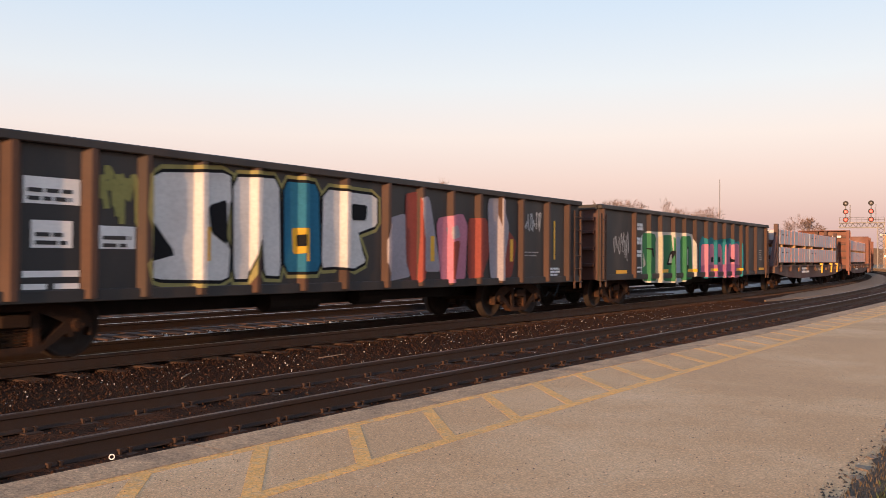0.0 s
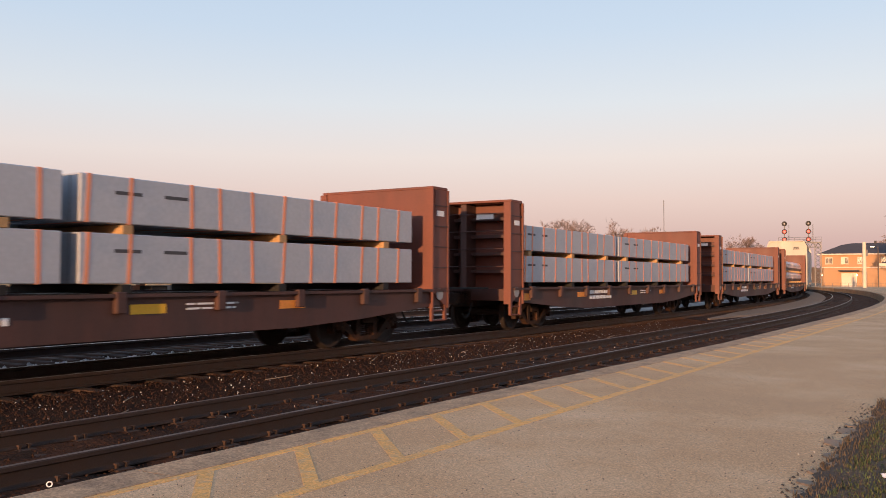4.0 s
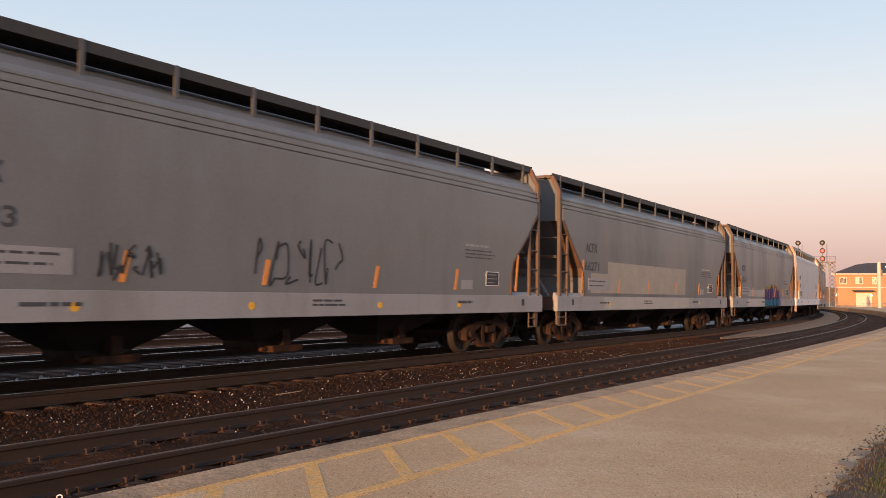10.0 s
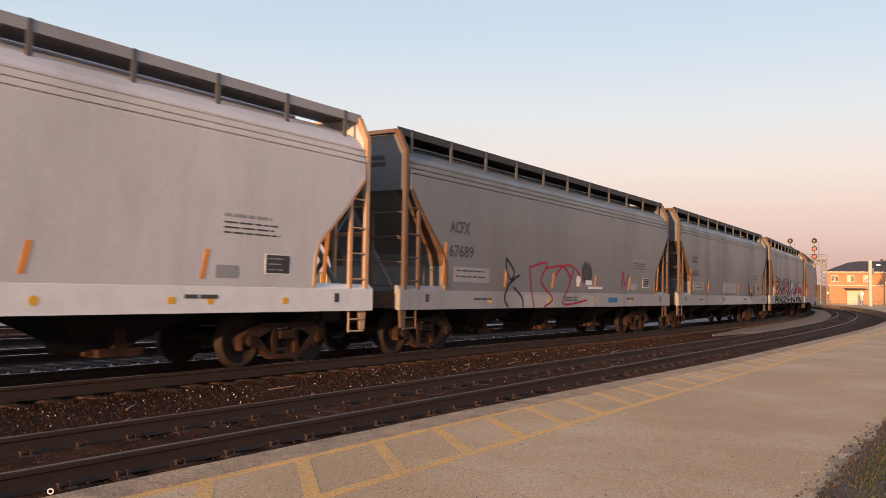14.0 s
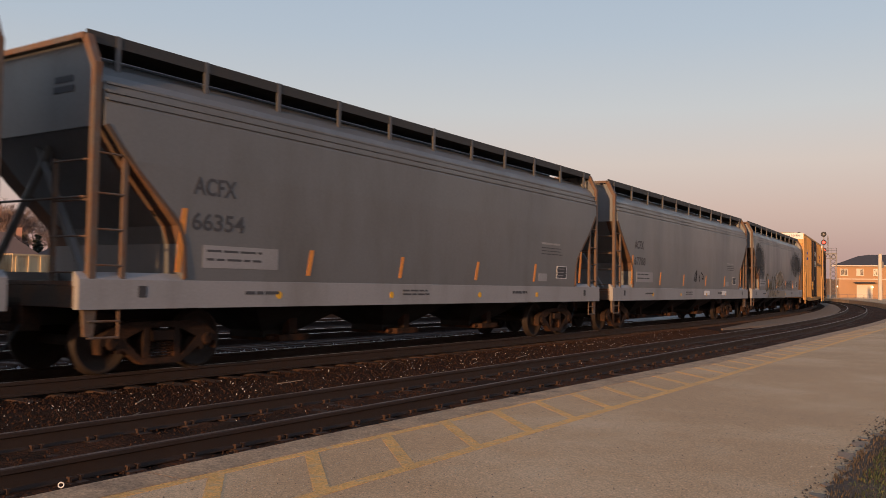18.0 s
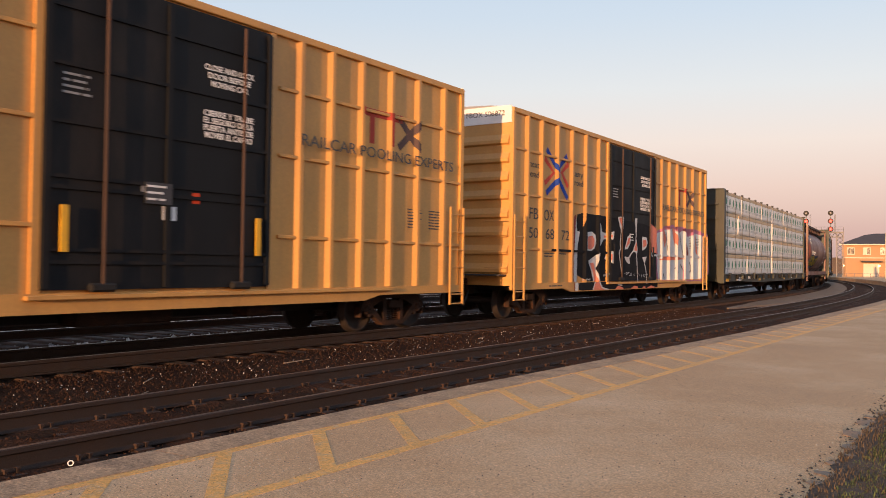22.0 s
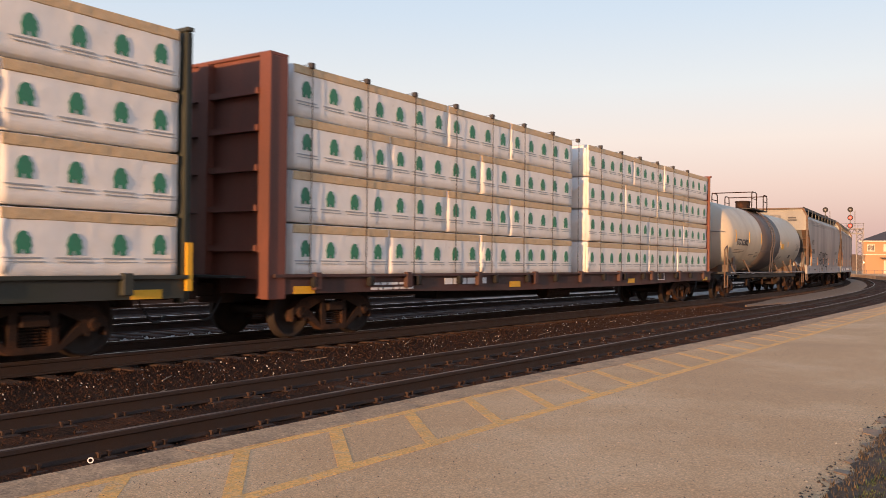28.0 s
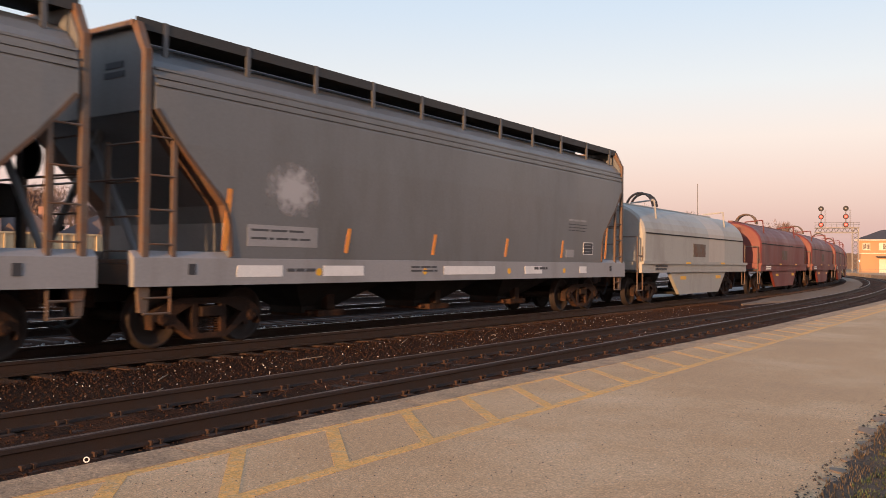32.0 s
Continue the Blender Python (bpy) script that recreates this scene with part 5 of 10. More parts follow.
def load_pipes(y_splits):
    r = 0.32
    for z in (1.27, 2.03):
        for y0, y1 in y_splits:
            for k in range(4):
                load_on(tube_bundle(y1 - y0 - 0.08, r, k == 3, int(z * 10)), pose(-0.99 + 0.66 * k, (y0 + y1) / 2, z + r))
            for f in (0.1, 0.35, 0.62, 0.9):
                y = y0 + (y1 - y0) * f
                load_on(timber(y, z), pose(0, y, z - 0.14))
            for f in (0.03, 0.09, 0.17, 0.25, 0.33, 0.40, 0.49, 0.56, 0.64, 0.73, 0.79, 0.88, 0.93, 0.97):
                y = y0 + (y1 - y0) * f
                s = thing("load_strap", "orange strap round a layer of bundles", "strap", "load straps")
                bm = bmesh.new()
                o = octagon(r + 0.004)
                arc = [(0.99 + px, r + pz) for px, pz in (o[2], o[1], o[0], o[7], o[6])]
                ring = [(-px, pz) for px, pz in reversed(arc)] + arc
                loft(bm, [[(px, -0.035, pz), (px, 0.035, pz), (px * 0.996, 0.035, pz - 0.003), (px * 0.996, -0.035, pz - 0.003)] for px, pz in ring])
                part("webbing", bm, M_STRAP, s)
                load_on(s, pose(0, y, z))


# ---- lumber on centre-beam flats ----
def m_wrap(seed, L):
    """A wrapped bundle with soft creases and a slightly slack skin."""
    def make():
        bm = bmesh.new()
        n, m = 22, 7
        h, w = 0.865, 1.18
        secs = []
        for j in range(n + 1):
            y = -L / 2 + L * j / n
            ring = []
            prof = [(-w / 2, 0), (-w / 2, h), (w / 2 - 0.03, h)] + [(w / 2, h - 0.03 - (h - 0.06) * i / m) for i in range(m + 1)] + [(w / 2 - 0.03, 0)]
            for x, z in prof:
                f = noise.noise((y * 2.1 + seed * 7, z * 3.5, seed)) * 0.010 + (0.5 - abs(noise.noise((y * 3.0 + z * 4 + seed, z * 3 - y * 2, seed * 3)))) * 0.020
                ring.append((x + (f if x > 0 else 0), y, z + (f * 0.6 if z > 0.5 else 0)))
            secs.append(ring)
        loft(bm, secs)
        return bm
    return make


def m_tree_print():
    bm = bmesh.new()
    pts = [(-0.10, -0.145), (-0.03, -0.145), (-0.02, -0.095), (0.008, -0.09), (0.022, -0.145), (0.095, -0.145), (0.088, -0.09), (0.115, -0.05), (0.098, 0.0), (0.10, 0.045), (0.06, 0.085), (0.045, 0.125), (-0.01, 0.14), (-0.05, 0.12), (-0.085, 0.08), (-0.095, 0.03), (-0.115, -0.01), (-0.095, -0.07)]
    bm.faces.new([bm.verts.new((0, y, z)) for y, z in pts])
    g = bmesh.ops.extrude_face_region(bm, geom=bm.faces[:])
    for v in g["geom"]:
        if isinstance(v, bmesh.types.BMVert):
            v.co.x += 0.006
    return bm


PITCH = 0.655                  # from print to print along a bundle


def m_print_bar():
    return boxes((0, 0.004, -0.26, 0.24, 0.235, 0.255), (0, 0.004, -0.22, 0.28, 0.19, 0.203))


def m_fold():
    """A loose fold of wrap at a bundle's end, which catches the low sun."""
    bm = bmesh.new()
    secs = []
    for k in range(6):
        z = 0.04 + 0.76 * k / 5
        q = 0.018 + 0.014 * math.sin(k * 2.1)
        secs.append([(0.57, -0.02, z), (0.585 + q, 0.02 + q * 0.4, z), (0.595 + q * 0.4, 0.10 + 0.05 * math.sin(k * 1.3), z), (0.57, 0.2, z)])
    return loft(bm, secs)


def bundle(n, var, near):
    L = n * PITCH - 0.04
    ob = thing("lumber_bundle", "lumber bundle in white wrap with tan band and green prints" if near else "lumber bundle in white wrap on the far flank", "lumber bundle", "lumber bundles")
    part("wrap", cached("wrap%d_%d" % (var, n), m_wrap(var, L), M_WRAP, True), None, ob)
    if near:
        part("wrap_band", cached("band%d" % n, lambda: boxes((0.55, 0.611, -L / 2 + 0.01, L / 2 - 0.01, 0.715, 0.86), bevel=0.01), M_KRAFT), None, ob, "tan paper band")
        if var == 2:
            part("end_fold", cached("fold", m_fold, M_WRAP, True), None, ob, "loose fold of wrap", pose(0, -L / 2, 0))
        for k in range(n):
            y = -L / 2 + PITCH * (k + 0.47) + 0.03 * math.sin(var * 3 + k)
            part("tree_print", cached("treeprint", m_tree_print, M_TREE_GREEN), None, ob, "green tree emblem", pose(0.602, y, 0.45 + 0.02 * math.cos(k + var), 2 * math.sin(k * 5 + var)))
            part("print_bar", cached("bars", m_print_bar, M_GREYPRINT), None, ob, at=pose(0.608, y, 0))
    return ob


def centre_beam(label, L, mat, end_mat, ends="", yellow=False):
    car = thing("centre_beam_flat_car", label, "flat car", "train cars")
    h = L / 2
    flat_base(car, L - 0.2, mat, False, 0.72)
    part("centre_beam", boxes((-0.12, 0.12, -h + 0.3, h - 0.3, 4.25, 4.6), (-0.05, 0.05, -h + 0.3, h - 0.3, 1.1, 4.3)), end_mat, car)
    for s in (-1, 1):
        a, b = sorted((s * h, s * (h - 0.12)))
        part("end_plate", boxes((-1.45, 1.45, min(s * (h - 0.09), s * (h - 0.04)), max(s * (h - 0.09), s * (h - 0.04)), 1.05, 4.68)), end_mat, car)
        part("end_cap", boxes((-1.50, 1.50, min(s * h, s * (h - (0.42 if s < 0 else 0.12))), max(s * h, s * (h - (0.42 if s < 0 else 0.12))), 4.68, 4.74), bevel=0.01), end_mat, car)
        deep = 0.40 if s < 0 else 0.10
        for xs in (-1, 1):
            x0, x1 = (1.34, 1.52) if s < 0 else (1.22, 1.39)
            part("end_post", boxes((min(xs * x0, xs * x1), max(xs * x0, xs * x1), min(s * h, s * (h - deep)), max(s * h, s * (h - deep)), 0.72, 4.68), bevel=0.015), end_mat, car)
            part("post_flange", boxes((min(xs * (x0 - 0.04), xs * (x1 + 0.03)), max(xs * (x0 - 0.04), xs * (x1 + 0.03)), min(s * h, s * (h + 0.03)), max(s * h, s * (h + 0.03)), 0.74, 4.68)), end_mat, car)
        part("end_upright", boxes((-0.12, 0.12, min(s * (h - 0.04), s * (h + 0.10)), max(s * (h - 0.04), s * (h + 0.10)), 1.12, 4.66)), end_mat, car)
        for z in (1.55, 2.2, 2.85, 3.5, 4.1):
            part("end_rib", boxes((-1.3, 1.3, min(s * (h - 0.04), s * (h + 0.07)), max(s * (h - 0.04), s * (h + 0.07)), z - 0.05, z + 0.05)), end_mat, car)
        part("end_walk", boxes((-1.3, 1.0, min(s * h, s * (h + 0.3)), max(s * h, s * (h + 0.3)), 1.06, 1.10)), M_GRATE, car)
    for k in range(4):
        plate("reflector", M_REFL, car, 1.503, -h + 0.6 + k * (L - 1.6) / 3, -h + 1.1 + k * (L - 1.6) / 3, 0.80, 0.93, "yellow reflective strip")
    for y0, y1, z0, z1 in ((h - 5.6, h - 5.0, 0.86, 0.885), (h - 5.6, h - 5.0, 1.055, 1.08), (h - 5.6, h - 5.57, 0.885, 1.055), (h - 5.03, h - 5.0, 0.885, 1.055), (h - 5.31, h - 5.29, 0.885, 1.055)):
        plate("inspection_frame", M_WHITE, car, 1.503, y0, y1, z0, z1)
    data_lines(car, 1.503, -h + 2.6, 0.92, 2, 1.4, M_WHITE, h=0.045, gap=0.09, seed=int(L * 7), name="stencil")
    data_lines(car, 1.503, -h + 5.0, 0.90, 1, 1.9, M_WHITE, h=0.13, gap=0.1, seed=int(L * 9), name="stencil")
    for k in range(int((L - 1.5) / 1.48)):
        y = -h + 1.05 + 1.48 * k
        part("tie_down_cable", cached("cbcable", lambda: boxes((1.435, 1.445, -0.008, 0.008, 1.1, 4.73), (0.75, 1.44, -0.008, 0.008, 4.722, 4.732)), M_STRAPBLACK), None, car, at=pose(0, y, 0))
        part("edge_protector", cached("cbedge", lambda: boxes((1.36, 1.455, -0.05, 0.05, 4.65, 4.745), bevel=0.01), M_STRAPBLACK), None, car, at=pose(0, y, 0))
        part("cable_winch", cached("cbwinch", lambda: boxes((1.50, 1.60, -0.07, 0.07, 0.90, 1.10), bevel=0.02), M_DARK), None, car, at=pose(0, y, 0))
    if yellow:
        for s in (-1, 1):
            part("grab_rail", boxes((1.52, 1.56, min(s * (h - 0.02), s * (h - 0.12)), max(s * (h - 0.02), s * (h - 0.12)), 0.9, 1.6)), M_REFL, car, "yellow grab rail")
    trucks(car, h - 2.1)
    couplers(car, h - 0.1)
    return car


def load_lumber(L, gap, seed):
    """Four layers of wrapped bundles of mixed lengths along both flanks, with a gap in the middle."""
    front = -L / 2 + 0.5
    half = int((L - 0.62 - gap) / PITCH / 2)
    slack = (L - 0.62 - gap - 2 * half * PITCH) / 2
    rnd = random.Random(seed)
    for side in (1, -1):
        for r in range(4):
            for start in (front, front + half * PITCH + slack + gap):
                left, y = half, start
                while left > 0:
                    n = left if left <= 7 else rnd.choice((4, 5, 6, 7))
                    if 0 < left - n < 4:
                        n = left - 4
                    ob = bundle(n, rnd.randrange(3), side > 0)
                    load_on(ob, pose(side * 0.80 + rnd.uniform(-0.015, 0.015), y + n * PITCH / 2 + slack * 0.5, 1.11 + 0.90 * r, 0, 0, 0 if side > 0 else 180))
                    y += n * PITCH
                    left -= n


# ---- boxcar ----
def boxcar(label, marks, L=15.75, door_mat=M_DOOR, handle=M_REFL):
    car = thing("boxcar", label, "boxcar", "train cars")
    h, zb, zt, xw = L / 2, 0.86, 5.20, 1.50
    ribs = [-h + v for v in (0.78, 1.56, 2.48, 3.38, 4.30, 5.2)] + [h - v for v in (5.15, 4.35, 3.5, 2.6, 1.7, 0.75)]
    d0, d1 = -h + 5.95, -h + 9.85
    for s in (-1, 1):
        part("side_wall", boxes((min(s * (xw - 0.05), s * xw), max(s * (xw - 0.05), s * xw), -h, h, zb, zt)), M_BOXY, car)
        part("roof_rail", boxes((min(s * (xw - 0.02), s * (xw + 0.06)), max(s * (xw - 0.02), s * (xw + 0.06)), -h, h, zt - 0.10, zt + 0.02), bevel=0.01), M_BOXY, car)
        bm = bmesh.new()
        prism(bm, [(-h, 0.92), (h, 0.92), (h, 0.76), (h - 2.9, 0.76), (h - 3.4, 0.66), (-h + 3.4, 0.66), (-h + 2.9, 0.76), (-h, 0.76)], "x", s * (xw - 0.02), s * (xw + 0.05))
        part("side_sill", bm, M_BOXY, car)
        for y in ribs:
            bm = bmesh.new()
            prism(bm, [(s * xw, y - 0.12), (s * (xw + 0.07), y - 0.04), (s * (xw + 0.07), y + 0.04), (s * xw, y + 0.12)], "z", 0.92, zt - 0.09)
            part("rib", bm, M_BOXY, car)
        for y in (-h + 0.06, h - 0.06, d0 - 0.06, d1 + 0.06):
            part("post", boxes((min(s * xw, s * (xw + 0.05)), max(s * xw, s * (xw + 0.05)), y - 0.06, y + 0.06, 0.92, zt - 0.09)), M_BOXY, car)
        for ya, yb in ((-h, d0 - 0.12), (d1 + 0.12, h)):
            for z in (1.78, 3.13, 4.24):
                part("panel_seam", boxes((min(s * xw, s * (xw + 0.045)), max(s * xw, s * (xw + 0.045)), ya + 0.12, yb, z - 0.03, z + 0.03), bevel=0.008), M_BOXY, car)
    # doors
    for s in (-1, 1):
        dr = part("door", boxes((min(s * (xw + 0.01), s * (xw + 0.06)), max(s * (xw + 0.01), s * (xw + 0.06)), d0, d1, 0.96, zt - 0.14)), door_mat, car, "black sliding door")
        for y in (d0 + 0.05, d0 + 1.9, d1 - 0.05):
            part("door_stile", boxes((min(s * (xw + 0.06), s * (xw + 0.10)), max(s * (xw + 0.06), s * (xw + 0.10)), y - 0.045, y + 0.045, 0.98, zt - 0.18)), door_mat, dr)
        for z in (1.32, 1.48, 2.28, 2.42, 3.12, 3.86, 4.6):
            part("door_rail", boxes((min(s * (xw + 0.06), s * (xw + 0.09)), max(s * (xw + 0.06), s * (xw + 0.09)), d0, d1, z - 0.025, z + 0.025)), door_mat, dr)
        for y in (d0 + 0.85, d1 - 0.62):
            part("lock_rod", rods(((s * (xw + 0.13), y, 0.95), (s * (xw + 0.13), y, zt - 0.2)), r=0.022), M_RIBRUST, dr)
        for y in (d0 + 0.28, d1 - 0.28):
            part("door_handle", boxes((min(s * (xw + 0.10), s * (xw + 0.13)), max(s * (xw + 0.10), s * (xw + 0.13)), y - 0.05, y + 0.05, 1.45, 2.05)), handle, dr, "long flat door handle")
    bm = bmesh.new()
    lathe(bm, [(xw + 0.061, 0.0), (xw + 0.061, 0.10), (xw + 0.068, 0.10), (xw + 0.068, 0.0)], "x", 14)
    part("round_badge", bm, M_SILLGREY, car, at=pose(0, d0 + 1.55, 2.35))
    plate("door_label", M_WHITE, car, xw + 0.061, d0 + 1.82, d0 + 2.06, 1.93, 2.13, "small white door label")
    plate("door_tag", paint_colour((0.55, 0.07, 0.03)), car, xw + 0.061, d0 + 2.35, d0 + 2.48, 2.2, 2.36, "red door tag")
    # ends with corrugations
    for s in (-1, 1):
        part("end_wall", boxes((-xw, xw, min(s * h, s * (h - 0.05)), max(s * h, s * (h - 0.05)), zb, zt)), M_BOXY, car)
        part("end_roof_panel", boxes((-xw, xw, min(s * (h + 0.004), s * (h + 0.02)), max(s * (h + 0.004), s * (h + 0.02)), zt - 0.36, zt + 0.06)), M_WHITE, car, "white upper end panel")
        for k in range(8):
            z = 1.25 + 0.45 * k
            bm = bmesh.new()
            prism(bm, [(s * h, z + 0.16), (s * (h + 0.075), z + 0.02), (s * (h + 0.075), z - 0.06), (s * h, z - 0.10)], "x", -xw + 0.06, xw - 0.06)
            part("end_corrugation", bm, M_BOXY, car)
        for z in (1.3, 1.68, 2.06, 2.44):
            part("grab_iron", rods(((xw - 0.05, s * (h + 0.13), z), (xw - 0.65, s * (h + 0.13), z)), ((xw + 0.10, s * (h - 0.02), z), (xw + 0.10, s * (h - 0.55), z)), r=0.014), M_BOXY, car)
        part("ladder_stile", boxes((xw + 0.07, xw + 0.11, min(s * (h - 0.02), s * (h - 0.06)), max(s * (h - 0.02), s * (h - 0.06)), 0.5, 2.6), (xw + 0.07, xw + 0.11, min(s * (h - 0.52), s * (h - 0.56)), max(s * (h - 0.52), s * (h - 0.56)), 0.5, 2.6)), M_BOXY, car)
        part("sill_step", rods(((xw + 0.09, s * (h - 0.02), 0.52), (xw + 0.09, s * (h - 0.55), 0.52)), ((xw + 0.09, s * (h - 0.02), 0.72), (xw + 0.09, s * (h - 0.55), 0.72)), r=0.016), M_BOXY, car)
        part("end_walk", boxes((-1.4, 1.4, min(s * h, s * (h + 0.35)), max(s * h, s * (h + 0.35)), 1.10, 1.14)), M_GRATE, car)
        part("draft_sill", boxes((-0.28, 0.28, min(s * 4.8, s * h), max(s * 4.8, s * h), 0.64, 1.0)), M_DARK, car)
    bm = bmesh.new()
    prism(bm, [(-xw - 0.05, zt), (xw + 0.05, zt), (xw * 0.6, zt + 0.10), (0, zt + 0.14), (-xw * 0.6, zt + 0.10)], "y", -h, h)
    part("roof", bm, M_SILLGREY, car)
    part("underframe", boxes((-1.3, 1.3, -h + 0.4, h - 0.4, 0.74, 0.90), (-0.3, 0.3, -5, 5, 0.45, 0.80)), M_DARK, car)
    part("cushion_unit", boxes((0.5, 0.95, -1.0, 0.6, 0.42, 0.74), bevel=0.03), M_CAST, car)
    part("brake_valve", boxes((0.7, 1.1, 2.0, 2.6, 0.45, 0.74), bevel=0.03), M_CAST, car)
    for y in (d0 + 0.85, d1 - 0.62):
        part("door_roller", boxes((xw + 0.06, xw + 0.16, y - 0.20, y + 0.20, 0.93, 1.05), bevel=0.03), M_DARK, car, "black door roller")
    part("door_track", boxes((xw + 0.05, xw + 0.13, d0 - 0.2, h - 2.6, 0.84, 0.90), bevel=0.008), M_BOXY, car, "yellow door track ledge")
    for y in (h - 1.25, h - 2.0):
        data_lines(car, xw + 0.006, y, 2.45, 7, 0.5, M_GREYMARK, h=0.022, gap=0.06, seed=int(y * 10))
    # markings
    lettering("reporting_mark", marks[0], M_MARK, car, side_at(xw + 0.006, -h + 1.17, 2.67), 0.29, 0.48)
    lettering("reporting_mark", marks[1], M_MARK, car, side_at(xw + 0.006, -h + 2.03, 2.67), 0.29, 0.55)
    for k, dg in enumerate(marks[2:]):
        lettering("reporting_mark", dg, M_MARK, car, side_at(xw + 0.006, -h + 1.17 + 0.93 * k, 2.18), 0.27, 0.48)
    for k, (tx, y, z) in enumerate((("next", 1.17, 3.93), ("load", 1.17, 3.68), ("any", 3.86, 3.93), ("road", 3.86, 3.68))):
        lettering("slogan", tx, M_MARK, car, side_at(xw + 0.006, -h + y, z), 0.17, 0.55)
    for col, pts in (((0.03, 0.07, 0.34), [[(2.75, 4.55), (3.35, 4.1), (3.9, 4.5)], [(2.75, 3.45), (3.4, 3.85), (3.42, 4.1)], [(3.42, 3.85), (3.95, 3.40)]]),
                     ((0.62, 0.09, 0.06), [[(2.65, 4.30), (3.15, 4.0), (2.65, 3.7)], [(3.98, 4.30), (3.62, 4.05), (3.98, 3.72)]])):
        p = part("emblem", stroke_mesh([[(-h + a - 0.85, b - 0.17) for a, b in ln] for ln in pts], 0.15, 0.005, [(y - 0.04, y + 0.04) for y in ribs], 0.07, xw), None, car, "red and blue arrow emblem")
        p.data.materials.append(paint_colour(col))
    for col, pts in (((0.42, 0.07, 0.05), [[(4.42, 4.22), (5.0, 4.22)], [(4.70, 4.22), (4.70, 3.68)], [(5.02, 4.22), (5.62, 4.22)], [(5.32, 4.22), (5.32, 3.68)]]),
                     ((0.13, 0.085, 0.075), [[(5.58, 4.22), (6.25, 3.68)], [(6.25, 4.22), (5.58, 3.68)]])):
        for ln in pts:
            p = part("brand_mark", stroke_mesh([ln], 0.15, 0.005, [(y - 0.04, y + 0.04) for y in ribs], 0.07, xw), None, car, "faded brand shape")
            p.data.materials.append(paint_colour(col))
    lettering("slogan", "RAILCAR POOLING EXPERTS", M_GREYMARK, car, side_at(xw + 0.078, 5.05, 3.44), 0.20, 4.7)
    for tx, z, w in (("CLOSE AND LOCK", 4.27, 1.0), ("DOOR BEFORE", 4.15, 0.85), ("MOVING CAR", 4.03, 0.75), ("CIERRE Y TRABE", 3.58, 1.0), ("EL SEGURO DE LA", 3.47, 1.0), ("PUERTA ANTES DE", 3.36, 1.0), ("MOVER EL CARRO", 3.25, 0.95)):
        lettering("door_text", tx, M_WHITE, car, side_at(xw + 0.066, 1.1, z), 0.085, w, bold=0.003)
    data_lines(car, xw + 0.004, -h + 1.8, 1.75, 3, 0.6, M_MARK, h=0.03, seed=5)
    data_lines(car, xw + 0.004, -h + 2.6, 1.75, 2, 0.6, M_MARK, h=0.03, seed=6)
    data_lines(car, xw + 0.052, -h + 2.0, 0.82, 1, 0.9, M_MARK, h=0.03, seed=7)
    plate("placard", M_MARK, car, xw + 0.102, d0 + 1.5, d0 + 1.95, 2.15, 2.45, "black door placard")
    data_lines(car, xw + 0.108, d0 + 1.52, 2.38, 3, 0.4, M_WHITE, h=0.03, gap=0.09, seed=8)
    data_lines(car, xw + 0.066, d0 + 0.25, 3.72, 4, 0.45, M_SILLGREY, h=0.03, gap=0.08, seed=12)
    lettering("end_mark", "".join(marks[:2]) + " " + "".join(marks[2:]), M_MARK, car, end_at(0.75, -h - 0.024, zt - 0.12), 0.13, 1.1)
    trucks(car, 6.05)
    couplers(car, h)
    return car, [(y - 0.04, y + 0.04) for y in ribs], xw


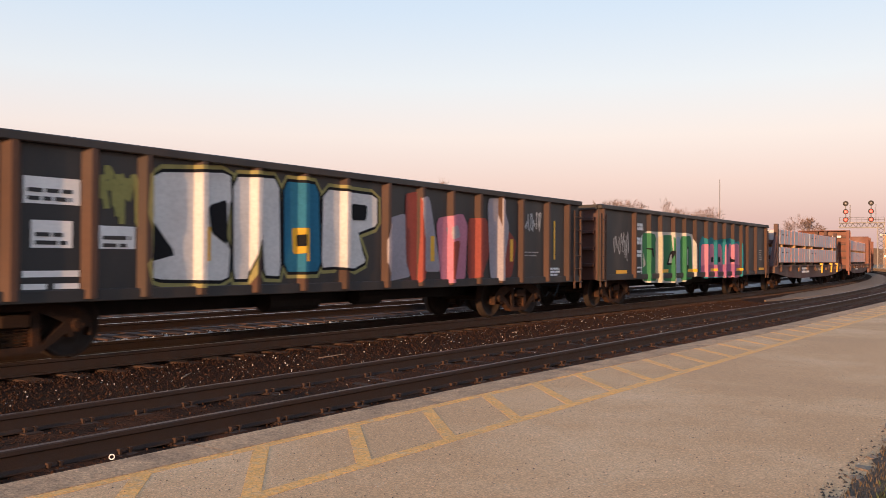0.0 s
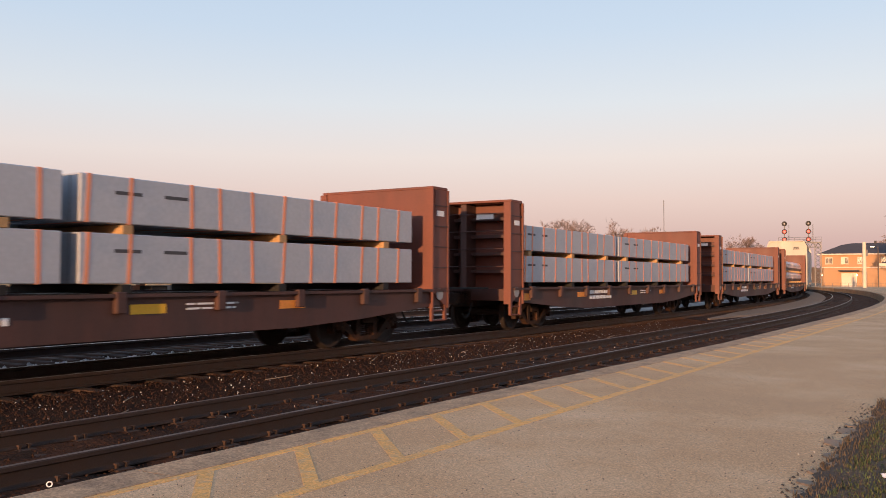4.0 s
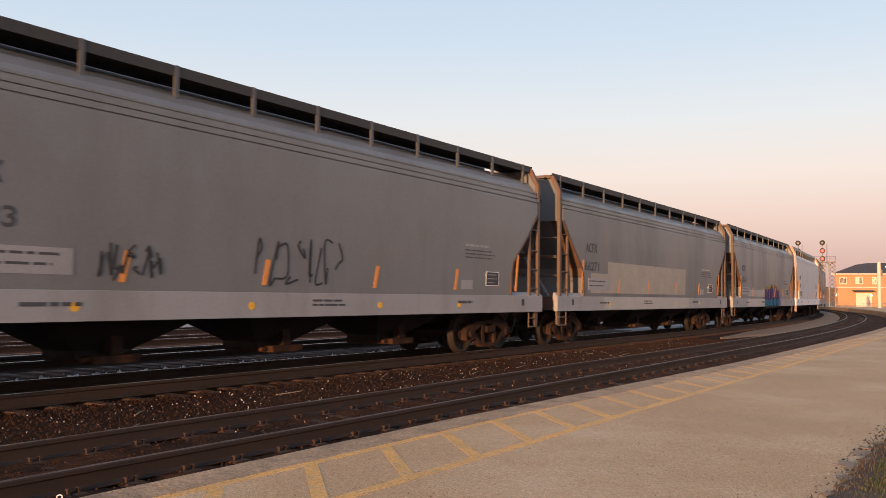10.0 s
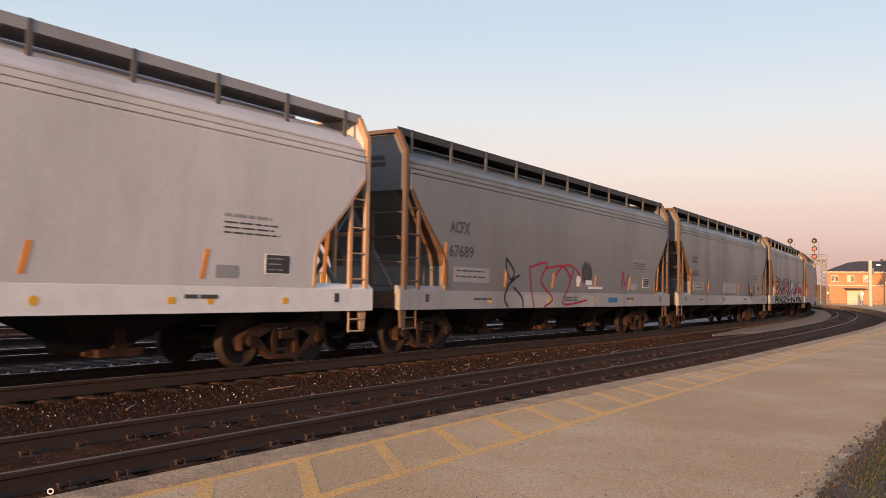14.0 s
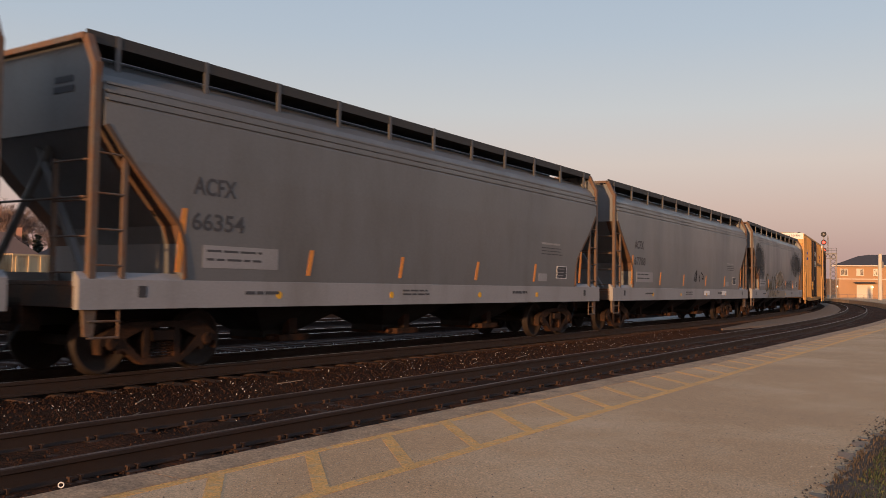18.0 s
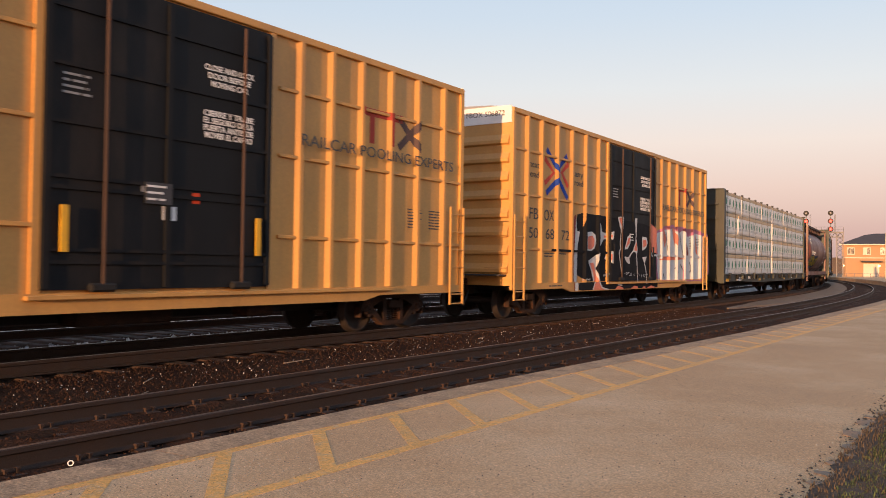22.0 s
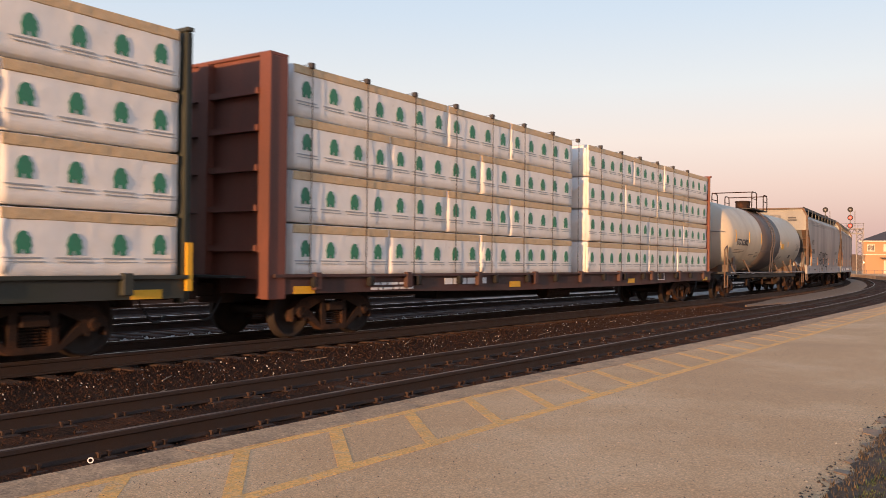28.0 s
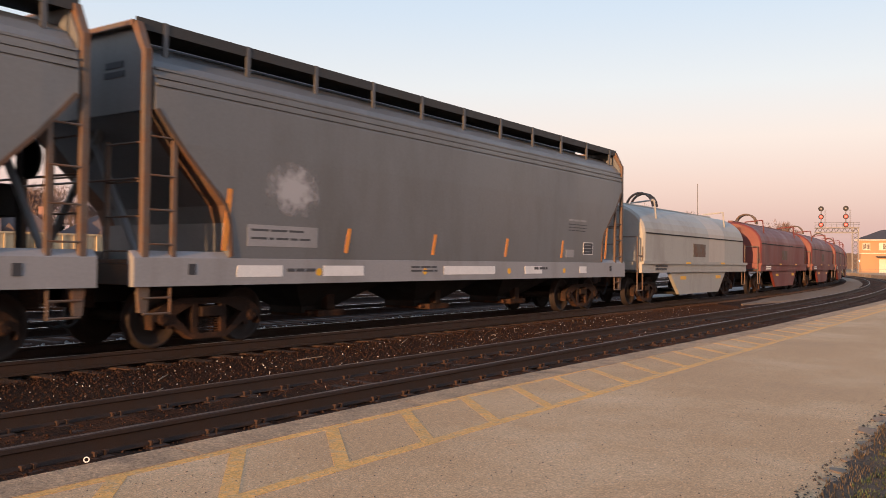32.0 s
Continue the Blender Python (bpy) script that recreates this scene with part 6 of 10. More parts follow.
# ---- cylindrical red hopper ----
def cylinder_hopper(label):
    car = thing("cylindrical_hopper_car", label, "hopper car", "train cars")
    h = 7.45
    bm = bmesh.new()
    prof = [(-6.35, 0.9), (-6.3, 1.35), (-6.15, 1.50), (-5.95, 1.545)] + [(y, 1.55 + (0.004 if k % 2 else 0)) for k, y in enumerate(np.linspace(-5.6, 5.6, 15))] + [(5.95, 1.545), (6.15, 1.50), (6.3, 1.35), (6.35, 0.9)]
    lathe(bm, prof, "y", 36)
    for v in bm.verts:
        v.co.z = v.co.z * 1.02 + 2.70
    part("barrel", bm, M_CNRED, car, smooth=True)
    for y in np.linspace(-4.8, 4.8, 7):
        bm = bmesh.new()
        lathe(bm, [(y - 0.03, 1.54), (y - 0.02, 1.557), (y + 0.02, 1.557), (y + 0.03, 1.54)], "y", 36)
        for v in bm.verts:
            v.co.z = v.co.z * 1.02 + 2.70
        part("hoop", bm, M_CNRED, car)
    for s in (-1, 1):
        part("side_sill", boxes((min(s * 1.38, s * 1.50), max(s * 1.38, s * 1.50), -h, h, 1.0, 1.24)), M_CNRED, car)
        part("roof_walkway", boxes((min(s * 0.62, s * 1.15), max(s * 0.62, s * 1.15), -h, h, 4.42, 4.46), (min(s * 1.12, s * 1.15), max(s * 1.12, s * 1.15), -h, h, 4.38, 4.5)), M_OXDARK, car)
        for k in range(11):
            y = -6.4 + 1.28 * k
            part("walkway_bracket", boxes((min(s * 0.6, s * 1.12), max(s * 0.6, s * 1.12), y - 0.03, y + 0.03, 4.10, 4.42)), M_OXDARK, car)
        part("end_roof", boxes((-1.42, 1.42, min(s * (h - 0.75), s * h), max(s * (h - 0.75), s * h), 4.42, 4.48)), M_CNRED, car)
        part("end_platform", boxes((-1.45, 1.45, min(s * (h - 1.2), s * h), max(s * (h - 1.2), s * h), 1.16, 1.24)), M_OXDARK, car)
        for x in (-1.40, 1.40):
            part("corner_post", boxes((x - 0.05, x + 0.05, min(s * h, s * (h - 0.1)), max(s * h, s * (h - 0.1)), 0.6, 4.42)), M_CNRED, car)
            part("ladder_post", boxes((x - 0.04, x + 0.04, min(s * (h - 0.55), s * (h - 0.63)), max(s * (h - 0.55), s * (h - 0.63)), 1.2, 4.3)), M_CNRED, car)
        for z in (0.65, 0.9, 1.6, 2.0, 2.4, 2.8, 3.2, 3.6, 4.0):
            part("rung", rods(((1.45, s * (h - 0.05), z), (1.45, s * (h - 0.6), z)), r=0.014), M_CNRED, car)
        bm = bmesh.new()
        prism(bm, [(s * 6.2, 1.9), (s * 6.9, 1.24), (s * 5.2, 1.24), (s * 5.2, 1.6)], "x", -1.0, 1.0)
        part("saddle", bm, M_OXDARK, car)
        part("end_rib", boxes((-0.9, 0.9, min(s * 6.3, s * 6.5), max(s * 6.3, s * 6.5), 2.6, 2.75), (-0.1, 0.1, min(s * 6.3, s * 6.5), max(s * 6.3, s * 6.5), 1.3, 3.6)), M_OXDARK, car)
        # a dark brown cap paints in the shade beneath the end roof
        cap = lathe(bmesh.new(), [(s * 6.30, 1.40), (s * 6.38, 1.33), (s * 6.44, 0.85), (s * 6.46, 0.0)], "y", 30)
        for v in cap.verts:
            v.co.z = v.co.z * 1.02 + 2.70
        part("end_sheet", cap, M_OXDARK, car, "brown end sheet with shade painted into its colour")
        for x in (-0.62, 0.62):
            part("end_beam", boxes((x - 0.07, x + 0.07, min(s * 6.46, s * 6.62), max(s * 6.46, s * 6.62), 1.24, 3.6), bevel=0.01), M_OXDARK, car)
            part("inner_post", boxes((x - 0.03, x + 0.03, min(s * (h - 0.03), s * (h - 0.09)), max(s * (h - 0.03), s * (h - 0.09)), 1.24, 4.42)), M_OXDARK, car)
        for z in (1.75, 2.3, 3.3):
            part("end_grab", rods(((-1.4, s * (h - 0.04), z), (1.4, s * (h - 0.04), z)), r=0.014), M_OXDARK, car)
        part("brake_box", boxes((-0.35, 0.45, min(s * 6.7, s * 7.1), max(s * 6.7, s * 7.1), 1.5, 2.2), bevel=0.03), M_DARK, car)
        part("draft_sill", boxes((-0.28, 0.28, min(s * 4.6, s * h), max(s * 4.6, s * h), 0.66, 1.1)), M_DARK, car)
    for y in (-3.6, -1.2, 1.2, 3.6):
        bm = bmesh.new()
        loft(bm, [[(a * k, y + d * q, z) for a, d in ((-1, -1), (1, -1), (1, 1), (-1, 1))] for k, q, z in ((1.3, 1.1, 1.5), (0.4, 0.35, 0.55), (0.4, 0.35, 0.42))])
        part("outlet_hopper", bm, M_OXDARK, car)
    def cx(z):
        return math.sqrt(max(0.04, 1.56 ** 2 - ((z - 2.70) / 1.02) ** 2)) + 0.006
    # markings on the round flank
    bm_rows = ((("CNLX", -4.95, 2.52, 0.27, 1.0)), ("10114", -3.55, 2.5, 0.25, 0.95), ("www.cn.ca", 4.95, 1.95, 0.14, 1.2))
    for tx, y, z, hh, w in bm_rows:
        tilt = math.degrees(math.asin(max(-1, min(1, (z - 2.70) / 1.59))))
        lettering("reporting_mark", tx, M_WHITE, car, side_at(cx(z) + 0.012, y, z) @ pose(0, 0, 0, -tilt, 0, 0), hh, w, bold=0.004)
    lettering("reporting_mark", "CNLX", M_WHITE, car, side_at(1.50, -6.05, 3.40) @ pose(0, 0, 0, -26, 0, 0), 0.13, 0.5)
    lettering("reporting_mark", "10114", M_WHITE, car, side_at(1.535, -6.05, 3.20) @ pose(0, 0, 0, -19, 0, 0), 0.13, 0.5)
    p = part("brand_mark", stroke_mesh([[(4.95, 2.85), (4.5, 2.85), (4.5, 2.3), (4.95, 2.3)], [(5.05, 2.3), (5.05, 2.85), (5.45, 2.3), (5.45, 2.85)]], 0.085, 0.008, (), 0, 1.55, curve=cx), None, car, "white brand shape")
    p.data.materials.append(M_WHITE)
    piece(car, [
        ("NVY", 0, [(-5.84, 2.28), (-5.30, 2.36), (-3.60, 2.38), (-2.80, 2.30), (-0.67, 2.38), (-0.61, 2.03), (-1.00, 1.30), (-5.85, 1.30), (-5.86, 1.65)]),
        ("AZR", 1, [(-5.80, 2.00), (-5.60, 2.30), (-5.00, 2.34), (-4.70, 1.90), (-5.40, 1.60)]),
        ("AZR", 1, [(-3.30, 1.30), (-2.70, 1.75), (-2.00, 1.50), (-1.60, 1.80), (-0.90, 1.40)]),
        ("CRI", 2, [(-5.60, 1.30), (-5.10, 1.60), (-4.60, 1.30)]),
        ("CRI", 2, [(-4.30, 1.30), (-3.90, 1.65), (-3.40, 1.30)]),
        ("CRI", 2, [(-2.30, 1.30), (-1.80, 1.60), (-1.30, 1.30)]),
    ], 1.55, curve=cx, rounds=2)
    strokes = [[(-5.64, 1.70), (-5.42, 2.29), (-5.13, 1.81), (-4.91, 2.26)], [(-4.66, 1.78), (-4.44, 2.29)], [(-4.05, 2.31), (-4.59, 2.02), (-4.25, 1.74)], [(-3.93, 2.25), (-4.14, 1.80), (-3.83, 1.79), (-3.67, 2.22)], [(-3.60, 2.10), (-3.40, 2.28), (-3.45, 1.80)], [(-3.73, 1.46), (-3.40, 2.08), (-2.98, 2.08), (-3.39, 1.74)], [(-3.20, 1.62), (-2.75, 2.11), (-2.54, 1.69)], [(-2.46, 2.07), (-2.24, 1.65), (-1.86, 2.15)], [(-1.75, 2.10), (-1.94, 1.71), (-1.52, 1.72), (-1.33, 2.17)], [(-1.31, 1.73), (-1.00, 2.24)], [(-0.71, 2.20), (-1.21, 1.99), (-0.98, 1.71)]]
    line_tag(car, strokes, (0.02, 0.022, 0.02), 1.55, 0.19, cx, 0.009, "graffiti_outline")
    line_tag(car, strokes, (0.47, 0.36, 0.035), 1.55, 0.115, cx, 0.012, label="yellow slanted graffiti letters")
    scribble(car, 1.5, 3.2, 1.4, 2.1, (0.45, 0.42, 0.40), 1.55, 8, curve=cx)
    scribble(car, 3.6, 5.6, 1.6, 2.1, (0.40, 0.37, 0.36), 1.55, 9, curve=cx)
    for y in (-6.0, 5.9, 1.2):
        spray_patch(car, y, y + 0.08, 1.5, 2.2, M_REFL, 1.55, out=0.01, curve=cx, name="reflective_strip")
    trucks(car, 5.75)
    couplers(car, h)
    return car


# ---- tank car ----
def tank_car(label):
    car = thing("tank_car", label, "tank car", "train cars")
    r, zc, h = 1.50, 2.58, 7.75
    bm = bmesh.new()
    dome = [(-7.30 + 0.75 * (1 - math.cos(a)), r * math.sin(a)) for a in np.linspace(0.08, math.pi / 2, 9)]
    lathe(bm, dome + [(-0.0, r)] + [(-y, q) for y, q in reversed(dome)], "y", 48)
    for v in bm.verts:
        v.co.z += zc
    part("tank", bm, M_TANK, car, smooth=True)
    bm = bmesh.new()
    lathe(bm, [(-1.85, r + 0.004), (-0.6, r + 0.005), (0.6, r + 0.005), (1.80, r + 0.004)], "y", 48)
    for v in bm.verts:
        v.co.z += zc
    part("dark_band", bm, M_TANKGREY, car, "dark grey painted band", smooth=True)
    part("seam_strip", boxes((r - 0.10, r - 0.068, -1.8, 1.75, 2.02, 2.045)), M_TANKGREY, car)
    for y in (-6.4, -5.0, -3.3, 3.3, 5.4):
        bm = bmesh.new()
        lathe(bm, [(y - 0.02, r - 0.004), (y - 0.010, r + 0.0015), (y + 0.010, r + 0.0015), (y + 0.02, r - 0.004)], "y", 48)
        for v in bm.verts:
            v.co.z += zc
        part("weld_seam", bm, M_TANK, car)
    # dome, platform and railings
    bm = bmesh.new()
    lathe(bm, [(3.95, 0.34), (4.46, 0.34), (4.47, 0.37), (4.52, 0.37), (4.54, 0.30), (4.54, 0.0)], "z", 22)
    part("manway", bm, M_CAST, car, at=pose(0, 0.55, 0))
    part("platform", boxes((-0.95, 0.95, -1.45, 1.5, 4.02, 4.06)), M_GRATE, car)
    for x in (-0.92, 0.92):
        for y0, y1, tall in ((-1.45, -0.55, 0.78), (0.75, 1.50, 0.78)):
            zt = 4.04 + tall
            pts = [(x, y0, 4.04), (x, y0, zt - 0.14), (x, y0 + 0.05, zt - 0.04), (x, y0 + 0.15, zt), (x, y1 - 0.15, zt), (x, y1 - 0.05, zt - 0.04), (x, y1, zt - 0.14), (x, y1, 4.04)]
            part("railing", rods(*zip(pts, pts[1:]), r=0.025, n=8), M_CAST, car)
            part("mid_rail", rods(((x, y0, 4.5), (x, y1, 4.5)), r=0.018), M_CAST, car)
    for y in (-1.45, 1.50):
        part("cross_rail", rods(((-0.92, y, 4.80), (0.92, y, 4.80)), r=0.025), M_CAST, car)
    part("valve", boxes((0.30, 0.46, -0.45, -0.3, 4.05, 4.28), bevel=0.02), M_CAST, car)
    part("valve", boxes((-0.1, 0.1, 1.1, 1.28, 4.05, 4.24), bevel=0.02), M_CAST, car)

    def hoop(y, a):
        return ((r + 0.10) * math.cos(a), y, zc + (r + 0.10) * math.sin(a))
    for y in (-0.25, 0.17):
        pts = [(1.44, y, 0.98), (1.50, y, 1.7)] + [hoop(y, radians(a)) for a in range(-18, 68, 8)]
        part("ladder_stile", rods(*zip(pts, pts[1:]), r=0.022), M_TANKGREY, car)
    for k in range(9):
        p, q = (hoop(-0.25, radians(-20 + 11 * k)), hoop(0.17, radians(-20 + 11 * k))) if k > 1 else ((1.49, -0.25, 1.25 + 0.4 * k), (1.49, 0.17, 1.25 + 0.4 * k))
        part("rung", rods((p, q), r=0.017), M_TANKGREY, car)
    for s in (-1, 1):
        part("running_board", boxes((min(s * 1.42, s * 1.50), max(s * 1.42, s * 1.50), -h, h, 0.99, 1.015)), M_GRATE, car)
        part("side_beam", boxes((min(s * 1.36, s * 1.46), max(s * 1.36, s * 1.46), -5.6, 5.6, 0.84, 0.985), bevel=0.01), M_DARK, car)
        for y in (-3.9, -1.1, 0.9, 3.6):
            part("beam_hanger", boxes((min(s * 1.30, s * 1.36), max(s * 1.30, s * 1.36), y - 0.05, y + 0.05, 0.50, 0.985)), M_CAST, car)
        part("handrail", rods(((s * 1.50, -7.0, 1.07), (s * 1.50, 7.0, 1.07)), r=0.02), M_SILLGREY, car)
        part("brake_pipe", rods(((s * 0.55, -5.2, 0.82), (s * 0.55, 5.2, 0.82)), r=0.03), M_DARK, car)
        part("brake_rod", rods(((s * 0.2, -5.2, 0.66), (s * 0.35, 0.6, 0.60), ), ((s * 0.35, 0.6, 0.60), (s * 0.2, 5.2, 0.68)), r=0.025), M_DARK, car)
        for y in (-6.4, -4.0, 1.45, 3.6, 6.4):
            part("handrail_bracket", rods(((s * 1.49, y, 1.07), (s * 1.30, y - 0.32, 1.62)), r=0.035), M_HOPRUST, car)
        part("bolster", boxes((-1.3, 1.3, min(s * 5.5, s * 6.6), max(s * 5.5, s * 6.6), 1.0, 1.40)), M_HOPRUST, car)
        part("stub_sill", boxes((-0.3, 0.3, min(s * 4.2, s * h), max(s * 4.2, s * h), 0.68, 1.15)), M_DARK, car)
        part("end_platform", boxes((-1.5, 1.5, min(s * 7.1, s * h), max(s * 7.1, s * h), 1.03, 1.10)), M_GRATE, car)
        for x in (-1.45, 1.45):
            part("end_rail", rods(((x, s * h, 0.5), (x, s * h, 2.0)), ((x, s * h, 2.0), (x, s * (h - 0.35), 2.15)), ((x, s * (h - 0.35), 2.15), (x, s * (h - 0.45), 1.1)), ((x, s * (h - 0.4), 0.5), (x, s * h, 0.5)), ((x, s * (h - 0.4), 0.5), (x, s * (h - 0.4), 1.0)), r=0.03), M_HOPRUST, car)
        part("end_handrail", rods(((-1.3, s * 7.25, 2.75), (1.3, s * 7.25, 2.75)), r=0.02), M_SILLGREY, car)
        for xs in (-1, 1):
            bm = bmesh.new()
            prism(bm, [(s * 5.9, 1.1), (s * 5.7, 1.9), (s * 5.55, 1.9), (s * 5.5, 1.1)], "x", xs * 1.18, xs * 1.24)
            part("tank_brace", bm, M_HOPRUST, car)
    part("brake_reservoir", tube(bmesh.new(), (1.0, 6.6, 1.45), (1.0, 7.5, 1.45), 0.2, 14), M_TANK, car, "cream air reservoir")
    part("bottom_outlet", boxes((-0.2, 0.2, -0.2, 0.3, 0.6, 1.25), (-0.9, 0.9, -0.9, -0.8, 0.72, 0.78)), M_DARK, car)

    def tx(z):
        return math.sqrt(max(0.04, (r + 0.004) ** 2 - (z - zc) ** 2))
    for s, y, z, hh, w in (("ETCX", -5.72, 2.34, 0.25, 0.66), ("623802", -4.78, 2.34, 0.25, 1.02)):
        lettering("reporting_mark", s, M_MARK, car, side_at(tx(z), y, z), hh, w, bold=0.008, curve=tx)
    for k, (y, z, w, n) in enumerate(((-6.2, 2.02, 1.6, 3), (-2.55, 1.95, 0.6, 5), (-3.6, 1.85, 0.9, 2), (1.95, 1.85, 0.9, 4), (5.6, 2.5, 0.7, 6))):
        data_lines(car, tx(z) - 0.01, y, z, n, w, M_GREYMARK, h=0.018, gap=0.06, seed=20 + k, curve=tx)
    curved_plate("warning_placard", M_REFL, car, 2.15, 2.7, 2.20, 2.46, tx)
    curved_plate("data_panel", M_MARK, car, 4.4, 4.72, 1.78, 1.95, tx)
    for y in (-6.3, -4.14, -2.06, 1.9, 3.55):
        curved_plate("reflective_strip", M_REFL, car, y, y + 0.1, 2.35, 2.85 if y < 1 else 2.6, tx)
    bm = bmesh.new()
    bm.faces.new([bm.verts.new(p) for p in ((0.55, -7.42, 1.45), (0.72, -7.40, 1.62), (0.55, -7.38, 1.79), (0.38, -7.40, 1.62))])
    bmesh.ops.solidify(bm, geom=bm.faces[:], thickness=0.01)
    part("hazard_placard", bm, M_WHITE, car)
    trucks(car, 6.05)
    couplers(car, h)
    return car


# ---- coil cars ----
def coil_car(label, body, L=12.2):
    car = thing("coil_car", label, "coil car", "train cars")
    h = L / 2
    bm = bmesh.new()
    prism(bm, [(-h, 1.06), (h, 1.06), (h, 1.42), (-h, 1.42)], "x", -1.5, 1.5)
    part("deck_frame", bm, body, car)
    for s in (-1, 1):
        bm = bmesh.new()
        prism(bm, [(-3.3, 1.06), (3.3, 1.06), (2.3, 0.28), (-2.3, 0.28)], "x", s * 1.30, s * 1.42)
        part("trough_side", bm, body, car)
        part("side_flange", boxes((min(s * 1.5, s * 1.56), max(s * 1.5, s * 1.56), -h, h, 1.34, 1.44)), body, car)
        part("end_platform", boxes((-1.4, 1.4, min(s * h, s * (h + 0.25)), max(s * h, s * (h + 0.25)), 1.1, 1.16)), M_GRATE, car)
        part("end_handrail", rods(((1.4, s * (h + 0.15), 0.5), (1.4, s * (h + 0.15), 2.2)), ((1.4, s * (h + 0.15), 2.2), (0.7, s * (h + 0.15), 2.2)), ((1.4, s * (h - 0.3), 0.5), (1.4, s * (h - 0.3), 1.9)), ((1.4, s * (h + 0.15), 0.5), (1.4, s * (h - 0.3), 0.5)), ((1.4, s * (h + 0.15), 1.6), (1.4, s * (h - 0.3), 1.6)), r=0.022), M_HOPRUST, car)
        part("draft_sill", boxes((-0.28, 0.28, min(s * 3.0, s * h), max(s * 3.0, s * h), 0.66, 1.06)), M_DARK, car)
    part("trough_floor", boxes((-1.3, 1.3, -2.3, 2.3, 0.28, 0.36)), M_DARK, car)
    sec = [(1.46, 1.44), (1.46, 2.35)] + [(1.46 * math.cos(a), 2.35 + 1.02 * math.sin(a)) for a in np.linspace(0.15, math.pi - 0.15, 14)] + [(-1.46, 2.35), (-1.46, 1.44)]
    hood = part("hood", loft(bmesh.new(), [[(x * k, y, 1.44 + (z - 1.44) * k) for x, z in sec] for y, k in ((-h + 0.3, 0.96), (-h + 0.38, 1.0), (h - 0.38, 1.0), (h - 0.3, 0.96))]), body, car, "rounded steel coil cover")
    part("hood_seam", boxes((1.44, 1.485, -h + 0.4, h - 0.4, 2.33, 2.37)), M_DARK, hood)
    part("patched_panel", loft(bmesh.new(), [[(x * 1.004, y, 1.44 + (z - 1.44) * 1.004) for x, z in sec] for y in (0.9, 3.0)], cap=False), M_TAN if body is M_COILW else body, hood)
    part("rust_patch", boxes((1.46, 1.468, -0.9, 0.5, 1.62, 2.1)), M_HOPRUST, hood)
    part("roof_spine", boxes((-0.10, 0.10, -h + 0.5, h - 0.5, 3.34, 3.44)), body, hood)
    for y in (-h + 1.9, h - 2.4):
        for x in (-1.18, 1.18):
            part("lift_arm", rods(((x * 0.3, y, 3.42), (x, y, 3.5)), ((x, y, 3.5), (x * 1.06, y, 2.85)), r=0.03), body, hood)
    for yy in (-2.5, -2.1):
        bm = bmesh.new()
        pts = [(0.5 * math.cos(a), yy, 3.4 + 0.5 * math.sin(a)) for a in np.linspace(0, math.pi, 10)]
        for a, b in zip(pts, pts[1:]):
            tube(bm, a, b, 0.045)
        part("lifting_loop", bm, M_HOPRUST, hood)
    for y in (-2.0, 2.2):
        plate("reflector", M_REFL, car, 1.565, y, y + 0.5, 1.36, 1.43, "yellow reflective strip")
        plate("reflector", M_REFL, car, 1.424, y - 0.2, y + 0.4, 0.80, 0.92, "yellow reflective strip")
    data_lines(car, 1.503, -h + 1.2, 1.24, 2, 1.4, M_MARK if body is M_COILW else M_WHITE, h=0.07, gap=0.1, seed=3)
    trucks(car, h - 1.55)
    couplers(car, h)
    return car


# ---- beyond the platform's end: signal gantry, station building, poles ----
def polar(az, dist):
    """A place at an azimuth left of +y."""
    return Vector((-dist * math.sin(radians(az)), dist * math.cos(radians(az)), 0))


M_STEELGREY = material("weathered gantry steel", (0.16, 0.15, 0.15), 0.6, metal=0.4, vary=0.3, size=3, fine=30)
M_BLACKDISC = material("black signal backing", (0.015, 0.015, 0.016), 0.7, vary=0.1, bump=0)
M_STUCCO = material("peach stucco", (0.43, 0.25, 0.135), 0.85, vary=0.08, size=0.5, fine=12, bump=0.1)
M_ROOFDARK = material("dark roof shingle", (0.055, 0.052, 0.058), 0.85, vary=0.2, size=1, fine=10)
M_TRIM = material("pale trim", (0.66, 0.58, 0.48), 0.7, vary=0.08)
M_GLASSDARK = material("window glass", (0.05, 0.05, 0.055), 0.12, vary=0.1, bump=0)
M_POLE = material("cream concrete pole", (0.62, 0.55, 0.44), 0.7, vary=0.1, size=1)
M_POLEDARK = material("brown steel pole", (0.09, 0.06, 0.045), 0.6, vary=0.2)
red_lens = bpy.data.materials.new("red signal lens")
red_lens.use_nodes = True
red_lens.node_tree.nodes["Principled BSDF"].inputs["Base Color"].default_value = (0.6, 0.02, 0.02, 1)
red_lens.node_tree.nodes["Principled BSDF"].inputs["Emission Color"].default_value = (1, 0.04, 0.03, 1)
red_lens.node_tree.nodes["Principled BSDF"].inputs["Emission Strength"].default_value = 1.2
lamp_glow = bpy.data.materials.new("lit lamp glass")
lamp_glow.use_nodes = True
lamp_glow.node_tree.nodes["Principled BSDF"].inputs["Emission Color"].default_value = (1, 0.75, 0.42, 1)
lamp_glow.node_tree.nodes["Principled BSDF"].inputs["Emission Strength"].default_value = 5.0

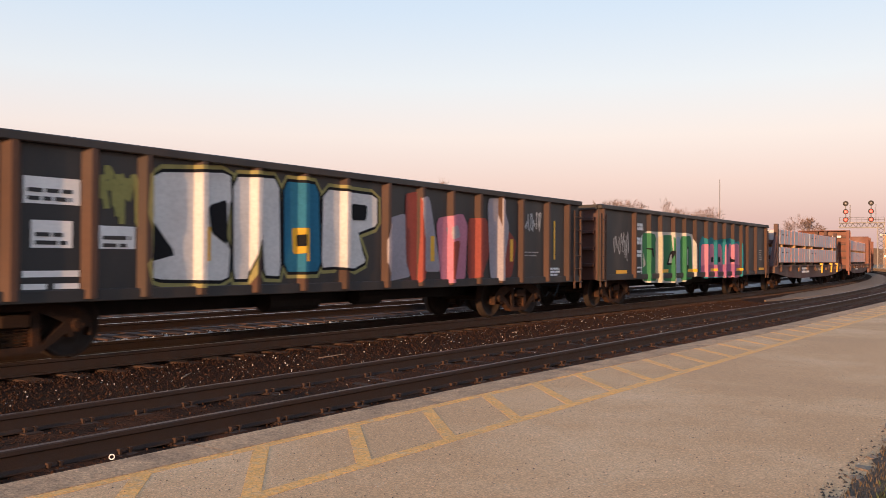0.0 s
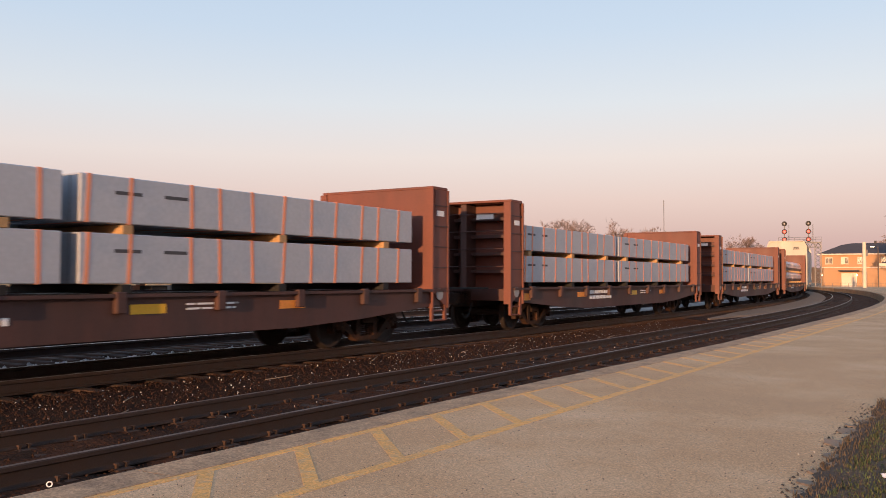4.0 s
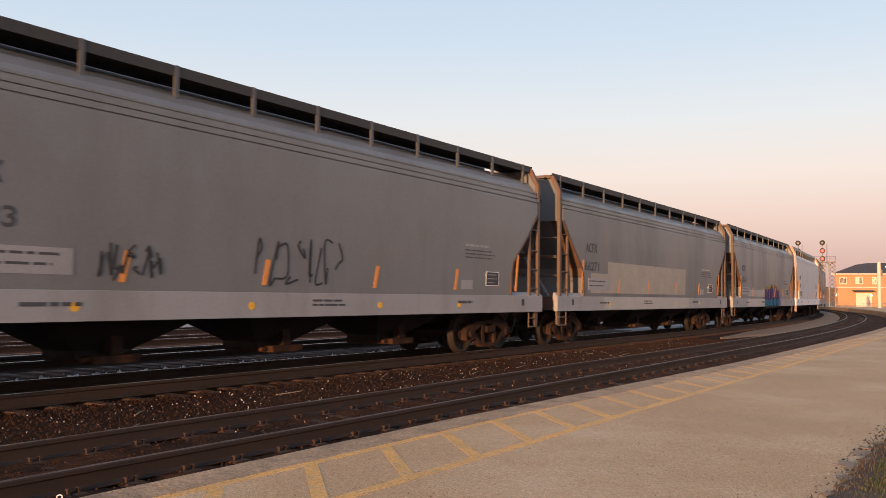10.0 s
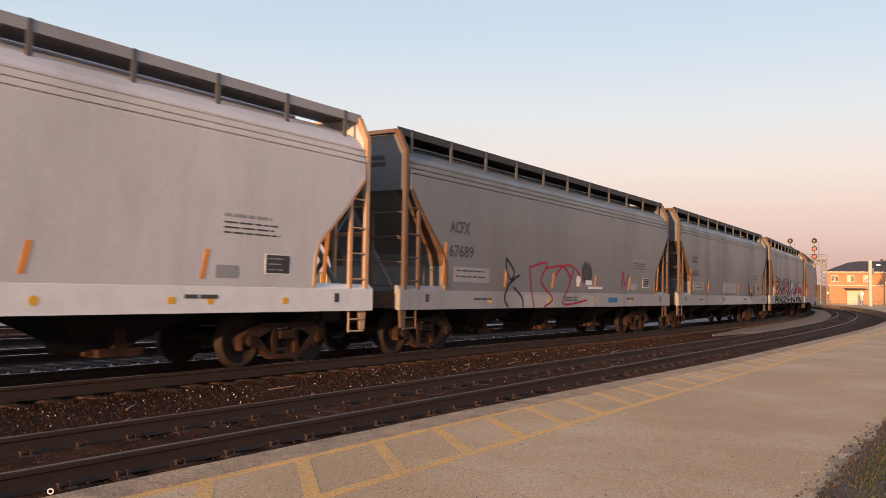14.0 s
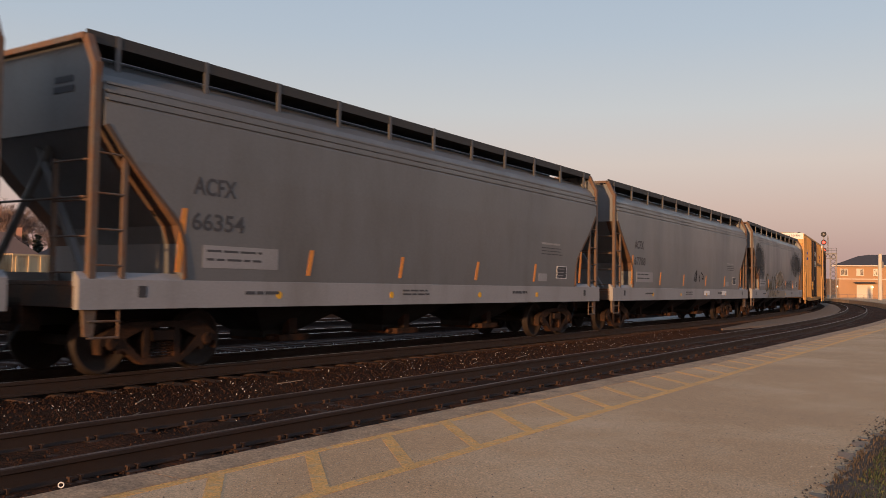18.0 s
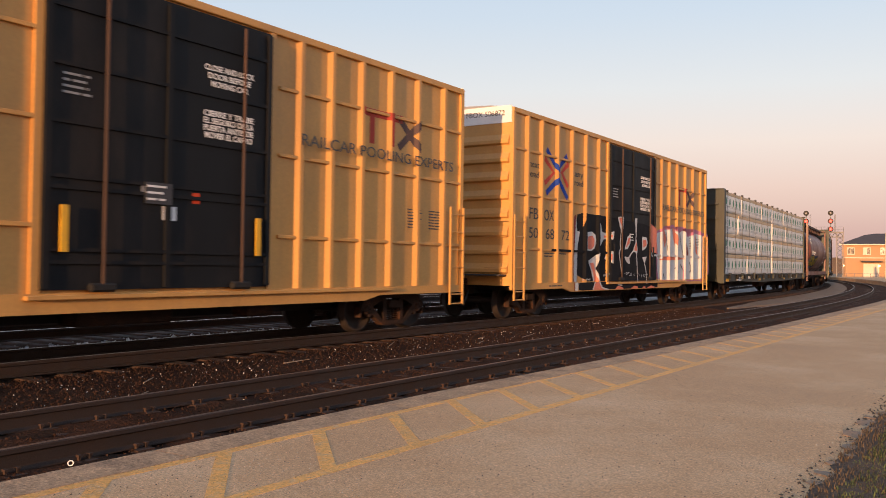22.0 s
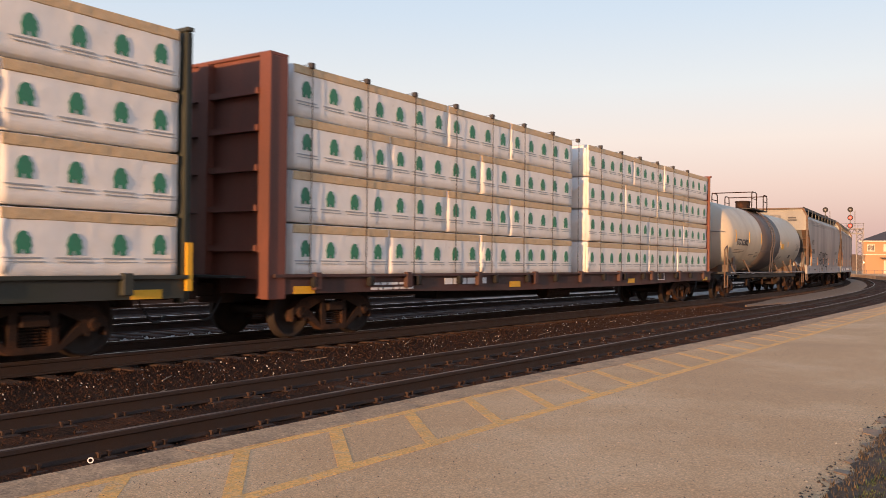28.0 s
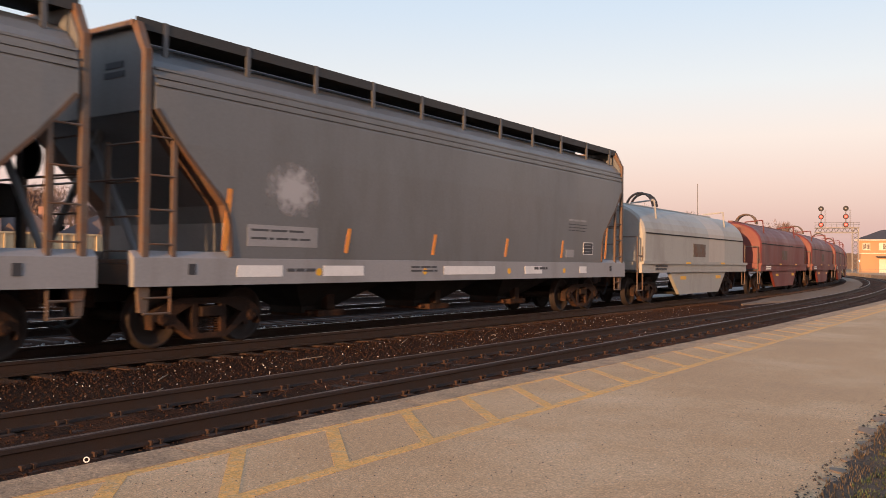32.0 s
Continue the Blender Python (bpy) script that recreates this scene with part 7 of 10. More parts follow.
# signal gantry: a leg right of the tracks and a truss reaching left over them
GD = 165.0
gantry = thing("signal_gantry", "steel cantilever signal gantry with two masts of red lights", "signal gantry")
gantry.matrix_basis = Matrix.Translation(polar(8.62, GD)) @ pose(0, 0, -0.45, 0, 0, 8.6)
for x in (-0.85, 0.15):
    for y in (-0.4, 0.4):
        part("leg_post", boxes((x - 0.08, x + 0.08, y - 0.08, y + 0.08, 0, 8.4)), M_STEELGREY, gantry)
for k in range(11):
    z = 0.3 + 0.74 * k
    part("leg_brace", rods(((-0.85, -0.4, z), (0.15, -0.4, z + 0.74)), ((0.15, -0.4, z), (-0.85, -0.4, z + 0.74)), r=0.05), M_STEELGREY, gantry)
for y in (-0.4, 0.4):
    for z in (7.5, 8.3):
        part("truss_chord", boxes((-6.9, 0.2, y - 0.06, y + 0.06, z - 0.07, z + 0.07)), M_STEELGREY, gantry)
    for k in range(8):
        x = -6.9 + 0.88 * k
        part("truss_web", rods(((x, y, 7.5), (x + 0.44, y, 8.3)), ((x + 0.44, y, 8.3), (x + 0.88, y, 7.5)), r=0.05), M_STEELGREY, gantry)
part("gantry_walkway", boxes((-6.9, 0.3, -0.45, 0.45, 8.35, 8.40)), M_STEELGREY, gantry)
for x in np.linspace(-6.8, 0.2, 9):
    part("rail_post", rods(((x, -0.45, 8.4), (x, -0.45, 9.25)), r=0.03), M_STEELGREY, gantry)
for z in (8.85, 9.25):
    part("handrail", rods(((-6.9, -0.45, z), (0.3, -0.45, z)), r=0.03), M_STEELGREY, gantry)
for n, x in enumerate((-5.82, -1.86)):
    mast = part("signal_mast", rods(((x, -0.5, 8.4), (x, -0.5, 11.8)), r=0.08), M_STEELGREY, gantry)
    part("mast_ladder", rods(((x + 0.62, -0.3, 8.4), (x + 0.62, -0.3, 11.5)), ((x + 0.76, -0.3, 8.4), (x + 0.76, -0.3, 11.5)), r=0.03), M_STEELGREY, gantry)
    for k, z in enumerate((11.7, 10.28, 8.87)):
        bm = bmesh.new()
        lathe(bm, [(-0.62, 0.46), (-0.64, 0.46), (-0.66, 0.44), (-0.66, 0.18), (-0.62, 0.14)], "y", 22)
        head = part("signal_head", bm, M_BLACKDISC, gantry, "round black signal target", pose(x, 0, z))
        bm = bmesh.new()
        lathe(bm, [(-0.665, 0.06), (-0.67, 0.22), (-0.655, 0.33), (-0.65, 0.12)], "y", 18)
        part("lens_ring", bm, M_BLACKDISC if k == 0 else red_lens, head, "" if k == 0 else "glowing red signal lens")
        bm = bmesh.new()
        lathe(bm, [(-0.68, 0.01), (-0.675, 0.15), (-0.66, 0.15)], "y", 18)
        part("lens", bm, M_SILLGREY, head)

# station building across the end of the view
BD = 215.0
ctr = polar(5.0, BD)
hall = thing("station_building", "two-storey peach stucco building with a dark hip roof", "building")
hall.matrix_basis = Matrix.Translation(ctr) @ pose(0, 0, -0.3, 0, 0, 5.0)
W2, DEP, EV, RZ = 13.6, 11.0, 7.5, 10.1
part("wall", boxes((-W2, W2, 0, 0.3, 0, EV)), M_STUCCO, hall)
part("wall", boxes((-W2, -W2 + 0.3, 0.3, DEP, 0, EV)), M_STUCCO, hall)
part("wall", boxes((W2 - 0.3, W2, 0.3, DEP, 0, EV)), M_STUCCO, hall)
part("wall", boxes((-W2, W2, DEP, DEP + 0.3, 0, EV)), M_STUCCO, hall)
bm = bmesh.new()
o = 0.6
vs = [bm.verts.new(p) for p in ((-W2 - o, -o, EV), (W2 + o, -o, EV), (W2 + o, DEP + o, EV), (-W2 - o, DEP + o, EV), (-W2 + 4.4, DEP * 0.42, RZ - 0.35), (-W2 + 6.5, DEP * 0.5, RZ), (W2 - 5.0, DEP * 0.5, RZ))]
for q in ((0, 1, 6, 5, 4), (1, 2, 6), (2, 3, 4, 5, 6), (3, 0, 4), (3, 2, 1, 0)):
    bm.faces.new([vs[i] for i in q])
part("roof", bm, M_ROOFDARK, hall)
part("fascia", boxes((-W2 - o, W2 + o, -o - 0.04, -o, EV - 0.22, EV + 0.03)), M_TRIM, hall)
part("belt_course", boxes((-W2, W2, -0.10, 0, 4.3, 4.5)), M_TRIM, hall)
part("chimney", boxes((-2.5, -2.0, 5.0, 5.5, 9.4, 10.6)), M_ROOFDARK, hall)
for x, w in ((-11.8, 1.3), (-8.5, 1.3), (-5.4, 0.7), (-0.5, 1.0), (6.0, 1.3), (10.5, 1.3)):
    wd = part("window", boxes((x - w / 2 - 0.12, x + w / 2 + 0.12, -0.08, 0, 5.2, 6.75)), M_TRIM, hall)
    part("pane", boxes((x - w / 2, x - 0.05, -0.10, -0.085, 5.3, 6.65)), M_GLASSDARK if x != -8.5 else M_TRIM, wd)
    part("pane", boxes((x + 0.05, x + w / 2, -0.10, -0.085, 5.3, 6.65)), M_GLASSDARK, wd)
    part("window_sill", boxes((x - w / 2 - 0.2, x + w / 2 + 0.2, -0.16, 0, 5.1, 5.2)), M_TRIM, wd)
bm = bmesh.new()
prism(bm, [(-9.9, 3.75), (-5.6, 3.75), (-5.2, 3.55), (-5.8, 3.45), (-9.4, 3.45)], "y", -1.6, 0)
part("canopy", bm, M_ROOFDARK, hall, "dark entrance canopy")
part("entrance", boxes((-9.2, -6.0, -0.07, 0, 0.0, 3.1)), M_TRIM, hall)
for x in (-13.3, -6.0, 6.8):
    bm = bmesh.new()
    bmesh.ops.create_icosphere(bm, subdivisions=1, radius=0.22)
    part("wall_lamp", bm, lamp_glow, hall, "glowing wall lamp", pose(x, -0.3, 2.6))
part("garage_door", boxes((0.0, 3.2, -0.07, 0, 0.0, 3.0)), M_TANKGREY, hall)

rail_fence = thing("metal_fence", "low metal fence in front of the building", "fence")
rail_fence.matrix_basis = Matrix.Translation(polar(5.9, 196)) @ pose(0, 0, -0.5, 0, 0, 5.6)
for k in range(19):
    part("post", rods(((-13 + 1.5 * k, 0, 0), (-13 + 1.5 * k, 0, 1.15)), r=0.04), M_STEELGREY, rail_fence)
for z in (0.55, 1.1):
    part("rail", rods(((-13, 0, z), (14, 0, z)), r=0.03), M_STEELGREY, rail_fence)

pole = thing("tall_pole", "thick cream sunlit pole before the building", "pole")
pole.matrix_basis = Matrix.Translation(polar(6.19, 150)) @ pose(0, 0, -0.4)
part("shaft", lathe(bmesh.new(), [(0, 0.30), (7.0, 0.27), (7.6, 0.25)], "z", 14), M_POLE, pole)
part("signal_box", boxes((0.25, 0.5, -0.2, 0.1, 5.4, 6.4)), M_STEELGREY, pole)


def street_lamp(az, dist, h, lit):
    lamp = thing("street_lamp", "slim brown steel lamp post with a small lit head", "lamp post", "street lamps")
    lamp.matrix_basis = Matrix.Translation(polar(az, dist)) @ pose(0, 0, -0.3, 0, 0, az)
    part("post", lathe(bmesh.new(), [(0, 0.13), (h * 0.5, 0.10), (h, 0.07)], "z", 10), M_POLEDARK, lamp)
    part("arm", rods(((0, 0, h), (-0.8, 0, h + 0.1)), r=0.05), M_POLEDARK, lamp)
    part("lamp_head", boxes((-1.15, -0.6, -0.14, 0.14, h + 0.02, h + 0.18), bevel=0.03), lamp_glow if lit else M_POLEDARK, lamp)
    return lamp


street_lamp(5.45, 165, 7.2, True)
street_lamp(4.45, 150, 7.6, True)

# platform shelter at the far right
sh = thing("platform_shelter", "open platform shelter with a rusty hip roof", "shelter")
sh.matrix_basis = Matrix.Translation(polar(2.75, 84)) @ pose(0, 0, 0)
for x in (-2.6, 2.6):
    for y in (-2, 2):
        part("post", boxes((x - 0.09, x + 0.09, y - 0.09, y + 0.09, 0, 2.6)), M_POLEDARK, sh)
bm = bmesh.new()
loft(bm, [[(-3.6 * k, -3 * k, z), (3.6 * k, -3 * k, z), (3.6 * k, 3 * k, z), (-3.6 * k, 3 * k, z)] for k, z in ((1, 2.5), (1, 2.65), (0.25, 3.7))])
part("roof", bm, M_OXDARK, sh)
part("eave_board", boxes((-3.6, 3.6, -3.06, -3.0, 2.4, 2.66)), M_TRIM, sh)

# low row of far hedges and buildings along the horizon
M_FARWOOD = material("far bare wood", (0.10, 0.075, 0.065), 0.95, vary=0.4, size=0.15, fine=1.5, bump=0.2)
bm = bmesh.new()
prev = None
for k in range(161):
    az = 75 - k * 0.75
    hgt = 7 + 5 * noise.noise((k * 0.35, 3, 0)) + 2.5 * noise.noise((k * 1.3, 9, 0))
    base = polar(az, 520)
    cur = [bm.verts.new((base.x, base.y, -1.0)), bm.verts.new((base.x, base.y, max(2.5, hgt)))]
    if prev:
        bm.faces.new((prev[0], cur[0], cur[1], prev[1]))
    prev = cur
tagged(new("backdrop", mesh_of("backdrop", bm, M_FARWOOD)), "distant line of bare woods on the horizon", "woods", kind="structure")

# slender radio mast
mast = thing("radio_mast", "slender grey radio mast in the distance", "radio mast")
mast.matrix_basis = Matrix.Translation(polar(17.95, 420)) @ pose(0, 0, -0.5)
part("shaft", rods(((0, 0, 0), (0, 0, 39.5)), r=0.16), M_STEELGREY, mast)
for z in (12, 20, 28):
    part("guy_collar", lathe(bmesh.new(), [(z, 0.25), (z + 0.3, 0.25)], "z", 8), M_STEELGREY, mast)

# ---- bare trees ----
M_BARK = material("grey bark", (0.115, 0.085, 0.07), 0.9, vary=0.3, size=3, fine=20, bump=0.2)
M_TWIGS = material("bare twigs", (0.20, 0.135, 0.11), 0.9, vary=0.25, size=1, fine=8, bump=0)
M_CONIFER = material("dark conifer", (0.030, 0.038, 0.026), 0.9, vary=0.4, size=1, fine=6, bump=0)


def bare_tree(place, h, seed, spread=1.0, label="bare early-spring tree with fine reddish twigs"):
    rnd = random.Random(seed)
    t = thing("tree", label, "tree", "bare trees")
    t.matrix_basis = Matrix.Translation(place)
    trunk, V, F_ = bmesh.new(), [], []

    def twig(a, b, w):
        d = (b - a)
        s = d.cross(Vector((rnd.uniform(-1, 1), rnd.uniform(-1, 1), rnd.uniform(-1, 1)))).normalized() * w
        i = len(V)
        V.extend([a - s, a + s, b])
        F_.append((i, i + 1, i + 2))

    def grow(p, d, L, r, lvl):
        q = p + d * L
        if lvl < 3:
            tube(trunk, p, q, r, 6 if lvl < 2 else 5, r * 0.72)
        else:
            twig(p, q, max(0.028, r * 0.9))
        if lvl >= 6:
            for _ in range(3):
                twig(q, q + (d + Vector((rnd.uniform(-1, 1), rnd.uniform(-1, 1), rnd.uniform(-0.4, 0.9))) * 0.9).normalized() * L * 0.9, 0.03)
            return
        n = 3 if lvl < 5 else 4
        for k in range(n):
            ax = Vector((rnd.uniform(-1, 1), rnd.uniform(-1, 1), rnd.uniform(-0.25, 0.55))).normalized()
            nd = (d * 0.95 + ax * 0.72 * spread).normalized()
            grow(p + d * L * rnd.uniform(0.55, 1.0), nd, L * rnd.uniform(0.62, 0.84), r * 0.6, lvl + 1)

    grow(Vector((0, 0, 0)), Vector((rnd.uniform(-0.05, 0.05), rnd.uniform(-0.05, 0.05), 1)), h * 0.27, h * 0.022, 0)
    top = max([v.z for v in V] + [1])
    k = h / top
    part("trunk", trunk, M_BARK, t)
    me = bpy.data.meshes.new("crown")
    me.from_pydata([tuple(v) for v in V], [], F_)
    me.materials.append(M_TWIGS)
    part("crown", me, None, t, "fine bare twigs")
    t.scale = (k * 1.05, k * 1.05, k)
    return t


def ground_at(p):
    return Vector((p.x, p.y, -0.6))


for k, (az, dist, el) in enumerate(((35.4, 150, 5.5), (34.0, 168, 4.9), (31.5, 190, 4.4), (30.2, 210, 4.1), (23.7, 190, 4.15), (22.0, 180, 4.15), (19.8, 230, 3.5), (43.0, 160, 3.6), (44.5, 150, 3.8), (56.2, 130, 4.3), (58.6, 135, 4.5), (60.5, 120, 4.9), (62.5, 140, 4.6), (13.0, 260, 2.9), (5.0, 260, 2.7), (3.0, 165, 4.9))):
    bare_tree(ground_at(polar(az, dist)), 1.9 + dist * math.tan(radians(el)), 40 + k, 1.05)


def conifer(place, h, seed):
    rnd = random.Random(seed)
    t = thing("conifer_tree", "dark evergreen tree behind the houses", "tree", "evergreens")
    t.matrix_basis = Matrix.Translation(place)
    part("trunk", tube(bmesh.new(), (0, 0, 0), (0, 0, h * 0.9), 0.16, 7, 0.03), M_BARK, t)
    V, F_ = [], []
    for k in range(900):
        z = h * (0.1 + 0.9 * rnd.random() ** 1.2)
        r = (h - z) * 0.26 * rnd.uniform(0.5, 1.15)
        a = rnd.uniform(0, math.tau)
        c = Vector((r * math.cos(a), r * math.sin(a), z - 0.1 * r))
        s = 0.42 * rnd.uniform(0.6, 1.2)
        i = len(V)
        V.extend([c + Vector((rnd.uniform(-s, s), rnd.uniform(-s, s), rnd.uniform(-s, s) * 0.6)) for _ in range(3)])
        F_.append((i, i + 1, i + 2))
    me = bpy.data.meshes.new("crown")
    me.from_pydata([tuple(v) for v in V], [], F_)
    me.materials.append(M_CONIFER)
    part("crown", me, None, t)
    return t


for k, (az, dist, h) in enumerate(((58.8, 118, 7.2), (59.6, 121, 8.0), (52.4, 125, 6.5))):
    conifer(ground_at(polar(az, dist)), h, 70 + k)

# ---- houses behind the yard ----
M_BRICKHOUSE = material("pinkish brick", (0.40, 0.21, 0.15), 0.85, vary=0.2, size=0.6, fine=14, bump=0.2)
M_SIDING = material("pale siding", (0.56, 0.50, 0.44), 0.75, vary=0.08, size=0.6, fine=10)
M_ROOFBROWN = material("brown roof shingle", (0.12, 0.085, 0.075), 0.9, vary=0.2, size=1, fine=12)


def house(place, w, d, eave, ridge, wall, turn, gable=True):
    hs = thing("house", "detached house with a brown roof behind the yard", "house", "houses")
    hs.matrix_basis = Matrix.Translation(place) @ pose(0, 0, 0, 0, 0, turn)
    part("wall", boxes((-w / 2, w / 2, -d / 2, d / 2, 0, eave)), wall, hs)
    bm = bmesh.new()
    if gable:
        prism(bm, [(-d / 2 - 0.4, eave - 0.1), (d / 2 + 0.4, eave - 0.1), (0, ridge)], "x", -w / 2 - 0.3, w / 2 + 0.3)
    else:
        loft(bm, [[(-w / 2 - 0.4, -d / 2 - 0.4, eave), (w / 2 + 0.4, -d / 2 - 0.4, eave), (w / 2 + 0.4, d / 2 + 0.4, eave), (-w / 2 - 0.4, d / 2 + 0.4, eave)], [(-w * 0.2, -0.1, ridge), (w * 0.2, -0.1, ridge), (w * 0.2, 0.1, ridge), (-w * 0.2, 0.1, ridge)]])
    part("roof", bm, M_ROOFBROWN, hs)
    bm = bmesh.new()
    prism(bm, [(-1.3, eave - 0.6), (1.3, eave - 0.6), (0, eave + 1.0)], "y", -d / 2 - 0.9, -d / 2 + 1.5)
    part("porch_gable", bm, M_ROOFBROWN, hs)
    part("gable_trim", boxes((-1.4, 1.4, -d / 2 - 0.95, -d / 2 - 0.9, eave - 0.75, eave - 0.6)), M_WHITE, hs)
    for x in (-w * 0.32, w * 0.32):
        for z in (1.0, eave - 1.7):
            wd = part("window", boxes((x - 0.6, x + 0.6, -d / 2 - 0.08, -d / 2, z, z + 1.3)), M_WHITE, hs)
            part("pane", boxes((x - 0.5, x + 0.5, -d / 2 - 0.10, -d / 2 - 0.085, z + 0.1, z + 1.2)), M_GLASSDARK, wd)
    part("chimney", boxes((w * 0.3, w * 0.3 + 0.6, 0.2, 0.8, eave, ridge + 0.6)), M_BRICKHOUSE, hs)
    return hs


for k, (az, dist, w, wall, ga) in enumerate(((55.7, 118, 11, M_SIDING, False), (53.9, 112, 9, M_BRICKHOUSE, True), (50.5, 120, 10, M_SIDING, True), (61.5, 112, 10, M_BRICKHOUSE, False), (47.5, 125, 12, M_BRICKHOUSE, False), (65.0, 110, 11, M_SIDING, True))):
    house(ground_at(polar(az, dist)), w, 8.5, 4.6, 7.2, wall, az + (k * 37 % 25 - 12), ga)

# ---- parked tan ribbed gondolas on the far siding ----
M_PARKED = material("tan painted steel", (0.52, 0.40, 0.24), 0.75, vary=0.15, size=0.7, fine=12, bump=0.1, dirt=(0.36, 0.25, 0.14), dirt_size=0.8, streak=0.3)


def parked_car():
    c = thing("parked_gondola", "tan ribbed freight car parked on the far siding", "freight car", "parked freight cars")
    part("body", boxes((-1.5, 1.5, -8.2, 8.2, 1.0, 4.05)), M_PARKED, c)
    rib = mesh_of("rib", boxes((1.5, 1.62, -0.09, 0.09, 0.9, 4.0)), M_PARKED)
    for k in range(13):
        part("rib", rib, None, c, at=pose(0, -7.8 + 1.3 * k, 0))
    part("top_chord", boxes((-1.6, 1.64, -8.25, 8.25, 3.95, 4.15)), M_PARKED, c)
    part("side_sill", boxes((1.4, 1.6, -8.2, 8.2, 0.8, 1.05)), M_PARKED, c)
    for y in (-5.9, 5.9):
        part("truck", boxes((-1.1, 1.1, y - 1.2, y + 1.2, 0.1, 0.75), bevel=0.05), M_DARK, c)
    return c


pc = parked_car()
pc.matrix_basis = pose(-84, 20, -0.46)
for k in range(-2, 7):
    if k:
        copy_thing(pc, pose(-84, 20 + 17.8 * k, -0.46))

# ---- grass verge at the platform's broken edge ----
def verge_x(y):
    return -0.93 + 0.10 * noise.noise((y * 1.7, 0, 4)) + 0.05 * noise.noise((y * 6, 2, 4)) + max(0, y - 9.2) ** 2 * 0.10


bm = bmesh.new()
rows = []
for j in range(81):
    y = -4 + 16.5 * j / 80
    x0 = verge_x(y)
    rows.append([bm.verts.new((x0 + (8 - x0) * (i / 30) ** 1.8, y, 0.003 + 0.035 * min(1, i / 6) + 0.025 * noise.noise((i * 0.9, y * 3, 1)) * min(1, i / 3))) for i in range(31)])
for a, b in zip(rows, rows[1:]):
    for i in range(30):
        bm.faces.new((a[i], a[i + 1], b[i + 1], b[i]))
tagged(new("verge", mesh_of("verge", bm, M_DIRT, True)), "bare dirt verge at the broken platform edge", "verge", kind="structure")


def blades(name, n, seed, zone, mat, label, hmin, hmax, w):
    """Loose blades or crumbs over the verge."""
    rg = np.random.RandomState(seed)
    V, F_ = [], []
    for _ in range(n):
        y = rg.uniform(2.5, 12)
        x = verge_x(y) + zone(rg)
        h = rg.uniform(hmin, hmax)
        a = rg.uniform(0, 6.28)
        lean = rg.uniform(-0.6, 0.6, 2) * h
        dx, dy = w * math.cos(a), w * math.sin(a)
        i = len(V)
        V += [(x - dx, y - dy, 0.02), (x + dx, y + dy, 0.02), (x + lean[0], y + lean[1], 0.03 + h)]
        F_.append((i, i + 1, i + 2))
    me = bpy.data.meshes.new(name)
    me.from_pydata(V, [], F_)
    me.materials.append(mat)
    return tagged(new(name, me), label, "grass", kind="stuff")


blades("grass", 15000, 8, lambda r: 0.14 + abs(r.normal(0, 0.7)), M_GRASS, "short green grass on the verge", 0.008, 0.026, 0.006)
M_DRYGRASS = island_random(material("dry grass", (0.11, 0.075, 0.042), 0.9, vary=0.3, bump=0), 0.5)
blades("dry_grass", 4200, 9, lambda r: abs(r.normal(0.06, 0.28)), M_DRYGRASS, "dry brown stalks along the broken edge", 0.008, 0.028, 0.004)
tuft = material("dark asphalt crumb", (0.05, 0.042, 0.036), 0.9, vary=0.4)


def grit(name, n, seed, box2, r0, r1, mat, label):
    rg = np.random.RandomState(seed)
    base = np.array([(1, 0, 0), (-0.5, 0.87, 0), (-0.5, -0.87, 0), (0, 0, 0.8)])
    fc = np.array([(0, 1, 3), (1, 2, 3), (2, 0, 3)])
    V, F_ = [], []
    for i in range(n):
        x, y = rg.uniform(box2[0], box2[1]), box2[2] + (box2[3] - box2[2]) * rg.rand() ** 1.7
        r = rg.uniform(r0, r1)
        a = rg.uniform(0, 6.28)
        m = np.array([[math.cos(a), -math.sin(a), 0], [math.sin(a), math.cos(a), 0], [0, 0, 1]])
        V.append((base * r * rg.uniform(0.6, 1.2, (4, 1))) @ m.T + np.array([x, y, 0.001]))
        F_.append(fc + 4 * i)
    me = bpy.data.meshes.new(name)
    me.from_pydata(np.concatenate(V).tolist(), [], np.concatenate(F_).tolist())
    me.materials.append(mat)
    return tagged(new(name, me), label, "grit", kind="stuff")


M_GRIT = island_random(material("pale grit", (0.36, 0.29, 0.215), 0.8, vary=0.3, bump=0), 0.6)
grit("pale_grit", 11000, 12, (-4.2, -0.9, 2.6, 16), 0.002, 0.006, M_GRIT, "pale loose grit on the asphalt")
grit("dark_grit", 900, 13, (-4.2, -0.8, 2.6, 14), 0.003, 0.008, tuft, "dark crumbs of asphalt")
grit("edge_crumbs", 900, 14, (-1.06, -0.75, 3.0, 9.5), 0.005, 0.018, tuft, "broken asphalt crumbs at the verge")
grit("edge_grit", 450, 15, (-1.15, -0.62, 3.0, 9), 0.004, 0.011, M_GRIT, "pale stone chips at the crumbled edge")
slab_mat = material("broken asphalt", (0.26, 0.185, 0.125), 0.9, vary=0.3, size=2, fine=70, bump=0.6)
rs = random.Random(17)
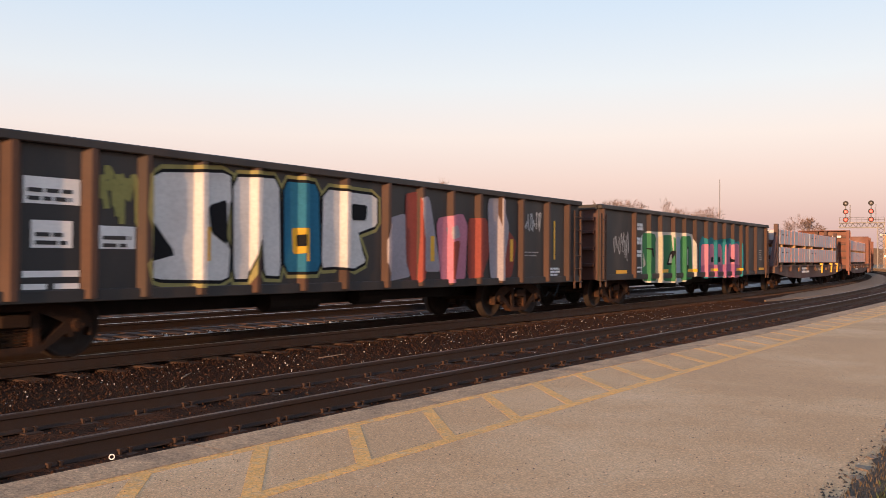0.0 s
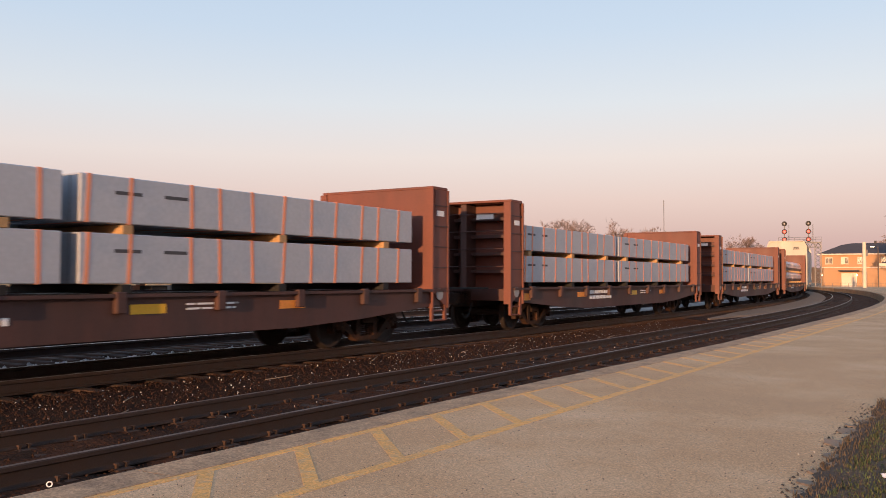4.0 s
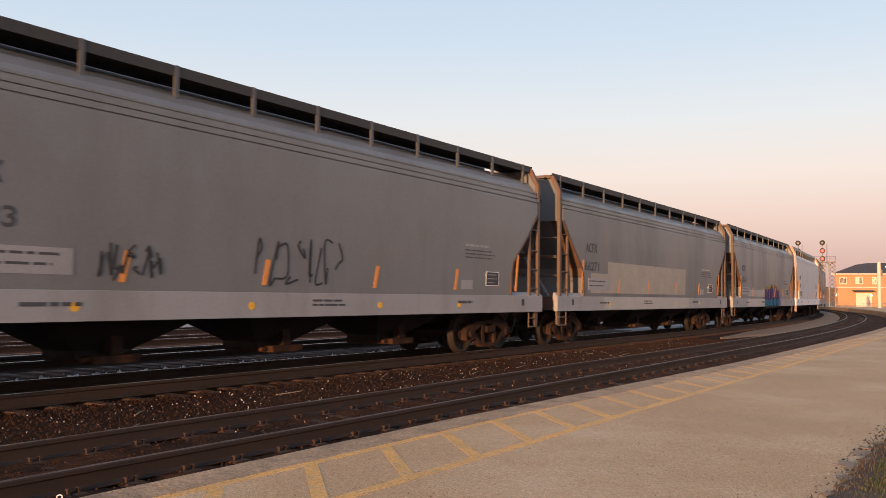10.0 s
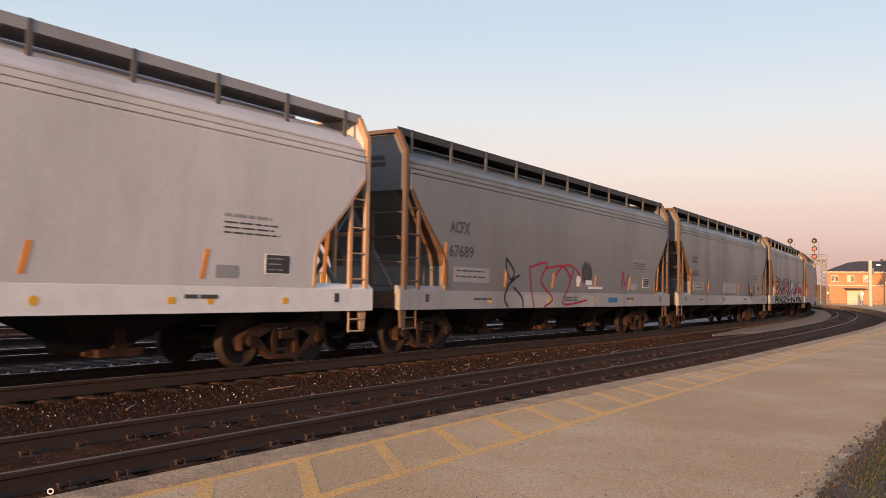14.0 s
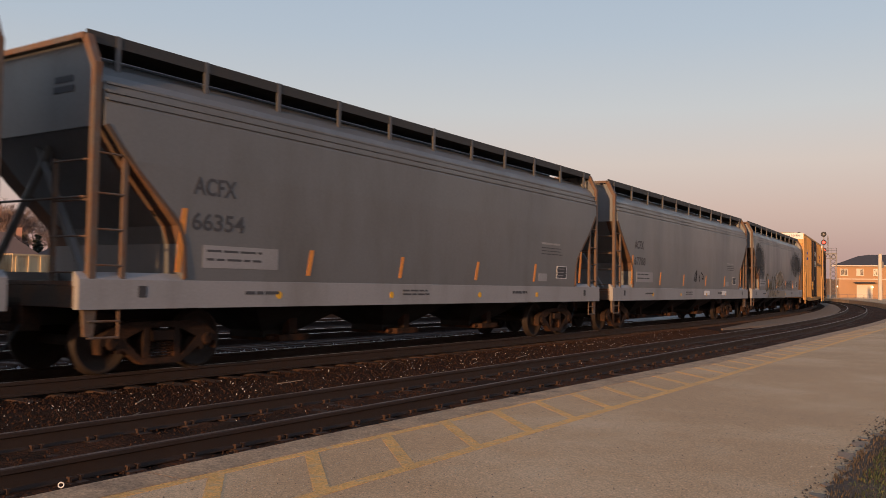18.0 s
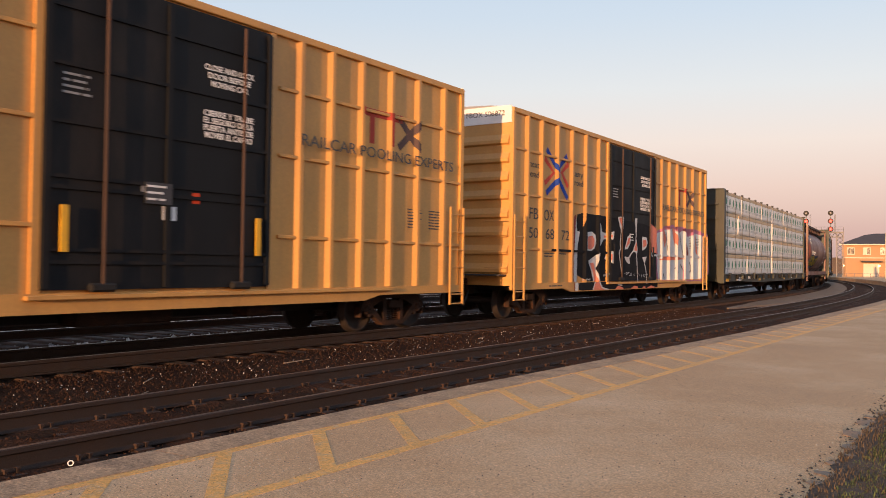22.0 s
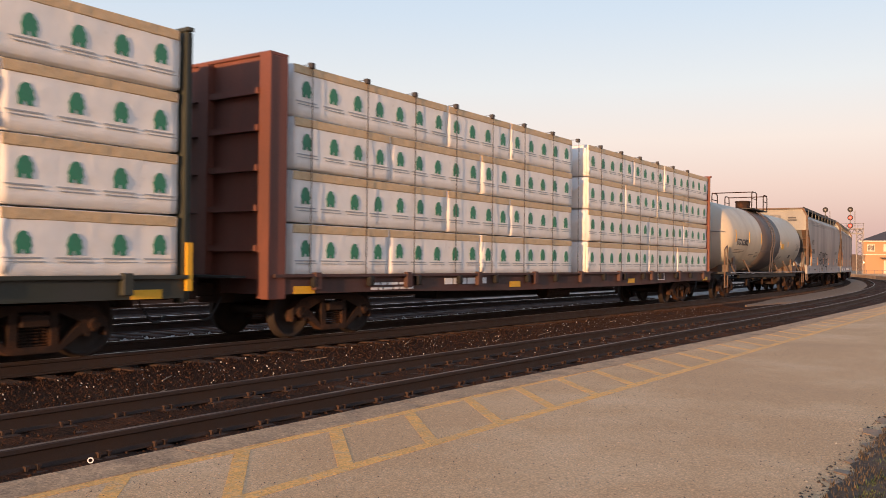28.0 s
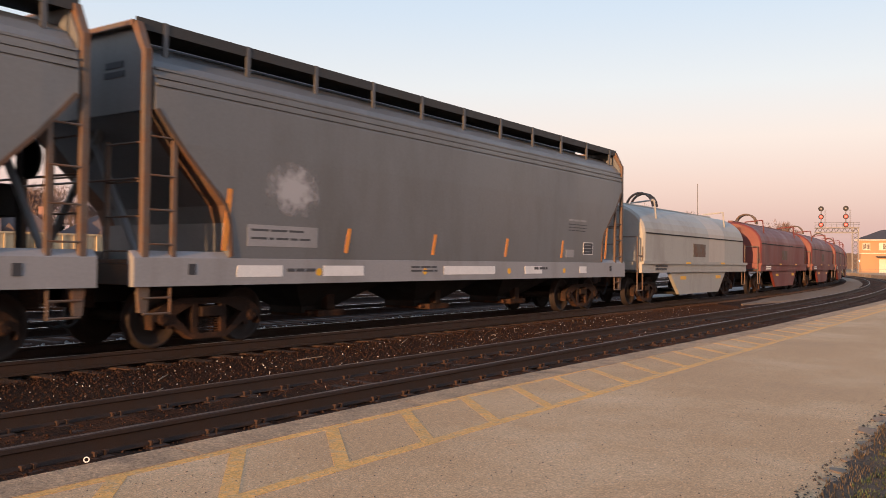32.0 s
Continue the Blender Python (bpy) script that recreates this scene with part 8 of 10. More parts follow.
for k in range(14):
    y = 4.7 + 0.3 * k + rs.uniform(-0.05, 0.05)
    n = rs.randint(5, 7)
    w = rs.uniform(0.06, 0.15)
    pts = [(w * rs.uniform(0.6, 1.0) * math.cos(i * math.tau / n), w * rs.uniform(0.6, 1.1) * math.sin(i * math.tau / n)) for i in range(n)]
    bm = bmesh.new()
    prism(bm, pts, "z", -0.02, rs.uniform(0.004, 0.009))
    sl = thing("asphalt_chunk", "cracked slab of asphalt at the crumbled edge", "asphalt chunk", "asphalt chunks")
    part("slab", bm, slab_mat, sl)
    sl.matrix_basis = pose(verge_x(y) + rs.uniform(-0.06, 0.10), y, 0.002, rs.uniform(-5, 5), rs.uniform(-5, 5), 0)
sc = thing("paper_scrap", "crumpled white paper scrap in the grass", "litter")
bm = bmesh.new()
bmesh.ops.create_grid(bm, x_segments=4, y_segments=3, size=0.028)
for v in bm.verts:
    v.co.z += 0.018 * noise.noise(v.co * 40)
bmesh.ops.solidify(bm, geom=bm.faces[:], thickness=0.002)
part("sheet", bm, M_WHITE, sc)
sc.matrix_basis = pose(-0.52, 5.75, 0.07, 12, 8, 30)

# ---- small things by the tracks ----
bm = bmesh.new()
for k in range(16):
    a0, a1 = k * math.tau / 16, (k + 1) * math.tau / 16
    tube(bm, (0.015 * math.cos(a0), 0, 0.019 + 0.015 * math.sin(a0)), (0.015 * math.cos(a1), 0, 0.019 + 0.015 * math.sin(a1)), 0.004, 6)
ring = thing("white_ring", "small white plastic ring lying by the kerb", "ring")
part("band", bm, M_WHITE, ring)
ring.matrix_basis = pose(-4.655, 3.02, 0.006, 0, 0, 55)
rt = random.Random(5)
for k in range(14):
    tw = thing("twig", "dry broken twig on the ballast", "twig", "dry twigs")
    a, L = rt.uniform(-0.4, 0.4), rt.uniform(0.2, 0.7)
    part("stick", tube(bmesh.new(), (0, -L / 2, 0), (0.03, L / 2, 0.02), 0.010, 5, 0.006), M_TWIG, tw)
    o = rt.uniform(1.5, 2.9)
    p = track(rt.uniform(4, 24), o, bed_z(o) + 0.02)[0]
    tw.matrix_basis = pose(*p, 0, 0, math.degrees(a) + 20)


# ---- the train, from its head: (car, place of its middle at the start, half of the truck distance) ----
TRAIN = []


# metres by which the train runs ahead of an even pace, second by second
AHEAD = [-0.12, 0.08, -0.15, -0.05, 0.0, 0.0, 0.03, -0.12, -0.33, 0.03, 0.0, 0.2, -0.05, -0.13, -0.22, -0.15, -0.1, -0.1, -0.2, -0.29, -0.36, -0.36, -0.25, -0.12, 0.42, -0.3, -0.2, -0.2, -0.17, -0.2, -0.3, -0.12, -0.08]


def travel(t):
    """Metres that the train has run at t seconds."""
    k = min(31, int(t))
    return 15.27 * t + AHEAD[k] + (AHEAD[k + 1] - AHEAD[k]) * (t - k)


RIDING = []                    # (load, its pose on the car, place, truck half distance)


def stretch(car, k):
    """Lengthens a car's body along the line; its trucks and couplers keep their shape."""
    def go(ob):
        m = ob.matrix_basis
        r3 = m.to_3x3().normalized().to_4x4()
        if ob.data and ob.data.name not in STRETCHED:
            ob.data.transform(r3.inverted() @ Matrix.Diagonal((1, k, 1, 1)) @ r3)
            STRETCHED.add(ob.data.name)
        ob.location.y *= k
        for c in ob.children:
            go(c)

    for c in car.children:
        if c.name.split(".")[0] in ("truck", "coupler", "air_hose"):
            c.location.y *= k
        else:
            go(c)


STRETCHED = set()


def join(car, f, r, trk, loading=None):
    """Adds a car that spans f to r along the line at the start, with the loads laid on it."""
    s = (f + r) / 2
    TRAIN.append((car, s, trk))
    car.matrix_basis = ride(s, trk)
    if loading:
        loading()
    for ob, m in LOADS:
        RIDING.append((ob, m, s, trk))
        ob.matrix_basis = ride(s, trk) @ m
    LOADS.clear()
    return car


HOPPERS = []
GREY = "faded grey covered hopper car"
A_BLOCKS = [
    ("WHT", 2, [(-4.44, 2.52), (-3.11, 2.62), (-3.08, 2.17), (-3.42, 2.15), (-3.77, 1.92), (-3.10, 1.51), (-3.14, 1.01), (-4.43, 1.05), (-4.48, 1.29), (-4.06, 1.39), (-4.48, 1.89)]),
    ("BLK", 4, [(-3.51, 2.11), (-3.17, 2.22), (-3.16, 1.54), (-3.46, 1.72)]),
    ("WHT", 2, [(-3.05, 2.57), (-2.13, 2.61), (-2.08, 1.06), (-2.42, 1.08), (-2.48, 1.97), (-2.72, 1.96), (-2.74, 1.03), (-3.03, 1.03)]),
    ("BLU", 2, [(-2.02, 2.58), (-1.24, 2.58), (-1.17, 1.13), (-2.00, 1.13)]),
]
A_BLOCKS += [
    ("YEL", 4, [(-1.85, 1.84), (-1.52, 1.85), (-1.47, 1.45), (-1.82, 1.41)]),
    ("BLK", 5, [(-1.75, 1.73), (-1.60, 1.74), (-1.60, 1.55), (-1.74, 1.54)]),
    ("WHT", 2, [(-1.12, 2.52), (0.27, 2.49), (0.28, 1.95), (-0.29, 1.79), (-0.02, 1.29), (-0.37, 1.16), (-0.69, 1.54), (-0.81, 1.21), (-1.15, 1.19)]),
    ("BLK", 4, [(-0.42, 2.31), (0.00, 2.30), (-0.03, 2.03), (-0.40, 2.02)]),
]
A_SMEAR = [
    ("LIL", 1, [(0.42, 1.47), (0.63, 2.10), (1.06, 2.21), (1.36, 1.99), (1.30, 1.01), (0.64, 0.93)]),
    ("RED", 2, [(1.09, 2.58), (1.51, 2.66), (1.84, 1.10), (1.38, 0.82), (1.14, 1.29)]),
    ("LIL", 3, [(1.48, 2.52), (1.86, 2.59), (2.25, 1.09), (1.72, 1.10)]),
    ("PNK", 2, [(2.08, 2.16), (3.02, 2.30), (3.20, 2.06), (3.12, 0.88), (2.26, 0.85)]),
    ("RED", 3, [(3.20, 2.21), (3.95, 2.24), (4.06, 1.50), (3.77, 0.98), (3.21, 0.93)]),
    ("LIL", 4, [(3.95, 2.67), (4.55, 2.70), (4.87, 2.06), (4.57, 0.86), (4.07, 0.92)]),
    ("RED", 2, [(4.76, 2.06), (5.19, 1.74), (4.99, 0.96), (4.57, 0.86)]),
    ("LIL", 4, [(2.41, 1.98), (2.84, 2.05), (2.93, 1.80), (2.50, 1.74)]),
    ("RED", 4, [(2.50, 1.69), (2.94, 1.74), (2.77, 0.94), (2.51, 0.94)]),
]
B_BLOCKS = [
    ("PAL", 0, [(-5.33, 2.21), (-0.97, 2.26), (-0.74, 1.82), (-0.55, 0.84), (-2.05, 0.61), (-5.32, 0.68)]),
    ("GRN", 2, [(-5.24, 2.16), (-4.17, 2.15), (-4.07, 0.71), (-5.23, 0.73)]),
    ("BLK", 4, [(-4.99, 1.71), (-4.38, 1.70), (-4.33, 1.41), (-4.60, 1.60)]),
    ("PAL", 4, [(-5.17, 1.59), (-4.98, 1.21), (-5.17, 1.12)]),
    ("CRM", 3, [(-4.22, 2.00), (-3.82, 2.11), (-3.74, 0.80), (-3.51, 0.67), (-4.21, 0.70)]),
    ("GRN", 2, [(-3.82, 2.12), (-2.76, 2.16), (-2.70, 0.67), (-3.51, 0.69), (-3.74, 1.31)]),
]
B_BLOCKS += [
    ("BLK", 4, [(-3.01, 1.60), (-2.76, 1.67), (-2.76, 1.20), (-3.31, 1.20)]),
    ("PAL", 5, [(-3.01, 1.50), (-2.81, 1.56), (-2.81, 1.26), (-3.16, 1.26)]),
    ("CRM", 3, [(-2.74, 2.13), (-2.50, 2.14), (-2.50, 0.67), (-2.73, 0.67)]),
    ("SKY", 3, [(-2.50, 2.12), (-2.10, 2.11), (-2.09, 0.67), (-2.50, 0.67)]),
    ("GRN", 2, [(-2.10, 2.13), (-1.06, 2.17), (-0.92, 0.73), (-2.05, 0.67)]),
    ("BLK", 4, [(-1.63, 1.81), (-1.33, 1.81), (-1.33, 1.02), (-1.59, 1.03)]),
    ("PAL", 5, [(-1.54, 1.73), (-1.39, 1.73), (-1.39, 1.19), (-1.52, 1.19)]),
]
B_PINK = [
    ("TEA", 0, [(-0.27, 1.95), (0.10, 2.20), (0.60, 2.01), (1.00, 2.19), (1.54, 2.01), (2.10, 2.10), (2.69, 2.01), (3.15, 2.21), (3.63, 2.03), (4.29, 2.10), (4.90, 1.72), (4.90, 0.73), (-0.27, 0.72)]),
    ("PNK", 2, [(-0.07, 1.82), (0.03, 1.91), (0.50, 1.92), (0.66, 1.84), (0.71, 0.79), (-0.12, 0.76)]),
    ("PNK", 2, [(0.79, 1.84), (0.89, 1.93), (1.16, 1.94), (1.32, 1.85), (1.37, 0.78), (0.73, 0.74)]),
    ("PNK", 2, [(1.54, 1.86), (1.65, 1.95), (1.96, 1.95), (2.13, 1.87), (2.19, 0.76), (1.48, 0.72)]),
    ("PNK", 2, [(2.28, 1.87), (2.40, 1.96), (2.63, 1.97), (2.81, 1.88), (2.87, 0.74), (2.22, 0.71)]),
    ("PNK", 2, [(2.94, 1.88), (3.06, 1.98), (3.31, 1.98), (3.50, 1.89), (3.56, 0.73), (2.87, 0.69)]),
]
B_PINK += [
    ("PNK", 2, [(3.66, 1.90), (3.79, 2.00), (4.05, 2.00), (4.25, 1.91), (4.31, 0.71), (3.59, 0.68)]),
    ("PUR", 3, [(-0.10, 1.19), (4.28, 1.21), (4.31, 0.77), (-0.10, 0.75)]),
    ("BLK", 4, [(0.94, 1.45), (1.18, 1.48), (1.21, 1.30), (0.97, 1.28)]),
    ("BLK", 4, [(1.71, 1.45), (1.96, 1.48), (1.99, 1.30), (1.73, 1.28)]),
    ("BLK", 4, [(2.42, 1.46), (2.69, 1.48), (2.72, 1.30), (2.45, 1.27)]),
    ("BLK", 4, [(3.09, 1.46), (3.37, 1.49), (3.40, 1.30), (3.12, 1.27)]),
]
BOX_F = [
    ("BLK", 0, [(-4.14, 2.80), (-3.73, 2.87), (-2.81, 2.87), (-2.11, 2.87), (-1.77, 2.80), (-1.27, 2.76), (-0.28, 2.77), (0.84, 2.78), (1.95, 2.61), (2.28, 2.05), (2.37, 1.29), (2.34, 0.93), (-4.06, 0.93)]),
    ("RED", 1, [(-4.32, 2.72), (-4.17, 2.82), (-4.17, 2.33), (-4.24, 2.24), (-4.21, 2.14), (-4.28, 1.74), (-4.28, 0.93), (-4.34, 0.93), (-4.29, 2.09)]),
    ("WHT", 2, [(-4.17, 2.82), (-4.11, 2.34), (-3.92, 2.34), (-4.05, 1.97), (-4.11, 1.75), (-4.10, 0.93), (-4.29, 0.93), (-4.28, 1.74), (-4.18, 2.14), (-4.23, 2.24), (-4.17, 2.33)]),
]
BOX_R = [
    ("WHT", 2, [(-3.41, 2.34), (-3.07, 2.37), (-2.83, 2.28), (-2.78, 2.09), (-2.91, 1.88), (-3.14, 1.81), (-3.43, 1.82)]),
    ("COR", 4, [(-3.38, 2.22), (-3.06, 2.25), (-2.92, 2.16), (-2.93, 1.96), (-3.14, 1.85), (-3.36, 1.86)]),
    ("WHT", 2, [(-3.34, 1.52), (-2.91, 1.61), (-2.58, 1.80), (-2.95, 1.45), (-2.68, 1.01), (-2.59, 0.93), (-2.98, 0.93), (-2.94, 1.01)]),
    ("COR", 4, [(-3.24, 1.45), (-2.98, 1.48), (-2.85, 1.25), (-2.72, 0.97), (-2.68, 0.93), (-2.91, 0.93), (-2.89, 0.97), (-3.03, 1.25)]),
]
BOX_A = [
    ("WHT", 2, [(-2.60, 2.77), (-2.52, 2.76), (-2.35, 2.39), (-2.04, 2.36), (-1.68, 2.44), (-1.71, 2.18), (-2.24, 2.18), (-2.44, 2.00), (-2.61, 1.83), (-2.44, 2.15), (-2.43, 2.36)]),
    ("COR", 4, [(-2.24, 2.29), (-1.98, 2.29), (-1.77, 2.33), (-1.82, 2.24), (-2.22, 2.22)]),
    ("WHT", 2, [(-2.02, 1.80), (-1.72, 1.84), (-1.71, 1.45), (-1.90, 1.49), (-2.16, 1.60)]),
    ("COR", 4, [(-2.00, 1.72), (-1.80, 1.75), (-1.80, 1.56), (-2.01, 1.61)]),
    ("WHT", 2, [(-1.42, 2.89), (-0.90, 2.92), (-0.97, 2.52), (-1.11, 2.47), (-1.21, 2.55)]),
    ("COR", 4, [(-1.33, 2.86), (-0.98, 2.88), (-1.09, 2.60)]),
    ("WHT", 2, [(-1.08, 1.00), (-1.14, 0.93), (-1.01, 0.93)]),
]
BOX_P = [
    ("WHT", 2, [(-0.85, 1.90), (-0.59, 2.32), (-0.34, 2.39), (-0.36, 2.11), (-0.58, 1.93)]),
    ("COR", 4, [(-0.77, 1.94), (-0.55, 2.26), (-0.40, 2.29), (-0.42, 2.12)]),
    ("WHT", 2, [(-0.85, 1.69), (-0.45, 1.67), (-0.37, 1.46), (-0.57, 1.47), (-0.76, 1.58)]),
    ("WHT", 2, [(0.01, 2.91), (0.20, 2.93), (0.16, 2.47), (0.10, 2.42)]),
    ("WHT", 2, [(0.16, 2.28), (0.29, 1.84), (-0.15, 1.87)]),
    ("COR", 4, [(0.16, 2.19), (0.22, 1.87), (-0.06, 1.90)]),
    ("WHT", 2, [(0.66, 2.36), (1.08, 2.34), (1.16, 2.15), (1.01, 1.99), (0.67, 1.89)]),
    ("COR", 4, [(0.72, 2.25), (1.00, 2.26), (1.08, 2.09), (0.74, 1.99)]),
    ("WHT", 2, [(0.68, 1.69), (1.10, 1.71), (0.88, 1.48)]),
]
BOX_W = [
    ("COR", 3, [(1.37, 2.83), (2.12, 2.63), (2.23, 2.04), (2.29, 1.83), (1.56, 1.86), (1.47, 2.21)]),
]
BOX_M = [
    ("PNK", 0, [(2.16, 2.55), (3.01, 2.80), (3.44, 2.72), (3.99, 2.92), (4.53, 2.73), (5.08, 2.89), (5.80, 2.62), (6.54, 2.84), (7.35, 2.76), (8.22, 2.72), (8.39, 1.14), (7.64, 0.93), (2.41, 0.93), (2.27, 1.29)]),
    ("WHT", 1, [(2.26, 2.50), (3.02, 2.68), (3.40, 2.65), (4.00, 2.78), (4.54, 2.58), (5.09, 2.75), (5.75, 2.49), (6.55, 2.69), (7.30, 2.61), (8.04, 2.57), (8.21, 1.23), (7.42, 0.95), (4.91, 0.93), (2.54, 0.93), (2.41, 1.29), (2.44, 1.84)]),
    ("COR", 2, [(2.83, 2.68), (3.02, 2.73), (3.31, 2.38), (3.13, 2.03), (2.93, 2.41)]),
    ("COR", 2, [(3.90, 2.76), (4.10, 2.78), (4.43, 2.45), (4.34, 2.02), (4.05, 2.36)]),
    ("RED", 2, [(5.32, 2.62), (5.62, 2.20), (5.78, 1.83), (5.49, 1.82)]),
    ("COR", 2, [(6.55, 2.75), (6.72, 2.25), (6.89, 1.86), (6.63, 1.92)]),
    ("COR", 2, [(2.50, 1.62), (3.05, 1.75), (4.45, 1.76), (5.35, 1.69), (4.46, 1.64), (3.05, 1.61)]),
]
BOX_SILL = [
    ("BLK", 0, [(2.34, 0.91), (2.32, 0.68), (0.05, 0.68), (-1.56, 0.68), (-4.05, 0.68), (-4.06, 0.91)]),
    ("RED", 1, [(-4.28, 0.91), (-4.28, 0.68), (-4.35, 0.68), (-4.34, 0.91)]),
    ("WHT", 2, [(-4.09, 0.91), (-4.09, 0.68), (-4.29, 0.68), (-4.29, 0.91)]),
    ("WHT", 2, [(-2.57, 0.91), (-2.40, 0.76), (-1.83, 0.68), (-2.29, 0.68), (-3.11, 0.68), (-2.98, 0.91)]),
    ("COR", 4, [(-2.66, 0.91), (-2.45, 0.72), (-2.19, 0.68), (-3.06, 0.68), (-2.92, 0.91)]),
    ("WHT", 2, [(-1.16, 0.91), (-1.24, 0.81), (-0.83, 0.76), (-0.99, 0.91)]),
    ("COR", 2, [(-1.44, 0.68), (-1.21, 0.78), (-0.86, 0.74), (-0.73, 0.68)]),
    ("COR", 2, [(-0.15, 0.68), (0.11, 0.77), (0.46, 0.74), (0.49, 0.68)]),
    ("COR", 2, [(0.83, 0.68), (1.05, 0.75), (1.18, 0.68)]),
    ("COR", 2, [(1.28, 0.68), (1.68, 0.76), (1.98, 0.71), (1.93, 0.68)]),
    ("PNK", 0, [(7.56, 0.91), (7.42, 0.87), (3.66, 0.85), (2.46, 0.79), (2.41, 0.91)]),
]
RAMP[0] = 0.09
gA = gondola("black gondola car with rusty ribs and pale block-letter graffiti", [-8.0, -7.2, -6.4, -5.37, -4.56, -3.64, -2.60, -1.58, -0.58, 0.55, 1.58, 2.60, 3.61, 4.50, 5.38, 6.60, 7.64], 16.6)
RA = [(y - 0.04, y + 0.04) for y in (-5.37, -4.56, -3.64, -2.60, -1.58, -0.58, 0.55, 1.58, 2.60, 3.61, 4.50, 5.38, 6.60)]
piece(gA, A_BLOCKS, 1.525, RA, 0.098, edge="OLV", edge_by=0.05)
piece(gA, A_SMEAR, 1.525, RA, 0.098, rounds=2)
scribble(gA, -5.25, -4.65, 1.75, 2.55, (0.30, 0.28, 0.10), 1.525, 77, w=0.09, n=6)
for y0, y1, z0, z1 in ((-6.25, -5.52, 2.0, 2.33), (-6.15, -5.62, 1.46, 1.80), (-5.26, -4.72, 1.46, 1.76), (-6.25, -5.52, 1.10, 1.18), (-6.25, -5.95, 0.95, 1.02), (-5.85, -5.52, 0.95, 1.02)):
    plate("lettering_panel", M_WHITE, gA, 1.523, y0, y1, z0, z1, "white stencilled panel")
for y0, y1, z in ((-6.2, -5.55, 2.14), (-6.1, -5.65, 1.60), (-5.2, -4.75, 1.58)):
    data_lines(gA, 1.529, y0, z, 2, y1 - y0, M_BLACKPAINT, h=0.05, gap=0.10, seed=int(z * 100))
scribble(gA, 5.45, 6.3, 2.0, 2.45, (0.5, 0.5, 0.5), 1.525, 3)
data_lines(gA, 1.527, 5.5, 1.5, 2, 0.8, M_SILLGREY, h=0.03, seed=9)
data_lines(gA, 1.527, 6.7, 1.1, 3, 0.6, M_WHITE, h=0.05, seed=10)
spray_patch(gA, 6.95, 7.03, 1.35, 2.3, M_REFL, 1.525, out=0.004, name="reflective_strip")
for y in (-3.6, -1.6, 1.9, 4.9):
    spray_patch(gA, y, y + 0.13, 1.3, 1.8, M_REFL, 1.525, RA, 0.098, out=0.013, name="reflective_strip")
join(gA, 3.15, 19.75, 6.1)

gB = gondola("black gondola car with rusty ribs and green and pink graffiti", [-8.0, -5.85, -4.75, -3.85, -2.75, -1.75, -0.75, 0.4, 1.4, 2.4, 3.4, 4.45, 5.25, 6.4, 7.9])
RB = [(y - 0.04, y + 0.04) for y in (-5.85, -4.75, -3.85, -2.75, -1.75, -0.75, 0.4, 1.4, 2.4, 3.4, 4.45, 5.25, 6.4)]
piece(gB, B_BLOCKS, 1.525, RB, 0.098)
piece(gB, B_PINK, 1.525, RB, 0.098)
for y0, y1, z0, z1 in ((-5.62, -5.1, 2.12, 2.34), (-5.72, -4.92, 1.72, 1.92), (-5.68, -5.2, 1.35, 1.55)):
    data_lines(gB, 1.527, y0, z1, 2, y1 - y0, M_WHITE, h=0.09, gap=0.11, seed=int(z1 * 50))
data_lines(gB, 1.527, -5.68, 1.1, 2, 0.75, M_WHITE, h=0.05, gap=0.12, seed=5)
scribble(gB, -7.25, -6.2, 1.35, 2.15, (0.42, 0.42, 0.42), 1.525, 6)
for y in (-7.1, -3.9, -1.4, 0.9, 3.9, 6.9):
    spray_patch(gB, y, y + 0.75, 0.96, 1.06, M_REFL, 1.525, RB, 0.098, out=0.014, name="reflective_strip")
data_lines(gB, 1.527, 7.0, 1.75, 6, 0.4, M_SILLGREY, h=0.03, seed=7)
join(gB, 20.85, 37.35, 6.1)

cC = stake_flat("rusty flat car with end stakes carrying galvanised steel bundles")
load_steel([(-7.75, -0.75), (-0.6, 7.75)], 100)
join(cC, 38.55, 57.1, 7.0)
for k, m in enumerate((68.6, 88.5, 108.4)):
    join(bulkhead_flat("oxide red bulkhead flat car carrying galvanised steel bundles"), m - 8.45, m + 8.45, 6.2, (lambda k=k: load_steel([(-7.75, -0.75), (-0.55, 7.35)], 200 + 20 * k)))
join(bulkhead_flat("oxide red bulkhead flat car carrying bright steel pipes"), 119.3, 136.3, 6.2, lambda: load_pipes([(-7.7, -0.35), (-0.25, 7.55)]))

h1 = hopper("cream covered hopper car with sunlit front end", M_TAN, M_TAN, M_TAN, ("SHPX", "454783"), False, 1, M_MARK)
data_lines(h1, 1.62, -5.2, 1.95, 2, 1.3, M_GREYMARK, h=0.06, gap=0.16, seed=2)
data_lines(h1, 1.63, 0.3, 2.0, 4, 1.0, paint_colour((0.30, 0.08, 0.07)), h=0.035, gap=0.07, seed=3)
data_lines(h1, 1.63, 4.7, 2.35, 7, 0.8, M_GREYMARK, h=0.025, gap=0.07, seed=4)
for y in (-6.6, -1.9, 1.0, 3.0, 5.6):
    plate("reflector", M_REFL, h1, 1.602, y, y + 0.5, 1.0, 1.12, "yellow reflective strip")
HOPPERS.append(h1)
join(h1, 138.2, 154.9, 6.6)
h2 = hopper(GREY + " and black tags", M_HOP, marks=("ACFX", "67633"), seed=2)
scribble(h2, -4.2, -3.3, 1.5, 2.0, (0.05, 0.05, 0.05), 1.6, 31, curve=hop_x)
scribble(h2, -1.6, 0.4, 1.5, 2.3, (0.05, 0.05, 0.05), 1.6, 32, curve=hop_x)
HOPPERS.append(h2)
